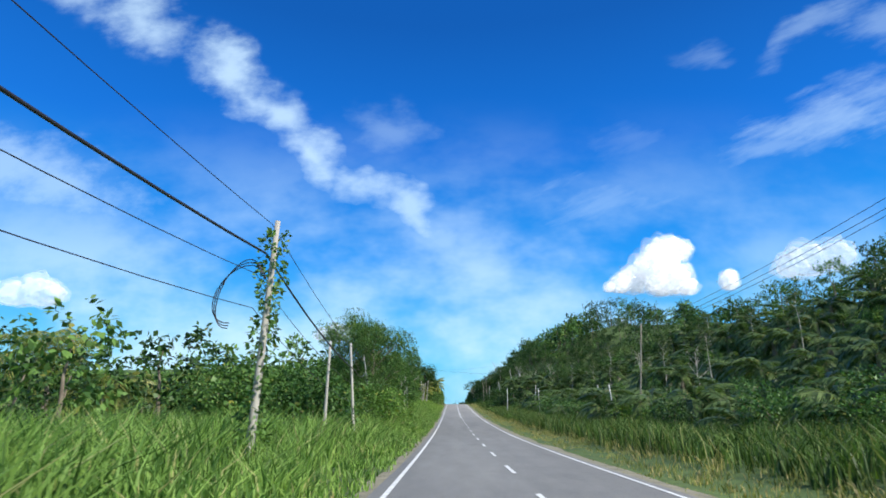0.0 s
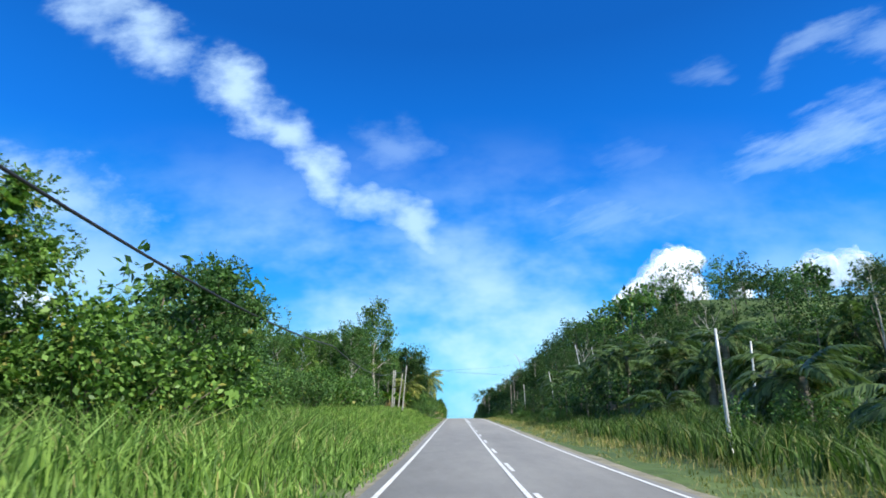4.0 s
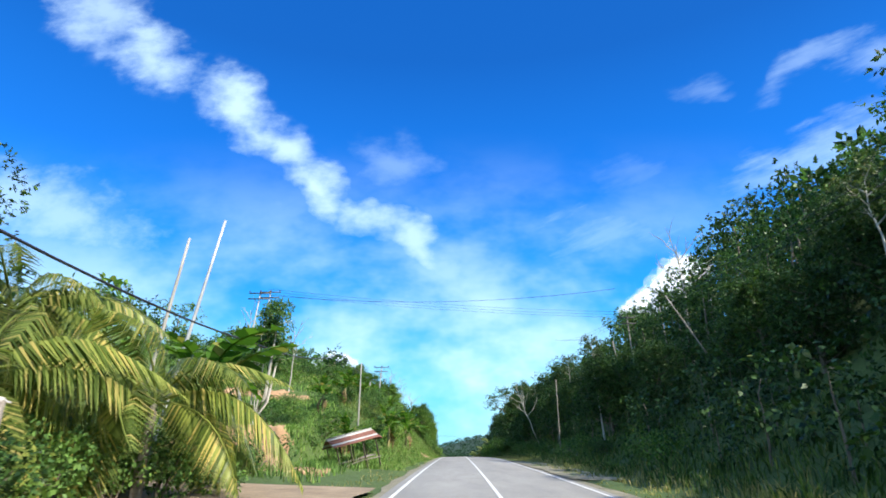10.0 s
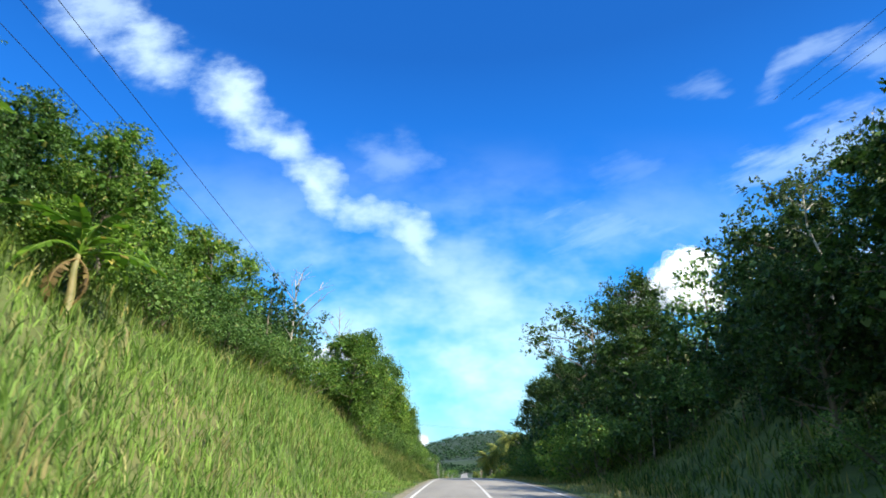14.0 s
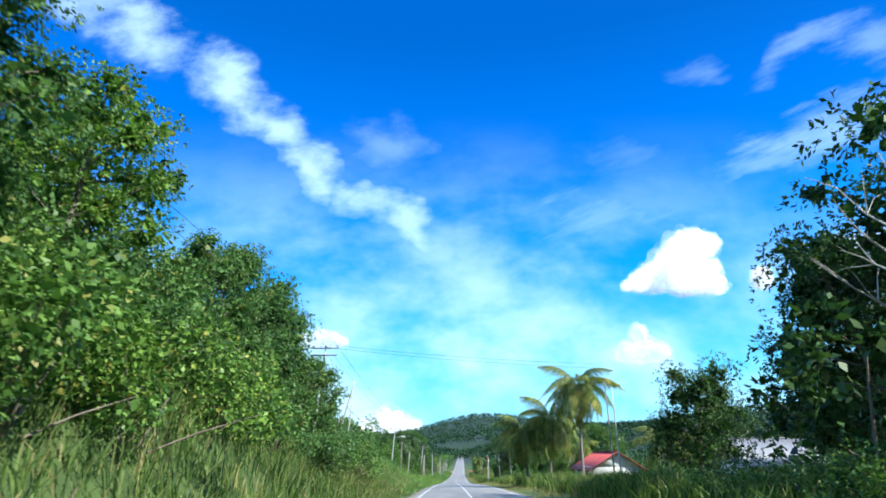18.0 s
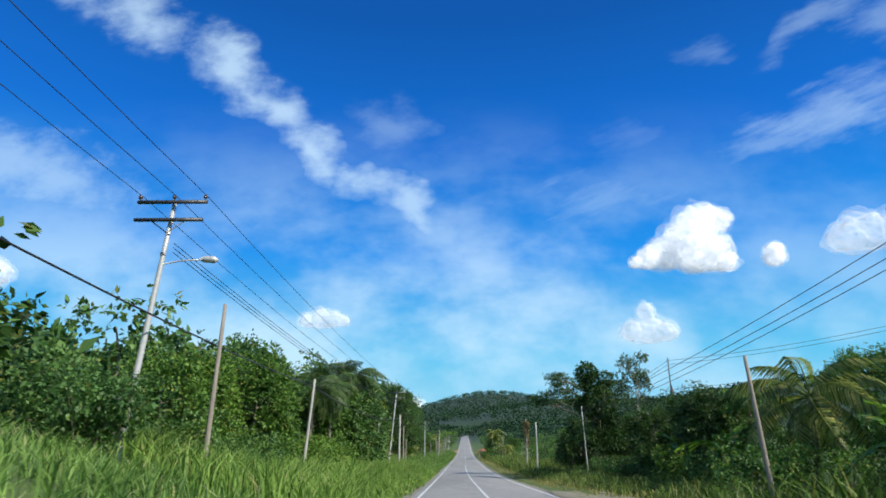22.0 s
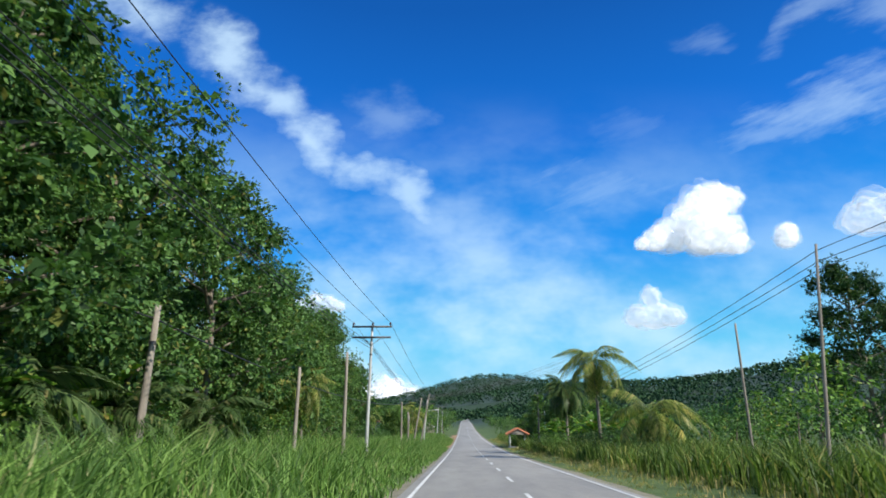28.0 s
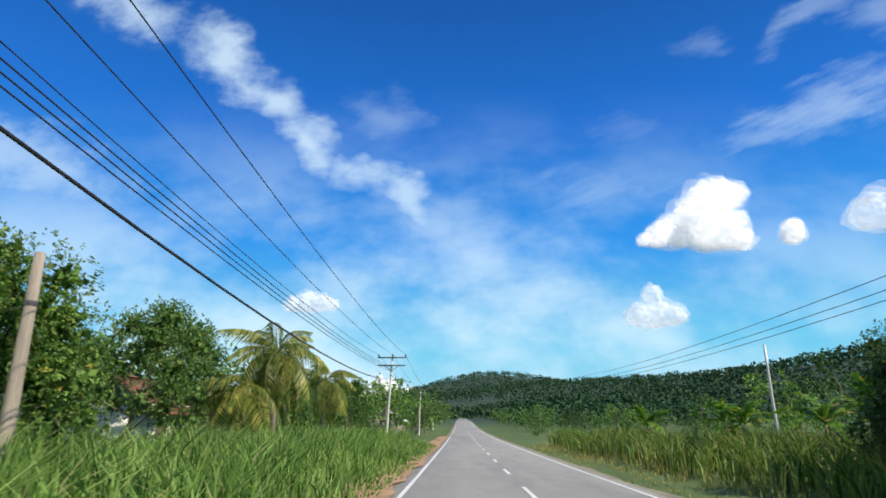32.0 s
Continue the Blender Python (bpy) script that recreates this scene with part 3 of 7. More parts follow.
def frond_mesh(name, length, droop, leaflet, pairs, mat, seed, vee=0.25, wide=1.0):
    """One feather leaf of a palm: an arching rib with leaflets on both sides."""
    rng = np.random.default_rng(seed)
    s = np.linspace(0, 1, 9)
    rib = np.stack([length * (s - 0.12 * droop * s ** 2), 0.04 * length * rng.normal() * s ** 2, length * (0.55 * s - droop * s ** 2)], 1)
    pieces = [tube(rib, np.linspace(0.045, 0.008, 9), 4, False)]
    t = np.linspace(0.14, 0.99, pairs)
    p = np.stack([np.interp(t, s, rib[:, i]) for i in range(3)], 1)
    d = np.gradient(p, axis=0)
    d /= np.linalg.norm(d, axis=1)[:, None]
    v, k = [], 0
    for sgn in (-1, 1):
        side = np.stack([-d[:, 1] * sgn, d[:, 0] * sgn, np.full(pairs, -0.1)], 1)
        L = leaflet * np.sin(np.clip(t * 1.05, 0, 1) * np.pi * 0.82 + 0.35)[:, None] * rng.uniform(0.85, 1.1, (pairs, 1))
        end = p + (side + d * 0.65) * L * 0.8 + (0, 0, -1) * L * rng.uniform(vee, vee + 0.45, (pairs, 1))
        mid = p + (side + d * 0.65) * L * 0.45 + (0, 0, 0.06) * L
        w = d * 0.024 * (1 + 0.4 * length / 4) * wide
        v.append(np.stack([p - w * 0.4, mid - w, end, mid + w], 1).reshape(-1, 3))
    v = np.vstack(v)
    pieces.append((v, np.arange(len(v)).reshape(-1, 4)))
    return mesh_np(name, *join(pieces), mat)


def palm(name, label, h, fronds, meshes, at, lean=(0.0, 0.0), trunk_r=0.15, seed=0, group="", low=-0.55):
    """A palm: ringed leaning trunk and separate feather leaves, the old ones hanging."""
    rng = np.random.default_rng(seed)
    e = thing(name, label, "palm tree", group, at)
    s = np.linspace(0, 1, 10)
    tp = np.stack([lean[0] * s ** 1.6, lean[1] * s ** 1.6, -0.3 + (h + 0.3) * s], 1)
    rad = trunk_r * (1.35 - 0.5 * s) * (1 + 0.05 * np.sin(np.arange(10) * 2.6))
    part("trunk", smooth(mesh_np("palm_trunk", *tube(tp, rad, 8), M_PALM_BARK)), e)
    for k in range(fronds):
        f = k / max(1, fronds - 1)
        ob = part("frond", meshes[rng.integers(0, len(meshes))], e)
        el = 1.05 - (1.05 - low) * f ** 1.15
        ob.matrix_basis = Matrix.Translation((lean[0], lean[1], h)) @ Euler((rng.normal() * 0.25, -(el - 0.45), k * 2.399 + rng.normal() * 0.2), "XYZ").to_matrix().to_4x4() \
            @ Matrix.Scale(rng.uniform(0.85, 1.1), 4)
    return e


def banana_leaf_mesh(name, length, width, seed, droop):
    rng = np.random.default_rng(seed)
    n = 12
    s = np.linspace(0, 1, n)
    rib = np.stack([length * (s * 0.9), 0 * s, length * (0.75 * s - droop * s ** 2)], 1)
    prof = width * 0.5 * np.clip(np.sin(np.clip((s - 0.13) / 0.87, 0, 1) ** 0.7 * np.pi), 0.02, 1)
    v, f = [], []
    for sgn in (-1, 1):
        for k in range(1, n - 1):
            tear = 0.06 * length * rng.uniform(-0.3, 1)
            a, b = rib[k], rib[k + 1]
            dropz = rng.uniform(0.0, 0.5)
            ea = a + (0.06 * length, sgn * prof[k], -prof[k] * dropz)
            eb = b + (0.06 * length - tear, sgn * prof[k + 1], -prof[k + 1] * dropz)
            q = len(v)
            v += [a, b, eb, ea]
            f.append((q, q + 1, q + 2, q + 3))
    return mesh_np(name, *join([tube(rib, np.linspace(0.05, 0.012, n), 4, False), (np.array(v), np.array(f))]), M_BANANA)


BROAD = [tree_meshes("broad", 10, 4.2, 11 + k, 0.17, 22000, 0.2, M_BARK, (M_LEAF, M_LEAF_BRIGHT, M_LEAF)[k % 3], 0.08, 17, core=34) for k in range(3)]
MANGO = [tree_meshes("mango", 10, 4.3, 21, 0.18, 22000, 0.25, M_BARK, M_LEAF_DARK, 0.08, 20, 0.6, 0.85, 0.34, core=34)]
FEATHER = [tree_meshes("feather", 11, 4.8, 25 + k, 0.27, 26000, 0.13, M_BARK, M_LEAF, 0.2, 19, 0.3, 0.75, 0.28, 0.7, 0.2, 16, 0.18) for k in range(2)]
VINED = [tree_meshes("vined", 9, 3.6, 81 + k, 0.24, 15000, 0.2, M_BARK, (M_LEAF_BRIGHT, M_LEAF)[k], 0.03, 22, 0.6, 0.95, 0.34, 0.3, 0.6, 34) for k in range(2)]
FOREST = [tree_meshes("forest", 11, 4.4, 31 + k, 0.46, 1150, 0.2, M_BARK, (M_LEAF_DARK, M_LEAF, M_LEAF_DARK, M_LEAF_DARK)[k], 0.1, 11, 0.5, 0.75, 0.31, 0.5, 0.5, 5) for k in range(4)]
TALL_TREE = [tree_meshes("tall", 14, 4.2, 41 + k, 0.19, 24000, 0.22, M_BARK, (M_LEAF_DARK, M_LEAF)[k], 0.1, 24, 0.4, 0.75, 0.29, 0.5, core=32) for k in range(2)]
RUBBER = [tree_meshes("rubber", 13, 2.9, 51 + k, 0.23, 7000, 0.15, M_BARK_PALE, (M_LEAF, M_LEAF, M_LEAF_BRIGHT)[k], 0.36, 11, 0.4, 0.8, 0.36, 1.0) for k in range(3)]
RUBBER_FAR = [tree_meshes("rubber_far", 13, 3.1, 61 + k, 0.5, 760, 0.15, M_BARK_PALE, M_LEAF, 0.3, 8, 0.4, 0.8, 0.4, 1.0, 0.5, 4) for k in range(2)]
SLIM = [tree_meshes("slim", 12, 1.8, 71 + k, 0.24, 1300, 0.12, M_BARK_PALE, M_LEAF_GREY, 0.62, 7, 0.2, 0.7, 0.38, 0.9, 0.5, 3) for k in range(2)]
ROUND = [tree_meshes("round", 10, 4.5, 27, 0.19, 32000, 0.25, M_BARK, M_LEAF, 0.06, 28, 0.7, 0.95, 0.35, core=40)]
ACACIA = [tree_meshes("acacia", 12, 6.0, 91, 0.2, 17000, 0.25, M_BARK, M_LEAF_DARK, 0.55, 15, 0.2, 0.22, 0.25, 0.3, 0.4, 4)]
LOW = [tree_meshes("low", 6, 3.2, 101 + k, 0.4, 580, 0.15, M_BARK, (M_LEAF, M_LEAF_DARK, M_LEAF_BRIGHT)[k], 0.05, 8, 0.4, 0.8, 0.4, 0.5, 0.5, 5) for k in range(3)]
BUSHES = [bush_meshes("bush", 2.6, 2.0, 111 + k, 0.17, 1900, (M_LEAF, M_LEAF_BRIGHT, M_LEAF, M_LEAF_DARK)[k]) for k in range(4)]
SHRUBS = [bush_meshes("shrub", 4.6, 2.6, 131 + k, 0.22, 4200, (M_LEAF, M_LEAF, M_LEAF_BRIGHT)[k], 0.6, 11) for k in range(3)]
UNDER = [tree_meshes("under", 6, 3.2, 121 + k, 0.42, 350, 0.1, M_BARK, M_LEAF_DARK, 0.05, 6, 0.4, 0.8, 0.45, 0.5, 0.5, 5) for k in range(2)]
OVERHANG = [tree_meshes("over", 15, 7.2, 95, 0.27, 7200, 0.24, M_BARK, M_LEAF_DARK, 0.42, 15, 0.3, 0.5, 0.25, 0.35)]
TEAK = [tree_meshes("teak", 9, 3.6, 77, 0.33, 6000, 0.18, M_BARK, M_LEAF_LIME, 0.08, 13, 0.5, 0.85, 0.36, 0.5, 0.6)]
DEAD = [dead_meshes("dead", 10, 151 + k, M_BARK_PALE) for k in range(3)]
COARSE = {"leaf_broad": tree_meshes("coarse", 8, 3.6, 901, 0.9, 230, 0.14, M_BARK, M_LEAF, 0.1, 0, 0.5, 0.8, 0.9),
          "leaf_forest": tree_meshes("coarse", 8, 3.6, 902, 0.9, 230, 0.14, M_BARK, M_LEAF_DARK, 0.1, 0, 0.5, 0.8, 0.9)}
HEIGHT = {"teak": 9, "vined": 9, "coarse": 8, "broad": 10, "mango": 10, "round": 10, "feather": 11, "forest": 11, "tall": 14, "rubber": 13, "slim": 12, "acacia": 12, "low": 6, "under": 6, "over": 15}
COCO = [frond_mesh("coconut_frond", 4.0, d, 1.0, 58, M_FROND, 171 + k, 0.5) for k, d in enumerate((0.75, 1.0, 1.3, 0.6))]
COCO_GREEN = [frond_mesh("coconut_frond_green", 3.7, d, 0.8, 50, M_FROND_GREEN, 175 + k, 0.5) for k, d in enumerate((0.6, 0.85, 1.1))]
OIL = [frond_mesh("oil_frond", 2.7, d, 0.7, 26, M_FROND_DARK, 181 + k, 0.1, 2.1) for k, d in enumerate((0.7, 0.95))]
BANANA = [banana_leaf_mesh("banana_leaf", 2.3, 0.66, 191 + k, d) for k, d in enumerate((0.55, 0.85, 1.15))]


def plant(kind, u, y, s=1.0, label="", name="", category="", group="", sink=0.1, squash=1.0):
    """Stand one plant of a kind on the ground."""
    trunk, crown = kind
    e = thing(name, label, category, group, on_ground(u, y, sink, RNG.uniform(0, 360), s) @ Matrix.Diagonal((1, 1, squash, 1)))
    part("trunk", trunk, e)
    part("crown", crown, e)
    return e


def base_height(kinds):
    return HEIGHT[kinds[0][0].name.split("_")[0]]


def tree(u, y, h, kinds=None, label="leafy green roadside tree with spreading crown", group="roadside trees"):
    kinds = kinds or BROAD
    return plant(kinds[RNG.integers(0, len(kinds))], u, y, h / base_height(kinds) * RNG.uniform(0.95, 1.05), label, "tree", "tree", group)


def mesh_arrays(me):
    v = np.empty(len(me.vertices) * 3, dtype=np.float32)
    me.vertices.foreach_get("co", v)
    f = np.empty(len(me.loops), dtype=np.int32)
    me.loops.foreach_get("vertex_index", f)
    return v.reshape(-1, 3), f.reshape(-1, 4)


def woods(y0, y1, u0, u1, gap, h0, h1, kinds, keep=0.9, label="dense green woodland rising behind the verge"):
    """The rows behind the front: many trees joined, crowns by leaf colour and trunks in another mesh; the hidden rows are coarser."""
    crowns, trunks = {}, []
    front = min(abs(u0), abs(u1))
    for yy in np.arange(y0, y1, gap):
        for uu in np.arange(min(u0, u1), max(u0, u1) + 0.01, gap):
            a, b, c = RNG.uniform(-0.45, 0.45), RNG.uniform(-0.45, 0.45), RNG.uniform()
            k = int(RNG.integers(0, len(kinds)))
            h, turn = RNG.uniform(h0, h1), RNG.uniform(0, 360)
            deep = abs(uu) > front + gap * 1.6
            if c > keep * (0.35 if abs(uu) > front + gap * 4.5 and front < 22 else 0.7 if deep else 1.0):
                continue
            leaf = kinds[k][1].materials[0].name
            kind = COARSE["leaf_forest" if leaf == "leaf_forest" else "leaf_broad"] if deep else kinds[k]
            m = np.array(on_ground(float(uu + a * gap), float(yy + b * gap), 0.2, turn, h / (8 if deep else base_height(kinds))))
            v, f = mesh_arrays(kind[1])
            crowns.setdefault(kind[1].materials[0].name, []).append((v @ m[:3, :3].T + m[:3, 3], f))
            v, f = mesh_arrays(kind[0])
            v, f = v[:42], f[:36]                       # the main stem alone
            trunks.append((v @ m[:3, :3].T + m[:3, 3], f))
    for name, pieces in crowns.items():
        tagged(new("woodland", mesh_np("woodland", *join(pieces), bpy.data.materials[name])), label, "woods", kind="stuff")
    tagged(new("woodland_trunks", mesh_np("woodland_trunks", *join(trunks), kinds[0][0].materials[0])), "trunks and limbs of the woodland trees", "woods", kind="stuff")


def scatter(y0, y1, u0, u1, gap, fn, keep=1.0):
    """Jittered rows over a stretch of the verge."""
    for yy in np.arange(y0, y1, gap):
        for uu in np.arange(min(u0, u1), max(u0, u1) + 0.01, gap):
            a, b, c = RNG.uniform(-0.45, 0.45), RNG.uniform(-0.45, 0.45), RNG.uniform()
            if c < keep:
                fn(float(uu + a * gap), float(yy + b * gap))


def bush(u, y, s=1.0):
    plant(BUSHES[RNG.integers(0, 4)], u, y, s * RNG.uniform(0.75, 1.3), "dense green bush in the roadside scrub", "bush", "bush", "roadside bushes")


def shrub(u, y, s=1.0):
    plant(SHRUBS[RNG.integers(0, 3)], u, y, s * RNG.uniform(0.8, 1.2), "tall overgrown shrub with broad green leaves", "shrub", "shrub", "roadside shrubs")


def banana(u, y, s=1.0, n=11):
    e = thing("banana_plant", "banana plant with broad torn green leaves", "banana plant", "banana plants", on_ground(u, y, 0.05, RNG.uniform(0, 360), s))
    part("stalk", STALK, e)
    for k in range(n):
        ob = part("leaf", BANANA[RNG.integers(0, 3)], e)
        ob.matrix_basis = pose(0, 0, 1.62, RNG.normal() * 10, -50 + 62 * (k / (n - 1)) ** 1.3 + RNG.normal() * 7, k * 137.5 + RNG.normal() * 15) @ Matrix.Scale(RNG.uniform(0.7, 1.1), 4)
    for k in range(3):
        ob = part("dry_leaf", BANANA_DRY, e, "withered brown hanging leaf")
        ob.matrix_basis = pose(0, 0, 1.5, RNG.normal() * 8, RNG.uniform(62, 85), RNG.uniform(0, 360)) @ Matrix.Scale(RNG.uniform(0.5, 0.75), 4)
    return e


STALK = smooth(mesh_np("banana_stalk", *tube([(0, 0, -0.2), (0.03, 0, 0.6), (0.0, 0.04, 1.2), (0.02, 0.02, 1.75)], (0.12, 0.105, 0.085, 0.06), 8), M_STALK))
BANANA_DRY = BANANA[1].copy()
BANANA_DRY.materials.clear()
BANANA_DRY.materials.append(M_LEAF_DRY)


def coconut(u, y, h, lean=(0.3, 0.1), n=20, s=1.0, low=-0.55, fronds=None):
    return palm("coconut_palm", "coconut palm with feathery dark green fronds" if fronds else "coconut palm with arching yellow-green fronds", h / s, n, fronds or COCO, on_ground(u, y, 0, RNG.uniform(0, 360), s), lean, 0.12,
                int(RNG.integers(1e6)), "coconut palms", low)


def oil_palm(u, y, h=2.2, s=1.0):
    return palm("oil_palm", "dark green oil palm on the hillside", h, 15, OIL, on_ground(u, y, 0, RNG.uniform(0, 360), s), (0, 0), 0.22,
                int(RNG.integers(1e6)), "oil palms", -0.35)


def slim_tree(u, y, h=11.0):
    tree(u, y, h, SLIM, "slim pale-trunked tree with a thin tufted crown", "slim trees")


def rubber(u, y, h=13.0):
    tree(u, y, h, RUBBER, "tall rubber tree with pale trunk and airy crown", "rubber trees")


def dead_tree(u, y, h, k=0, tilt=0.0):
    e = thing("dead_tree", "bare grey dead tree with broken branches", "tree", "dead trees", on_ground(u, y, 0.1, 0, h / 10) @ pose(0, 0, 0, 0, tilt, RNG.uniform(0, 360) if not tilt else 0))
    part("trunk", DEAD[k % 3], e)


def stand(rows, kinds, label, group):
    for u, y, h in rows:
        tree(u, y, h, kinds, label, group)


# --- near side of the drive: first stretch, scrub and feathery trees
scatter(32, 54, -16.5, -10.6, 2.9, lambda u, y: shrub(u, y, 0.8), 0.92)
scatter(46, 66, -11.5, -8.8, 2.7, lambda u, y: shrub(u, y, 0.72), 0.95)
scatter(66, 86, -13.6, -10.4, 2.7, lambda u, y: shrub(u, y, 0.72), 0.9)
scatter(84, 116, -12, -9, 3.4, lambda u, y: shrub(u, y, 0.8), 0.9)
stand(((-8.8, 55.5, 8.8), (-9.8, 60.0, 9.6), (-12.0, 55.0, 6.0), (-11.0, 66.5, 7.0)), FEATHER, "feathery bamboo-like tree overhanging the verge", "feathery trees")
stand(((-10.8, 79.0, 7.0), (-11.8, 87.5, 9.4), (-12.4, 93.0, 7.0), (-13.0, 100.0, 7.0), (-11.0, 107.0, 6.0), (-13.5, 114.0, 6.5)),
      BROAD, "leafy green roadside tree with spreading crown", "roadside trees")
woods(16, 60, -60, -20, 6.5, 4.5, 6.5, LOW, 0.85)
woods(60, 135, -60, -16, 7, 5.5, 8, LOW, 0.9)
for u, y, h in ((-30, 40, 5.6), (-33, 46, 6.2), (-24, 38, 2.6), (-19, 42, 2.2), (-27, 46, 3.0)):
    coconut(u, y, h, (0.2, 0.1), 14)
# rubber plantation on the low bank
scatter(156, 188, -22, -13.0, 3.7, lambda u, y: rubber(u, y, RNG.uniform(8.6, 11.2)), 0.92)
rubber(-12.6, 170.0, 14.0)
woods(150, 190, -54, -24, 5.4, 9, 12, RUBBER_FAR, 0.95)
woods(152, 190, -26, -15, 3.4, 1.6, 2.8, LOW, 0.9)
scatter(120, 158, -17, -13, 3.6, lambda u, y: shrub(u, y, 0.8), 0.8)
scatter(158, 186, -12.5, -11, 4, lambda u, y: bush(u, y, 0.7), 0.5)
for u, y in ((-10.6, 170.5), (-11.5, 175.5), (-10.2, 179.0), (-9.5, 183.0)):
    banana(u, y, 1.0)
# gardens before the hut
stand(((-10.8, 192.5, 10.4), (-13.5, 199.0, 10.2), (-10.0, 197.0, 8.8)), MANGO, "dense dark mango tree in the garden", "mango trees")
stand(((-15.4, 222.0, 9.8), (-17.0, 214.0, 10.0), (-16.0, 233.0, 7.5)), MANGO, "dense dark mango tree behind the hut", "mango trees")
scatter(184, 204, -9.6, -6.8, 2.5, lambda u, y: shrub(u, y, 0.66), 0.9)
for u, y, sc in ((-7.0, 204.0, 0.5), (-6.8, 206.0, 0.42), (-7.6, 201.5, 0.6)):
    shrub(u, y, sc)
coconut(-9.2, 186.0, 4.2, (0.4, 0.2), 20)
coconut(-7.4, 197.0, 6.4, (0.3, -0.1), 22)
coconut(-9.4, 196.5, 4.5, (0.4, -0.3), 20, 0.9, -0.9)
coconut(-12.0, 233.8, 4.4, (0.2, 0), 20, 0.95)
coconut(-8.6, 234.4, 2.2, (0.1, 0), 18, 0.95, -0.4)
coconut(-10.0, 230.5, 2.4, (0.1, 0), 16)
scatter(229, 246, -11, -7.4, 2.3, lambda u, y: bush(u, y, 0.5), 0.75)
woods(190, 262, -70, -22, 7, 6, 9, LOW, 0.9)
# grassy cutting with bananas, then trees on the bank
scatter(252, 300, -34, -13.5, 3.4, lambda u, y: bush(u, y, 0.35), 0.15)
for u, y in ((-16.0, 258.0), (-19.5, 263.5), (-23.0, 267.0), (-27.0, 281.0), (-17.5, 271.0)):
    banana(u, y, 0.8)
for u, y, sc in ((-7.1, 272.7, 1.2), (-6.5, 284.2, 1.25), (-10.4, 305.5, 1.1), (-8.2, 310.3, 1.0), (-12.2, 279.0, 1.0), (-13.0, 285.0, 1.0), (-13.6, 291.0, 1.1), (-8.2, 268.0, 0.6), (-10.2, 301.0, 1.0), (-9.2, 311.0, 0.9), (-12.5, 297.0, 0.9), (-9.6, 320.0, 0.9)):
    banana(u, y, sc)
scatter(314, 340, -17, -12.6, 3.4, lambda u, y: shrub(u, y, 0.62), 0.75)
scatter(296, 316, -19, -14.0, 3.2, lambda u, y: shrub(u, y, 0.55), 0.6)
for u, y, sc in ((-13.4, 297.5, 1.1), (-14.2, 300.5, 1.2), (-13.2, 304.0, 1.0), (-14.6, 308.0, 1.1), (-14.1, 313.0, 1.2), (-12.8, 317.5, 1.0), (-16.5, 303.0, 1.2)):
    banana(u, y, sc)
stand(((-17.5, 306.0, 5.0), (-19.0, 313.0, 6.0), (-16.0, 324.0, 6.0), (-19.5, 330.0, 7.5), (-22.0, 338.0, 8.0)), BROAD, "leafy green tree on top of the bank", "bank trees")
scatter(280, 302, -22, -18, 3.2, lambda u, y: bush(u, y, 0.6), 0.7)
scatter(330, 352, -12, -9.4, 3.0, lambda u, y: shrub(u, y, 0.6), 0.8)
stand(((-16.5, 313.0, 4.2), (-16.5, 320.0, 6.5), (-13.0, 326.0, 6.0), (-14.5, 338.0, 6.5)), BROAD, "leafy green roadside tree with spreading crown", "roadside trees")


def forked_tree(u, y):
    """A pale trunk that forks low into three stems, each under its own dense round head of leaves."""
    rng = np.random.default_rng(63)
    e = thing("tree", "forked pale-trunked tree with dense rounded leaf heads", "tree", "roadside trees", on_ground(u, y, 0.1))
    heads = ((-1.55, 0.2, 4.9, 1.35, 1.25), (0.95, -0.1, 6.6, 1.25, 1.25), (1.0, 0.5, 4.6, 0.9, 0.8), (-0.5, 0.6, 4.1, 0.75, 0.7), (0.2, 0.4, 5.6, 0.8, 0.8), (0.0, -0.1, 2.7, 0.5, 0.5))
    wood, crown = [tube([(0, 0, -0.4), (0.02, 0, 0.4), (0, 0, 1.1)], (0.2, 0.17, 0.15), 8, False)], []
    for k, (hx, hy, hz, r, rz_) in enumerate(heads):
        foot = (0, 0, 0.4 + 0.3 * (k % 2))
        wood.append(tube([foot, (hx * 0.62, hy * 0.4, 0.9 + hz * 0.15), (hx * 0.75, hy * 0.7, hz * 0.55), (hx, hy, hz)], (0.13, 0.11, 0.085, 0.04) if k < 3 else (0.05, 0.05, 0.04, 0.02), 7, False))
        for _ in range(7):
            d = rng.normal(size=3)
            d /= np.linalg.norm(d)
            wood.append(tube([(hx * 0.9, hy * 0.9, hz - 0.4), (hx + d[0] * r * 0.8, hy + d[1] * r * 0.8, hz + d[2] * rz_ * 0.8)], (0.035, 0.012), 5, False))
        lumps = rng.normal(size=(11, 3))
        lumps = lumps / np.linalg.norm(lumps, axis=1)[:, None] * 0.62
        m = int(1500 * r * r)
        w = rng.integers(0, 11, m)
        d = rng.normal(size=(m, 3))
        d /= np.linalg.norm(d, axis=1)[:, None]
        at = (lumps[w] + d * 0.45 * rng.uniform(0.5, 1.05, (m, 1))) * (r, r, rz_) + (hx, hy, hz)
        crown.append(leaves(at, 0.2, d, 0.4, 0.4, rng))
    part("trunk", smooth(mesh_np("forked_trunk", *join(wood), M_BARK_PALE)), e)
    part("crown", mesh_np("forked_crown", *join(crown), M_LEAF), e)


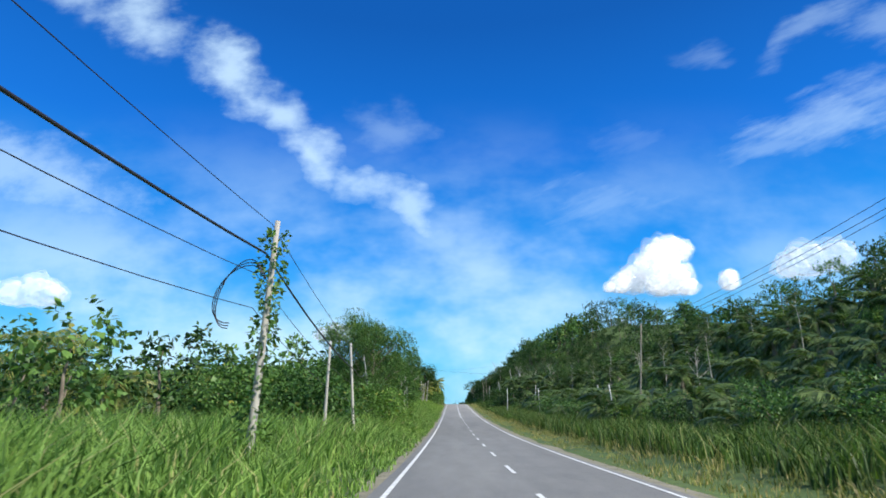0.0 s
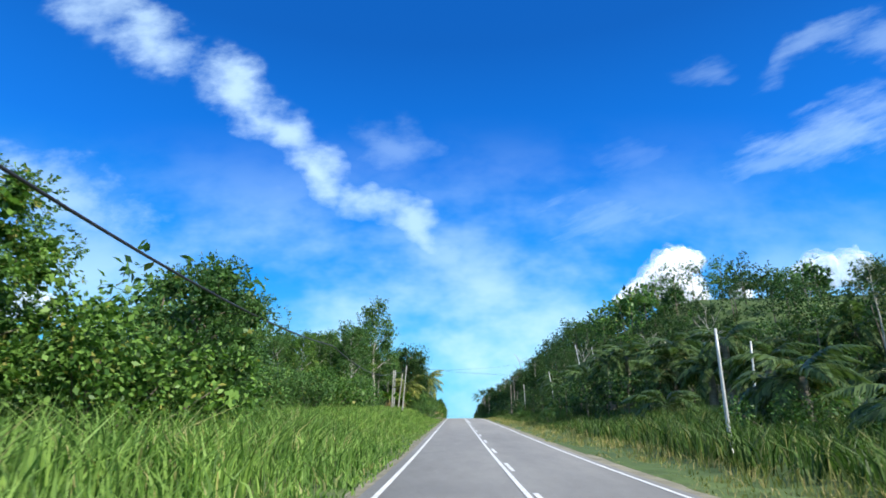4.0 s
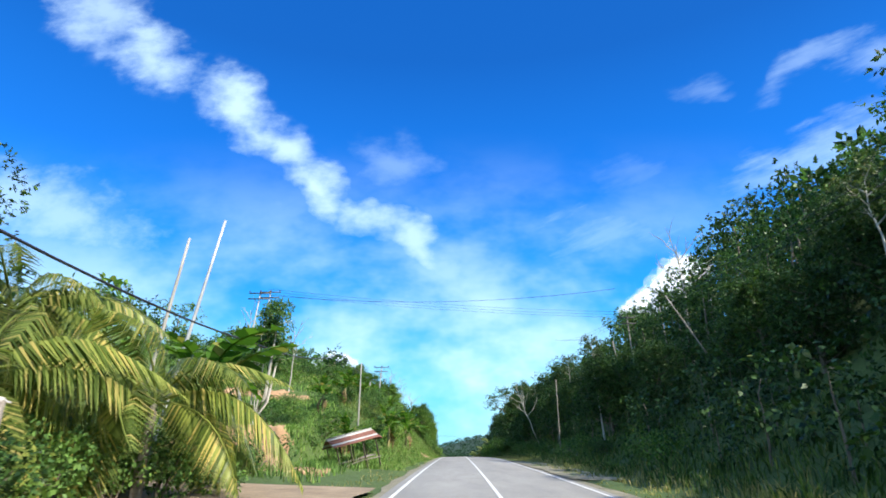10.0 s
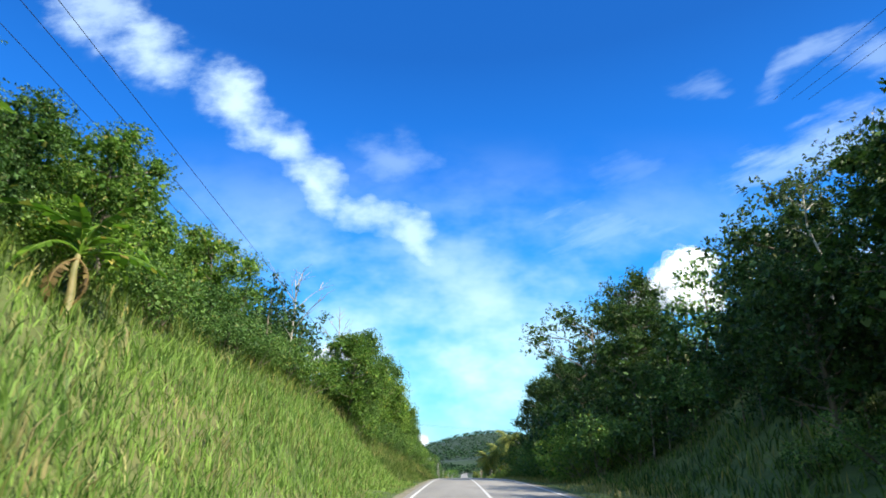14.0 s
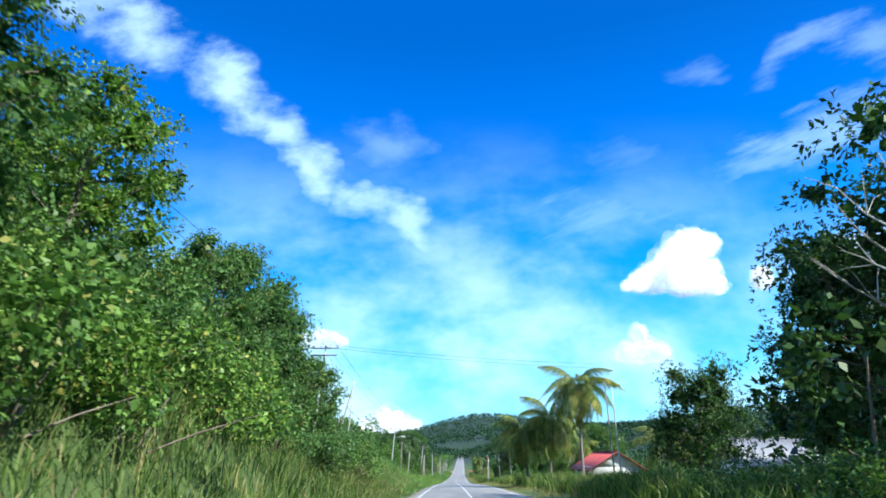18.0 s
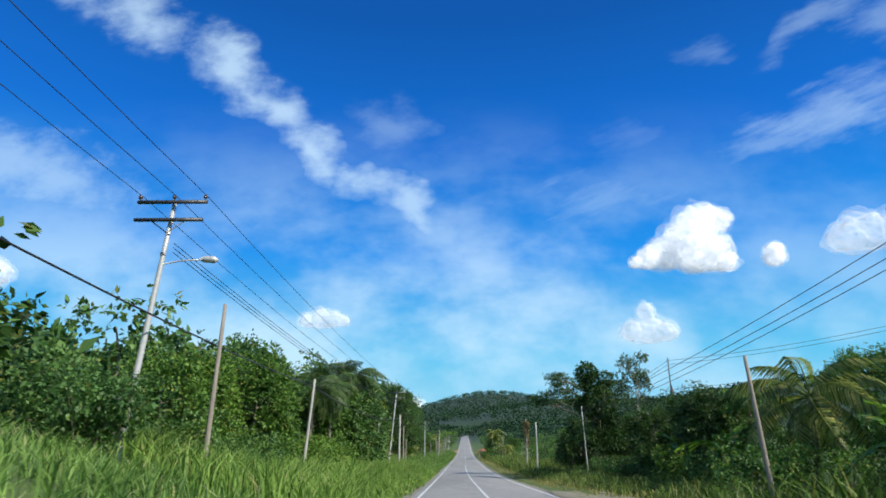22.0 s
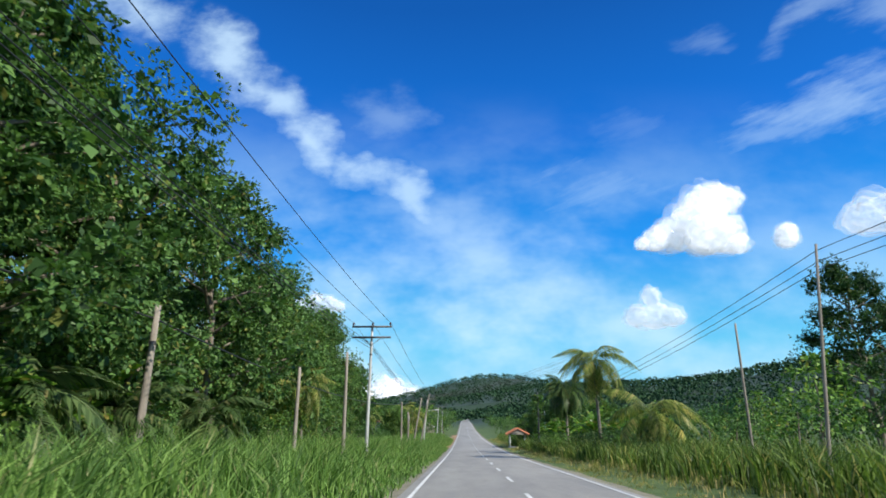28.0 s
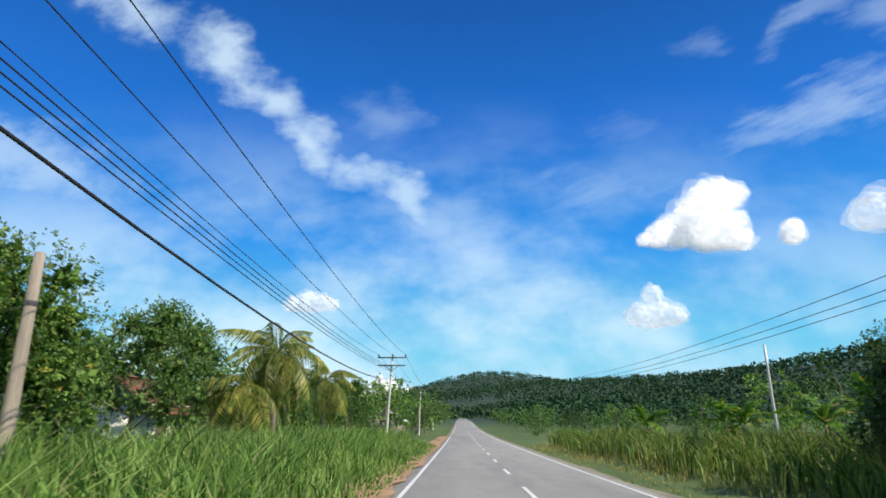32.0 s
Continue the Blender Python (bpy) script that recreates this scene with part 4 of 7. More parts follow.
forked_tree(-13.2, 255.6)
scatter(278, 292, -28, -15, 3.3, lambda u, y: bush(u, y, 0.5), 0.6)
scatter(257, 269, -24, -9.6, 2.5, lambda u, y: bush(u, y, 0.36), 0.6)
scatter(288, 344, -14.0, -11.2, 2.8, lambda u, y: shrub(u, y, 0.42), 0.8)
scatter(262, 286, -13.5, -7.6, 2.6, lambda u, y: bush(u, y, 0.5), 0.75)
stand(((-16.5, 293.0, 3.4), (-18.5, 299.0, 4.6), (-15.8, 303.0, 3.6), (-22.0, 303.0, 5.5), (-14.6, 309.0, 3.8), (-14.2, 318.0, 4.4)), BROAD, "leafy green tree on top of the bank", "bank trees")
for u, y, sc in ((-9.8, 240.4, 1.7), (-9.0, 263.0, 0.9), (-11.4, 266.0, 0.9)):
    banana(u, y, sc)
for u, y, h in ((-24, 288, 6), (-21, 293, 6), (-19, 303, 6), (-18, 322, 8)):
    slim_tree(u, y, h)
dead_tree(-25.0, 287.0, 8.0, 1)
dead_tree(-17.0, 276.0, 6.0, 2)
woods(300, 318, -55, -22, 6, 3, 4.5, LOW, 0.85)
woods(318, 350, -55, -19, 6, 4, 7, LOW, 0.85)
woods(284, 300, -55, -31, 6, 3.5, 5.5, LOW, 0.85)
woods(260, 284, -60, -25, 4.5, 2.4, 4.2, LOW, 0.9)
woods(282, 300, -30, -17, 4.0, 1.8, 3.2, LOW, 0.8)
stand([(u + 1.5, y, h * (0.88 if 398 < y < 426 else 1.04)) for u, y, h in ((-10.6, 352.0, 6.0), (-11.8, 358.0, 6.6), (-10.0, 366.5, 6.2), (-12.0, 371.0, 6.8), (-10.4, 377.0, 5.0), (-11.8, 383.0, 5.6), (-11.0, 389.0, 5.0), (-11.4, 396.0, 6.4), (-10.8, 403.0, 6.0),
       (-12.0, 409.0, 6.4), (-11.2, 416.0, 6.0), (-12.6, 424.0, 6.6), (-14.0, 430.0, 7.0), (-15.8, 438.0, 7.2), (-12.4, 434.0, 5.6), (-14.8, 428.0, 8.2), (-16.2, 434.0, 8.6))], BROAD, "leafy green tree leaning from the steep bank", "bank trees")
scatter(350, 436, -10.6, -8.8, 3.6, lambda u, y: bush(u, y, 0.7), 0.6)
woods(350, 440, -50, -16, 6.5, 7, 10, FOREST, 0.85)
for u, y, h in ((-17, 365, 12), (-16, 384, 13), (-15, 404, 12.5)):
    dead_tree(u, y, h, int(y) % 3)
scatter(396, 428, -12.5, -10.0, 3.2, lambda u, y: shrub(u, y, 0.66), 0.8)
scatter(352, 438, -10.4, -7.9, 2.3, lambda u, y: shrub(u, y, 0.52), 0.9)
stand(((-16.2, 457.5, 8.2), (-16.8, 463.0, 8.6), (-17.8, 468.0, 8.0), (-19.5, 472.5, 7.0), (-18.5, 459.0, 8.0)), BROAD, "leafy green tree leaning from the steep bank", "bank trees")
woods(490, 560, -27, -16, 6.0, 7.2, 9.4, FOREST, 0.9)
woods(480, 560, -54, -30, 6.5, 8, 11, FOREST, 0.85)
woods(440, 462, -70, -21, 7, 5, 8, LOW, 0.9)
woods(458, 500, -64, -36, 4.6, 4.0, 6.0, LOW, 0.95)
# overgrown trees and palms before the flat
stand(((-13.0, 508.0, 5.2), (-14.5, 514.0, 6.4), (-13.8, 521.0, 7.3), (-15.5, 526.0, 9.2), (-13.2, 533.0, 7.5), (-14.0, 540.0, 9.0), (-12.6, 545.5, 8.6), (-11.9, 541.5, 8.6), (-12.2, 550.0, 7.6), (-15.5, 549.0, 6.0), (-12.2, 545.0, 9.0), (-12.6, 549.5, 9.0)), VINED,
      "tree smothered in green climbing vines", "overgrown trees")
scatter(500, 546, -12, -10.4, 2.6, lambda u, y: shrub(u, y, 0.62), 0.9)
coconut(-12.4, 530.0, 6.6, (0.3, 0), 20, 0.85, -0.5, COCO_GREEN)
coconut(-13.2, 536.0, 7.6, (0.2, 0), 20, 0.85, -0.5, COCO_GREEN)
coconut(-10.8, 541.5, 9.0, (0.2, 0), 26, 0.85, -0.9, COCO_GREEN)
coconut(-12.6, 539.0, 8.8, (0.2, 0), 22, 0.85, -0.7, COCO_GREEN)
coconut(-11.4, 533.0, 7.2, (0.3, 0), 22, 0.85, -0.9, COCO_GREEN)
coconut(-10.9, 545.0, 6.6, (0.2, 0), 20, 0.8, -0.7, COCO_GREEN)
banana(-10.6, 551.0, 0.9)
scatter(540, 554, -11.6, -9.6, 2.4, lambda u, y: shrub(u, y, 0.62), 0.9)
woods(500, 560, -60, -20, 6.5, 6, 9, LOW, 0.9)
stand(((-16.2, 585.0, 8.4),), TEAK, "bright green broad-leaved tree in the clearing", "roadside trees")
stand(((-25.0, 588.0, 11.0), (-19.0, 596.0, 13.0), (-22.0, 602.0, 13.5), (-16.0, 603.0, 12.5), (-15.0, 610.0, 12.0)), MANGO, "dense dark tree behind the clearing", "dark trees")
woods(562, 616, -70, -26, 6, 13, 17, RUBBER_FAR, 0.95)
scatter(612, 680, -20.5, -13.8, 4.4, lambda u, y: tree(u, y, float(np.interp(y, (612, 640, 680), (16.5, 15.5, 10.5))) * RNG.uniform(0.88, 1.04), TALL_TREE[1:], "tall dark leafy tree beside the field", "tall trees"), 0.88)
scatter(610, 672, -14.4, -12.2, 2.7, lambda u, y: shrub(u, y, 0.68), 0.85)
stand(((-18.6, 681.0, 15.5), (-17.6, 674.0, 15.0), (-20.8, 687.0, 14.5), (-15.5, 667.0, 12.0)), TALL_TREE[1:], "tall dark leafy tree beside the field", "tall trees")
scatter(668, 682, -23, -18.0, 3.2, lambda u, y: shrub(u, y, 0.6), 0.7)
for u, y in ((-12.0, 629.5), (-12.4, 635.0), (-11.8, 640.5)):
    oil_palm(u, y, 2.2)
woods(612, 690, -60, -26, 7, 10, 14, RUBBER_FAR, 0.9)
coconut(-12.0, 655.5, 4.6, (0.2, 0), 20, 0.75, -0.9)
coconut(-13.2, 622.0, 3.2, (0.2, 0), 16)
for u, y in ((-12.2, 628.0), (-13.0, 634.0), (-12.0, 617.0), (-13.8, 624.0)):
    banana(u, y, 1.1)
for u, y, s in ((-15.4, 704.5, 0.6), (-22.5, 703.5, 0.45), (-18.0, 701.0, 0.5), (-14.2, 708.5, 0.5), (-21.0, 700.0, 0.42), (-24.5, 700.0, 0.5)):
    shrub(u, y, s)
stand(((-20.8, 711.0, 10.6), (-12.5, 718.0, 5.5)), ROUND, "round dense mango tree beside the house", "mango trees")
for u, y, h in ((-18.0, 722.0, 5.0), (-12.8, 735.0, 3.4), (-11.2, 735.5, 5.2), (-14.3, 745.0, 6.2), (-12.5, 752.0, 5.0)):
    coconut(u, y, h, (0.3, 0), 18, 0.85, -0.9)
stand(((-15.0, 728.0, 6.0), (-18.0, 736.0, 7.0), (-14.0, 746.0, 5.5), (-16.0, 758.0, 6.0), (-14.0, 770.0, 6.0)), BROAD, "leafy green garden tree", "garden trees")
woods(690, 800, -70, -22, 8, 5, 8, LOW, 0.8)
woods(770, 960, -60, -11, 7, 5, 8.0, LOW, 0.8)

# --- far side of the road: hillside with young palms
scatter(26, 150, 14, 50, 4.9, lambda u, y: oil_palm(u, y, RNG.uniform(0.8, 2.2), RNG.uniform(1.0, 1.4)), 0.75)
scatter(20, 122, 14, 22, 4.2, lambda u, y: bush(u, y, 0.85), 0.75)
scatter(30, 130, 24, 44, 6.0, lambda u, y: bush(u, y, 0.8), 0.4)
woods(10, 136, 26, 44, 6.5, 1.8, 2.8, LOW, 0.2, "leafy hillside scrub on the slope")
woods(92, 150, 27, 46, 5.0, 1.9, 3.0, LOW, 0.7, "leafy hillside scrub on the slope")
woods(4, 150, 47, 110, 7.5, 5, 7.5, FOREST, 0.9, "dark forest along the ridge of the hill")
scatter(40, 150, 24, 54, 8.5, lambda u, y: slim_tree(u, y, RNG.uniform(6, 9)), 0.3)
for u, y, h in ((24, 62, 5.5), (30, 100, 6), (19, 150, 6), (22, 142, 7)):
    dead_tree(u, y, h, int(u) % 3)
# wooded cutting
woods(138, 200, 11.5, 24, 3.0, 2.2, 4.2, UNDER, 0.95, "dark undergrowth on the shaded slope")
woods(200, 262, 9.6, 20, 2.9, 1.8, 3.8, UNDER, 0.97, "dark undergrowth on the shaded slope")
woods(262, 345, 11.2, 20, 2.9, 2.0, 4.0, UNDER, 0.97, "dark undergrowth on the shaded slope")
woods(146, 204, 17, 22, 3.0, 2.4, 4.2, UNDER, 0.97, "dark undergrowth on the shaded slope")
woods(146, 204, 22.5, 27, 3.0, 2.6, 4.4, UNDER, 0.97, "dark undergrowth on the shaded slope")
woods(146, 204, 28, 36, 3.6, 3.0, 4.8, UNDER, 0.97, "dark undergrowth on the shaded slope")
scatter(134, 190, 15, 27, 4.8, lambda u, y: oil_palm(u, y, RNG.uniform(2.2, 3.6), 1.3), 0.7)
scatter(150, 345, 9.6, 11.4, 3.2, lambda u, y: bush(u, y, 0.5), 0.4)
woods(150, 320, 66, 120, 10, 9, 13, FOREST, 0.85, "dark forest along the ridge of the hill")
woods(128, 190, 25, 36, 4.2, 4, 6, FOREST, 0.95, "dark forest along the top of the cutting")
woods(128, 190, 38, 66, 5.5, 5, 7.5, FOREST, 0.95, "dark forest along the top of the cutting")
woods(190, 224, 20, 27, 5.0, 3.4, 5.0, FOREST, 0.95, "dark forest along the top of the cutting")
woods(224, 262, 20, 27, 5.0, 5, 7.5, FOREST, 0.95, "dark forest along the top of the cutting")
for u0 in (36, 44, 52):
    woods(176, 238, u0, u0 + 7.5, 3.9, 3.2, 5.2, UNDER, 0.97, "dark undergrowth on the shaded slope")
woods(190, 238, 29, 62, 5.0, 3.6, 5.5, FOREST, 0.95, "dark forest along the top of the cutting")
woods(238, 262, 30, 62, 6.5, 8, 12, FOREST, 0.9, "dark forest along the top of the cutting")
woods(262, 345, 18, 26, 5.0, 5.5, 8, FOREST, 0.95, "dark forest along the top of the cutting")
woods(262, 345, 29, 58, 6.5, 9, 13, FOREST, 0.9, "dark forest along the top of the cutting")
woods(345, 400, 22, 56, 7, 9, 12, FOREST, 0.9, "dark forest along the top of the cutting")
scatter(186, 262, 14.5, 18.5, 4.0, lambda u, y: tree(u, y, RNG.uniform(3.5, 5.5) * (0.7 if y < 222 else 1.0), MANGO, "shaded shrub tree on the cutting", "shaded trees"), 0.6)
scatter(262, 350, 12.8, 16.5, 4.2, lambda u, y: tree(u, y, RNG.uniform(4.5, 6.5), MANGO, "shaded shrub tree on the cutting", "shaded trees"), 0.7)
for u, y, h in ((15, 290, 9), (14, 300, 9.5), (12, 322, 9), (13, 330, 10), (14, 240, 8), (17, 228, 8)):
    slim_tree(u, y, h)
dead_tree(11.0, 309.5, 8.6, 0, -20)
stand(((14.5, 318.0, 7.5), (13.2, 324.0, 7.5), (16.0, 312.0, 7.5), (13.8, 333.0, 8.0)), MANGO, "dense dark tree in the cutting", "dark trees")
dead_tree(20.0, 186.0, 9.0, 1)
dead_tree(18.0, 268.0, 10.0, 2)
# dark-leaved copy of the tall tree only: this side's shade in its colour
stand(((10.8, 366.0, 8.0), (13.5, 372.0, 9.0), (10.2, 380.0, 10.2), (13.5, 387.0, 12.5), (10.4, 395.0, 12.5), (14.2, 396.5, 13.0), (12.5, 403.0, 12.5), (16.0, 411.0, 10.0), (15.2, 419.0, 10.0), (18.5, 415.0, 10.5),
       (11.5, 352.0, 11.0), (14.5, 357.0, 12.0)), TALL_TREE[:1], "tall dark tree towering over the road", "tall trees")
scatter(345, 408, 8.6, 12, 3.2, lambda u, y: shrub(u, y, 0.75), 0.85)
scatter(408, 424, 8.4, 11, 2.4, lambda u, y: bush(u, y, 0.55), 0.9)
tree(18.0, 423.5, 12.0, MANGO, "dense dark tree at the end of the cutting", "dark trees")
tree(25.0, 421.0, 19.0, OVERHANG, "tall tree with branches reaching over the road", "tall trees")
woods(345, 412, 9.6, 16.5, 3.3, 3.5, 6.0, UNDER, 0.9, "dark undergrowth on the shaded slope")
tree(13.4, 370.0, 13.0, OVERHANG, "tall tree with branches reaching over the road", "tall trees")
for u, y, h in ((13, 414, 10), (15, 397, 13)):
    dead_tree(u, y, h, 1)
# gardens round the red-roofed house
for u, y, h, ln in ((11.6, 457.0, 9.4, 0.3), (9.3, 462.4, 6.6, -0.2), (7.2, 464.6, 5.6, -0.2)):
    coconut(u, y, h, (ln, 0.2), 32, 1.1, -0.9)
coconut(22.0, 463.0, 4.5, (0.3, 0), 18)
stand(((18.6, 446.0, 9.0), (27.5, 441.0, 8.0), (33.0, 446.0, 9.0), (35.0, 460.0, 8.0), (32.0, 472.0, 8.5)), MANGO, "dense dark tree beside the house", "dark trees")
stand(((15.0, 492.0, 5.0), (19.0, 497.0, 7.2), (14.0, 503.0, 4.6), (23.0, 492.0, 8.0), (18.0, 509.0, 6.6), (13.5, 515.0, 4.8), (21.0, 519.0, 7.6), (15.5, 524.0, 5.5)), BROAD,
      "leafy green garden tree", "garden trees")
for u, y, h in ((17.5, 487.0, 4.5), (14.0, 511.0, 4.0), (21.0, 503.0, 6.4)):
    coconut(u, y, h, (0.2, 0), 16)
for u, y in ((10.0, 497.0), (11.2, 501.0), (10.6, 512.0), (13.2, 524.5), (14.6, 527.0)):
    banana(u, y, 1.0)
stand(((12.5, 517.0, 5.0), (14.5, 522.0, 5.5), (13.0, 528.0, 4.8), (16.5, 530.0, 6.0)), MANGO, "dark bushy tree in the shade", "dark trees")
scatter(486, 548, 11, 14, 2.8, lambda u, y: bush(u, y, 0.65), 0.8)
tree(12.8, 550.5, 9.8, ACACIA, "wide flat-crowned tree leaning over the road", "roadside trees")
stand(((10.8, 546.0, 5.5), (13.5, 541.0, 5.0), (12.0, 558.0, 4.5), (12.6, 550.0, 5.0), (15.0, 545.0, 5.5), (18.0, 538.0, 6.0), (17.0, 552.0, 6.0)), MANGO, "dark bushy tree in the shade", "dark trees")
plant(bush_meshes("vine", 11.6, 1.7, 401, 0.22, 14000, M_LEAF_DARK, 0.6, 34), 11.3, 539.0, 1.0, "tree trunk swallowed by a tall column of vine", "vine_column", "tree")
slim_tree(15.2, 539.0, 11.0)
slim_tree(14.7, 538.2, 9.6)
stand(((47.0, 688.0, 21.5), (24.0, 640.0, 6.0)), TALL_TREE, "lone tall layered tree beyond the field", "tall trees")
woods(560, 700, 17, 40, 7, 2.5, 4, LOW, 0.75, "low garden scrub beyond the field")
woods(440, 800, 34, 120, 11, 5, 8, LOW, 0.8, "low woodland beyond the gardens")
for u, y, h, n in ((9.0, 663.6, 7.2, 22), (10.8, 657.0, 3.0, 16), (9.0, 678.6, 6.2, 50)):
    coconut(u, y, h, (0.25, 0), n, 0.9, -1.1, COCO_GREEN if y > 675 else None)
for u, y in ((9.5, 668.0), (11.5, 671.0), (10.0, 675.0), (12.5, 666.0), (8.6, 684.0), (10.6, 688.0), (9.2, 692.0), (11.8, 682.0), (14.0, 676.0), (13.0, 690.0)):
    banana(u, y, 1.1)
scatter(655, 698, 7.6, 12.5, 2.9, lambda u, y: bush(u, y, 0.6), 0.75)
stand(((10.2, 708.5, 6.6), (13.0, 706.0, 6.5), (15.5, 710.0, 7.0), (9.0, 714.0, 4.6), (17.5, 702.0, 6.0)), BROAD, "leafy tree behind the bus shelter", "roadside trees")
scatter(728, 800, 9.5, 14, 4, lambda u, y: bush(u, y, 0.42), 0.5)
for u, y in ((13, 725), (15, 732), (14, 738), (16, 745), (13, 752), (15, 760)):
    banana(u, y, 1.0)
woods(720, 800, 16, 60, 8, 1.6, 2.6, LOW, 0.6, "low woodland beside the far road")
woods(800, 960, 15, 60, 8, 2.5, 5, LOW, 0.8, "low woodland beside the far road")
stand(((8.5, 716.5, 3.4), (9.6, 719.0, 3.6)), MANGO, "dark bushy tree in the shade", "dark trees")

# far woods on the hills: clumps of leaves joined into one mass
count = 17000
fy = 840 + 1950 * RNG.uniform(0, 1, count) ** 1.4
fu = RNG.normal(size=count) * (140 + 0.33 * (fy - 600)) + 0.1 * (fy - 780)
ok = (np.abs(fu) > 13) | (fy > 1080)
fy, fu = fy[ok], fu[ok]
fx = fu + road_x(fy)
fz = ground_z(fx, fy)
near = np.clip((fy - 740) / 420, 0.35, 1)
rad = RNG.uniform(3.0, 6.0, len(fx)) * (0.4 + 0.6 * near)
per = 13
a = RNG.normal(size=(len(fx), per, 3))
a /= np.linalg.norm(a, axis=2)[..., None]
a[..., 2] = np.abs(a[..., 2])
at = np.stack([fx, fy, fz + rad * 0.5], 1)[:, None] + a * rad[:, None, None] * (1, 1, 1.1)
v, f = leaves(at.reshape(-1, 3), np.repeat(2.5 * near, per)[:, None], a.reshape(-1, 3), 0.5, 0.9)
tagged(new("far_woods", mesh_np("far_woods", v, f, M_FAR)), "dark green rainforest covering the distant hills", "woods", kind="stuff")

# ---------------------------------------------------------------- grass


# clay left open: offsets and distances
BARE = ((-6.6, -5.2, 387, 397), (-5.8, -4.6, 293, 301), (-16.5, -10.0, 252.0, 254.8), (-24.5, -14.6, 271.2, 274.8), (-12, -4.2, 208, 239))


def grass(name, y0, y1, u0, u1, density, h0, h1, mat, label, width=0.045, seed=5, clump=0.35):
    """Standing blades in tussocks, one stuff object for a stretch of verge."""
    rng = np.random.default_rng(seed)
    count = int((y1 - y0) * abs(u1 - u0) * density)
    per = 7
    cu, cy = rng.uniform(min(u0, u1), max(u0, u1), count // per), rng.uniform(y0, y1, count // per)
    uu, yy = np.repeat(cu, per) + rng.normal(size=count // per * per) * clump * 0.5, np.repeat(cy, per) + rng.normal(size=count // per * per) * clump * 0.5
    keep = np.abs(uu) > 3.5
    for a, b, c, d in BARE:
        keep &= ~((uu > a) & (uu < b) & (yy > c) & (yy < d))
    uu, yy = uu[keep], yy[keep]
    xx = uu + road_x(yy)
    base = np.stack([xx, yy, ground_z(xx, yy) - 0.04], 1)
    wave = 0.88 + 0.22 * np.sin(yy * 0.35 + uu) * np.sin(yy * 0.11 + 2 * uu)
    edge = np.clip((np.abs(uu) - 3.4) / 3.2, 0.16, 1)
    k = len(xx)
    h = (rng.uniform(h0, h1, k) * wave * edge)[:, None]
    a = rng.uniform(0, 2 * np.pi, k)
    side = np.stack([np.cos(a), np.sin(a), 0 * a], 1) * width * rng.uniform(0.6, 1.3, (k, 1))
    lean = rng.normal(size=(k, 3)) * (0.33, 0.33, 0)
    m = base + (lean * 0.35 + (0, 0, 0.6)) * h
    tip = base + (lean * 1.25 + (0, 0, 0.95)) * h
    v = np.stack([base - side * 0.5, base + side * 0.5, m + side * 0.5, tip, m - side * 0.5], 1).reshape(-1, 3)
    q = np.arange(k)[:, None] * 5
    f = np.concatenate([q + [0, 1, 2], q + [0, 2, 4], q + [4, 2, 3]], 0)
    return tagged(new(name, mesh_np(name, v, f, mat)), label, "grass", kind="stuff")


TALL = "tall bright green roadside grass in thick tussocks"
grass("tall_grass", -6, 116, -13, -3.7, 40, 1.2, 2.0, M_GRASS, TALL, 0.045, 1)
grass("tall_grass", 116, 190, -13, -3.7, 48, 0.5, 0.95, M_GRASS, TALL, 0.036, 46)
grass("tall_grass", 10, 120, -22, -13, 14, 1.2, 2.0, M_GRASS, TALL, 0.07, 21)
grass("tall_grass", 243, 256, -11, -6.5, 12, 0.3, 0.7, M_GRASS, "patchy low grass round the huts", 0.05, 2)
grass("tall_grass", 256, 350, -9.6, -4.2, 70, 0.4, 0.9, M_GRASS, TALL, 0.03, 3, 0.5)
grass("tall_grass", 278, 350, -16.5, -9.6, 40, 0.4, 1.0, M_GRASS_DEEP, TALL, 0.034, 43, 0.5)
grass("straw_grass", 243, 251, -17, -10.8, 60, 1.0, 1.9, M_GRASS_DRY, "tall straw-coloured grass below the clay face", 0.03, 44, 0.4)
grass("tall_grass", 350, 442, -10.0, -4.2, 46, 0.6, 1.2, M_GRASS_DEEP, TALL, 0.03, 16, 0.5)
grass("tall_grass", 442, 470, -13.5, -4.2, 40, 0.6, 1.3, M_GRASS, TALL, 0.034, 17, 0.5)
grass("tall_grass", 276, 302, -36, -13, 14, 0.4, 0.9, M_GRASS, TALL, 0.07, 14, 0.6)
grass("tall_grass", 255, 270, -26, -8.5, 64, 0.2, 0.6, M_GRASS, "short grass on the terrace", 0.05, 47, 0.6)
grass("dry_grass", 562, 590, -20, -11.5, 26, 0.6, 1.3, M_GRASS_DRY, "straw-coloured grass on the clearing", 0.05, 15, 0.5)
grass("bank_weeds", 262, 470, -9.8, -4.6, 9, 0.4, 1.0, M_GRASS_DRY, "straw-coloured weeds over the grassy bank", 0.032, 13, 0.7)
grass("bank_weeds", 428, 470, -12.5, -4.6, 26, 0.6, 1.2, M_GRASS_DRY, "straw-coloured weeds over the grassy bank", 0.032, 50, 0.6)
grass("tall_grass", 460, 500, -14, -3.7, 40, 0.5, 1.0, M_GRASS, TALL, 0.036, 4)
grass("tall_grass", 500, 566, -12.5, -3.7, 36, 1.1, 1.9, M_GRASS, TALL, 0.042, 45)
grass("tall_grass", 566, 604, -12.0, -3.7, 40, 0.6, 1.1, M_GRASS, TALL, 0.04, 24)
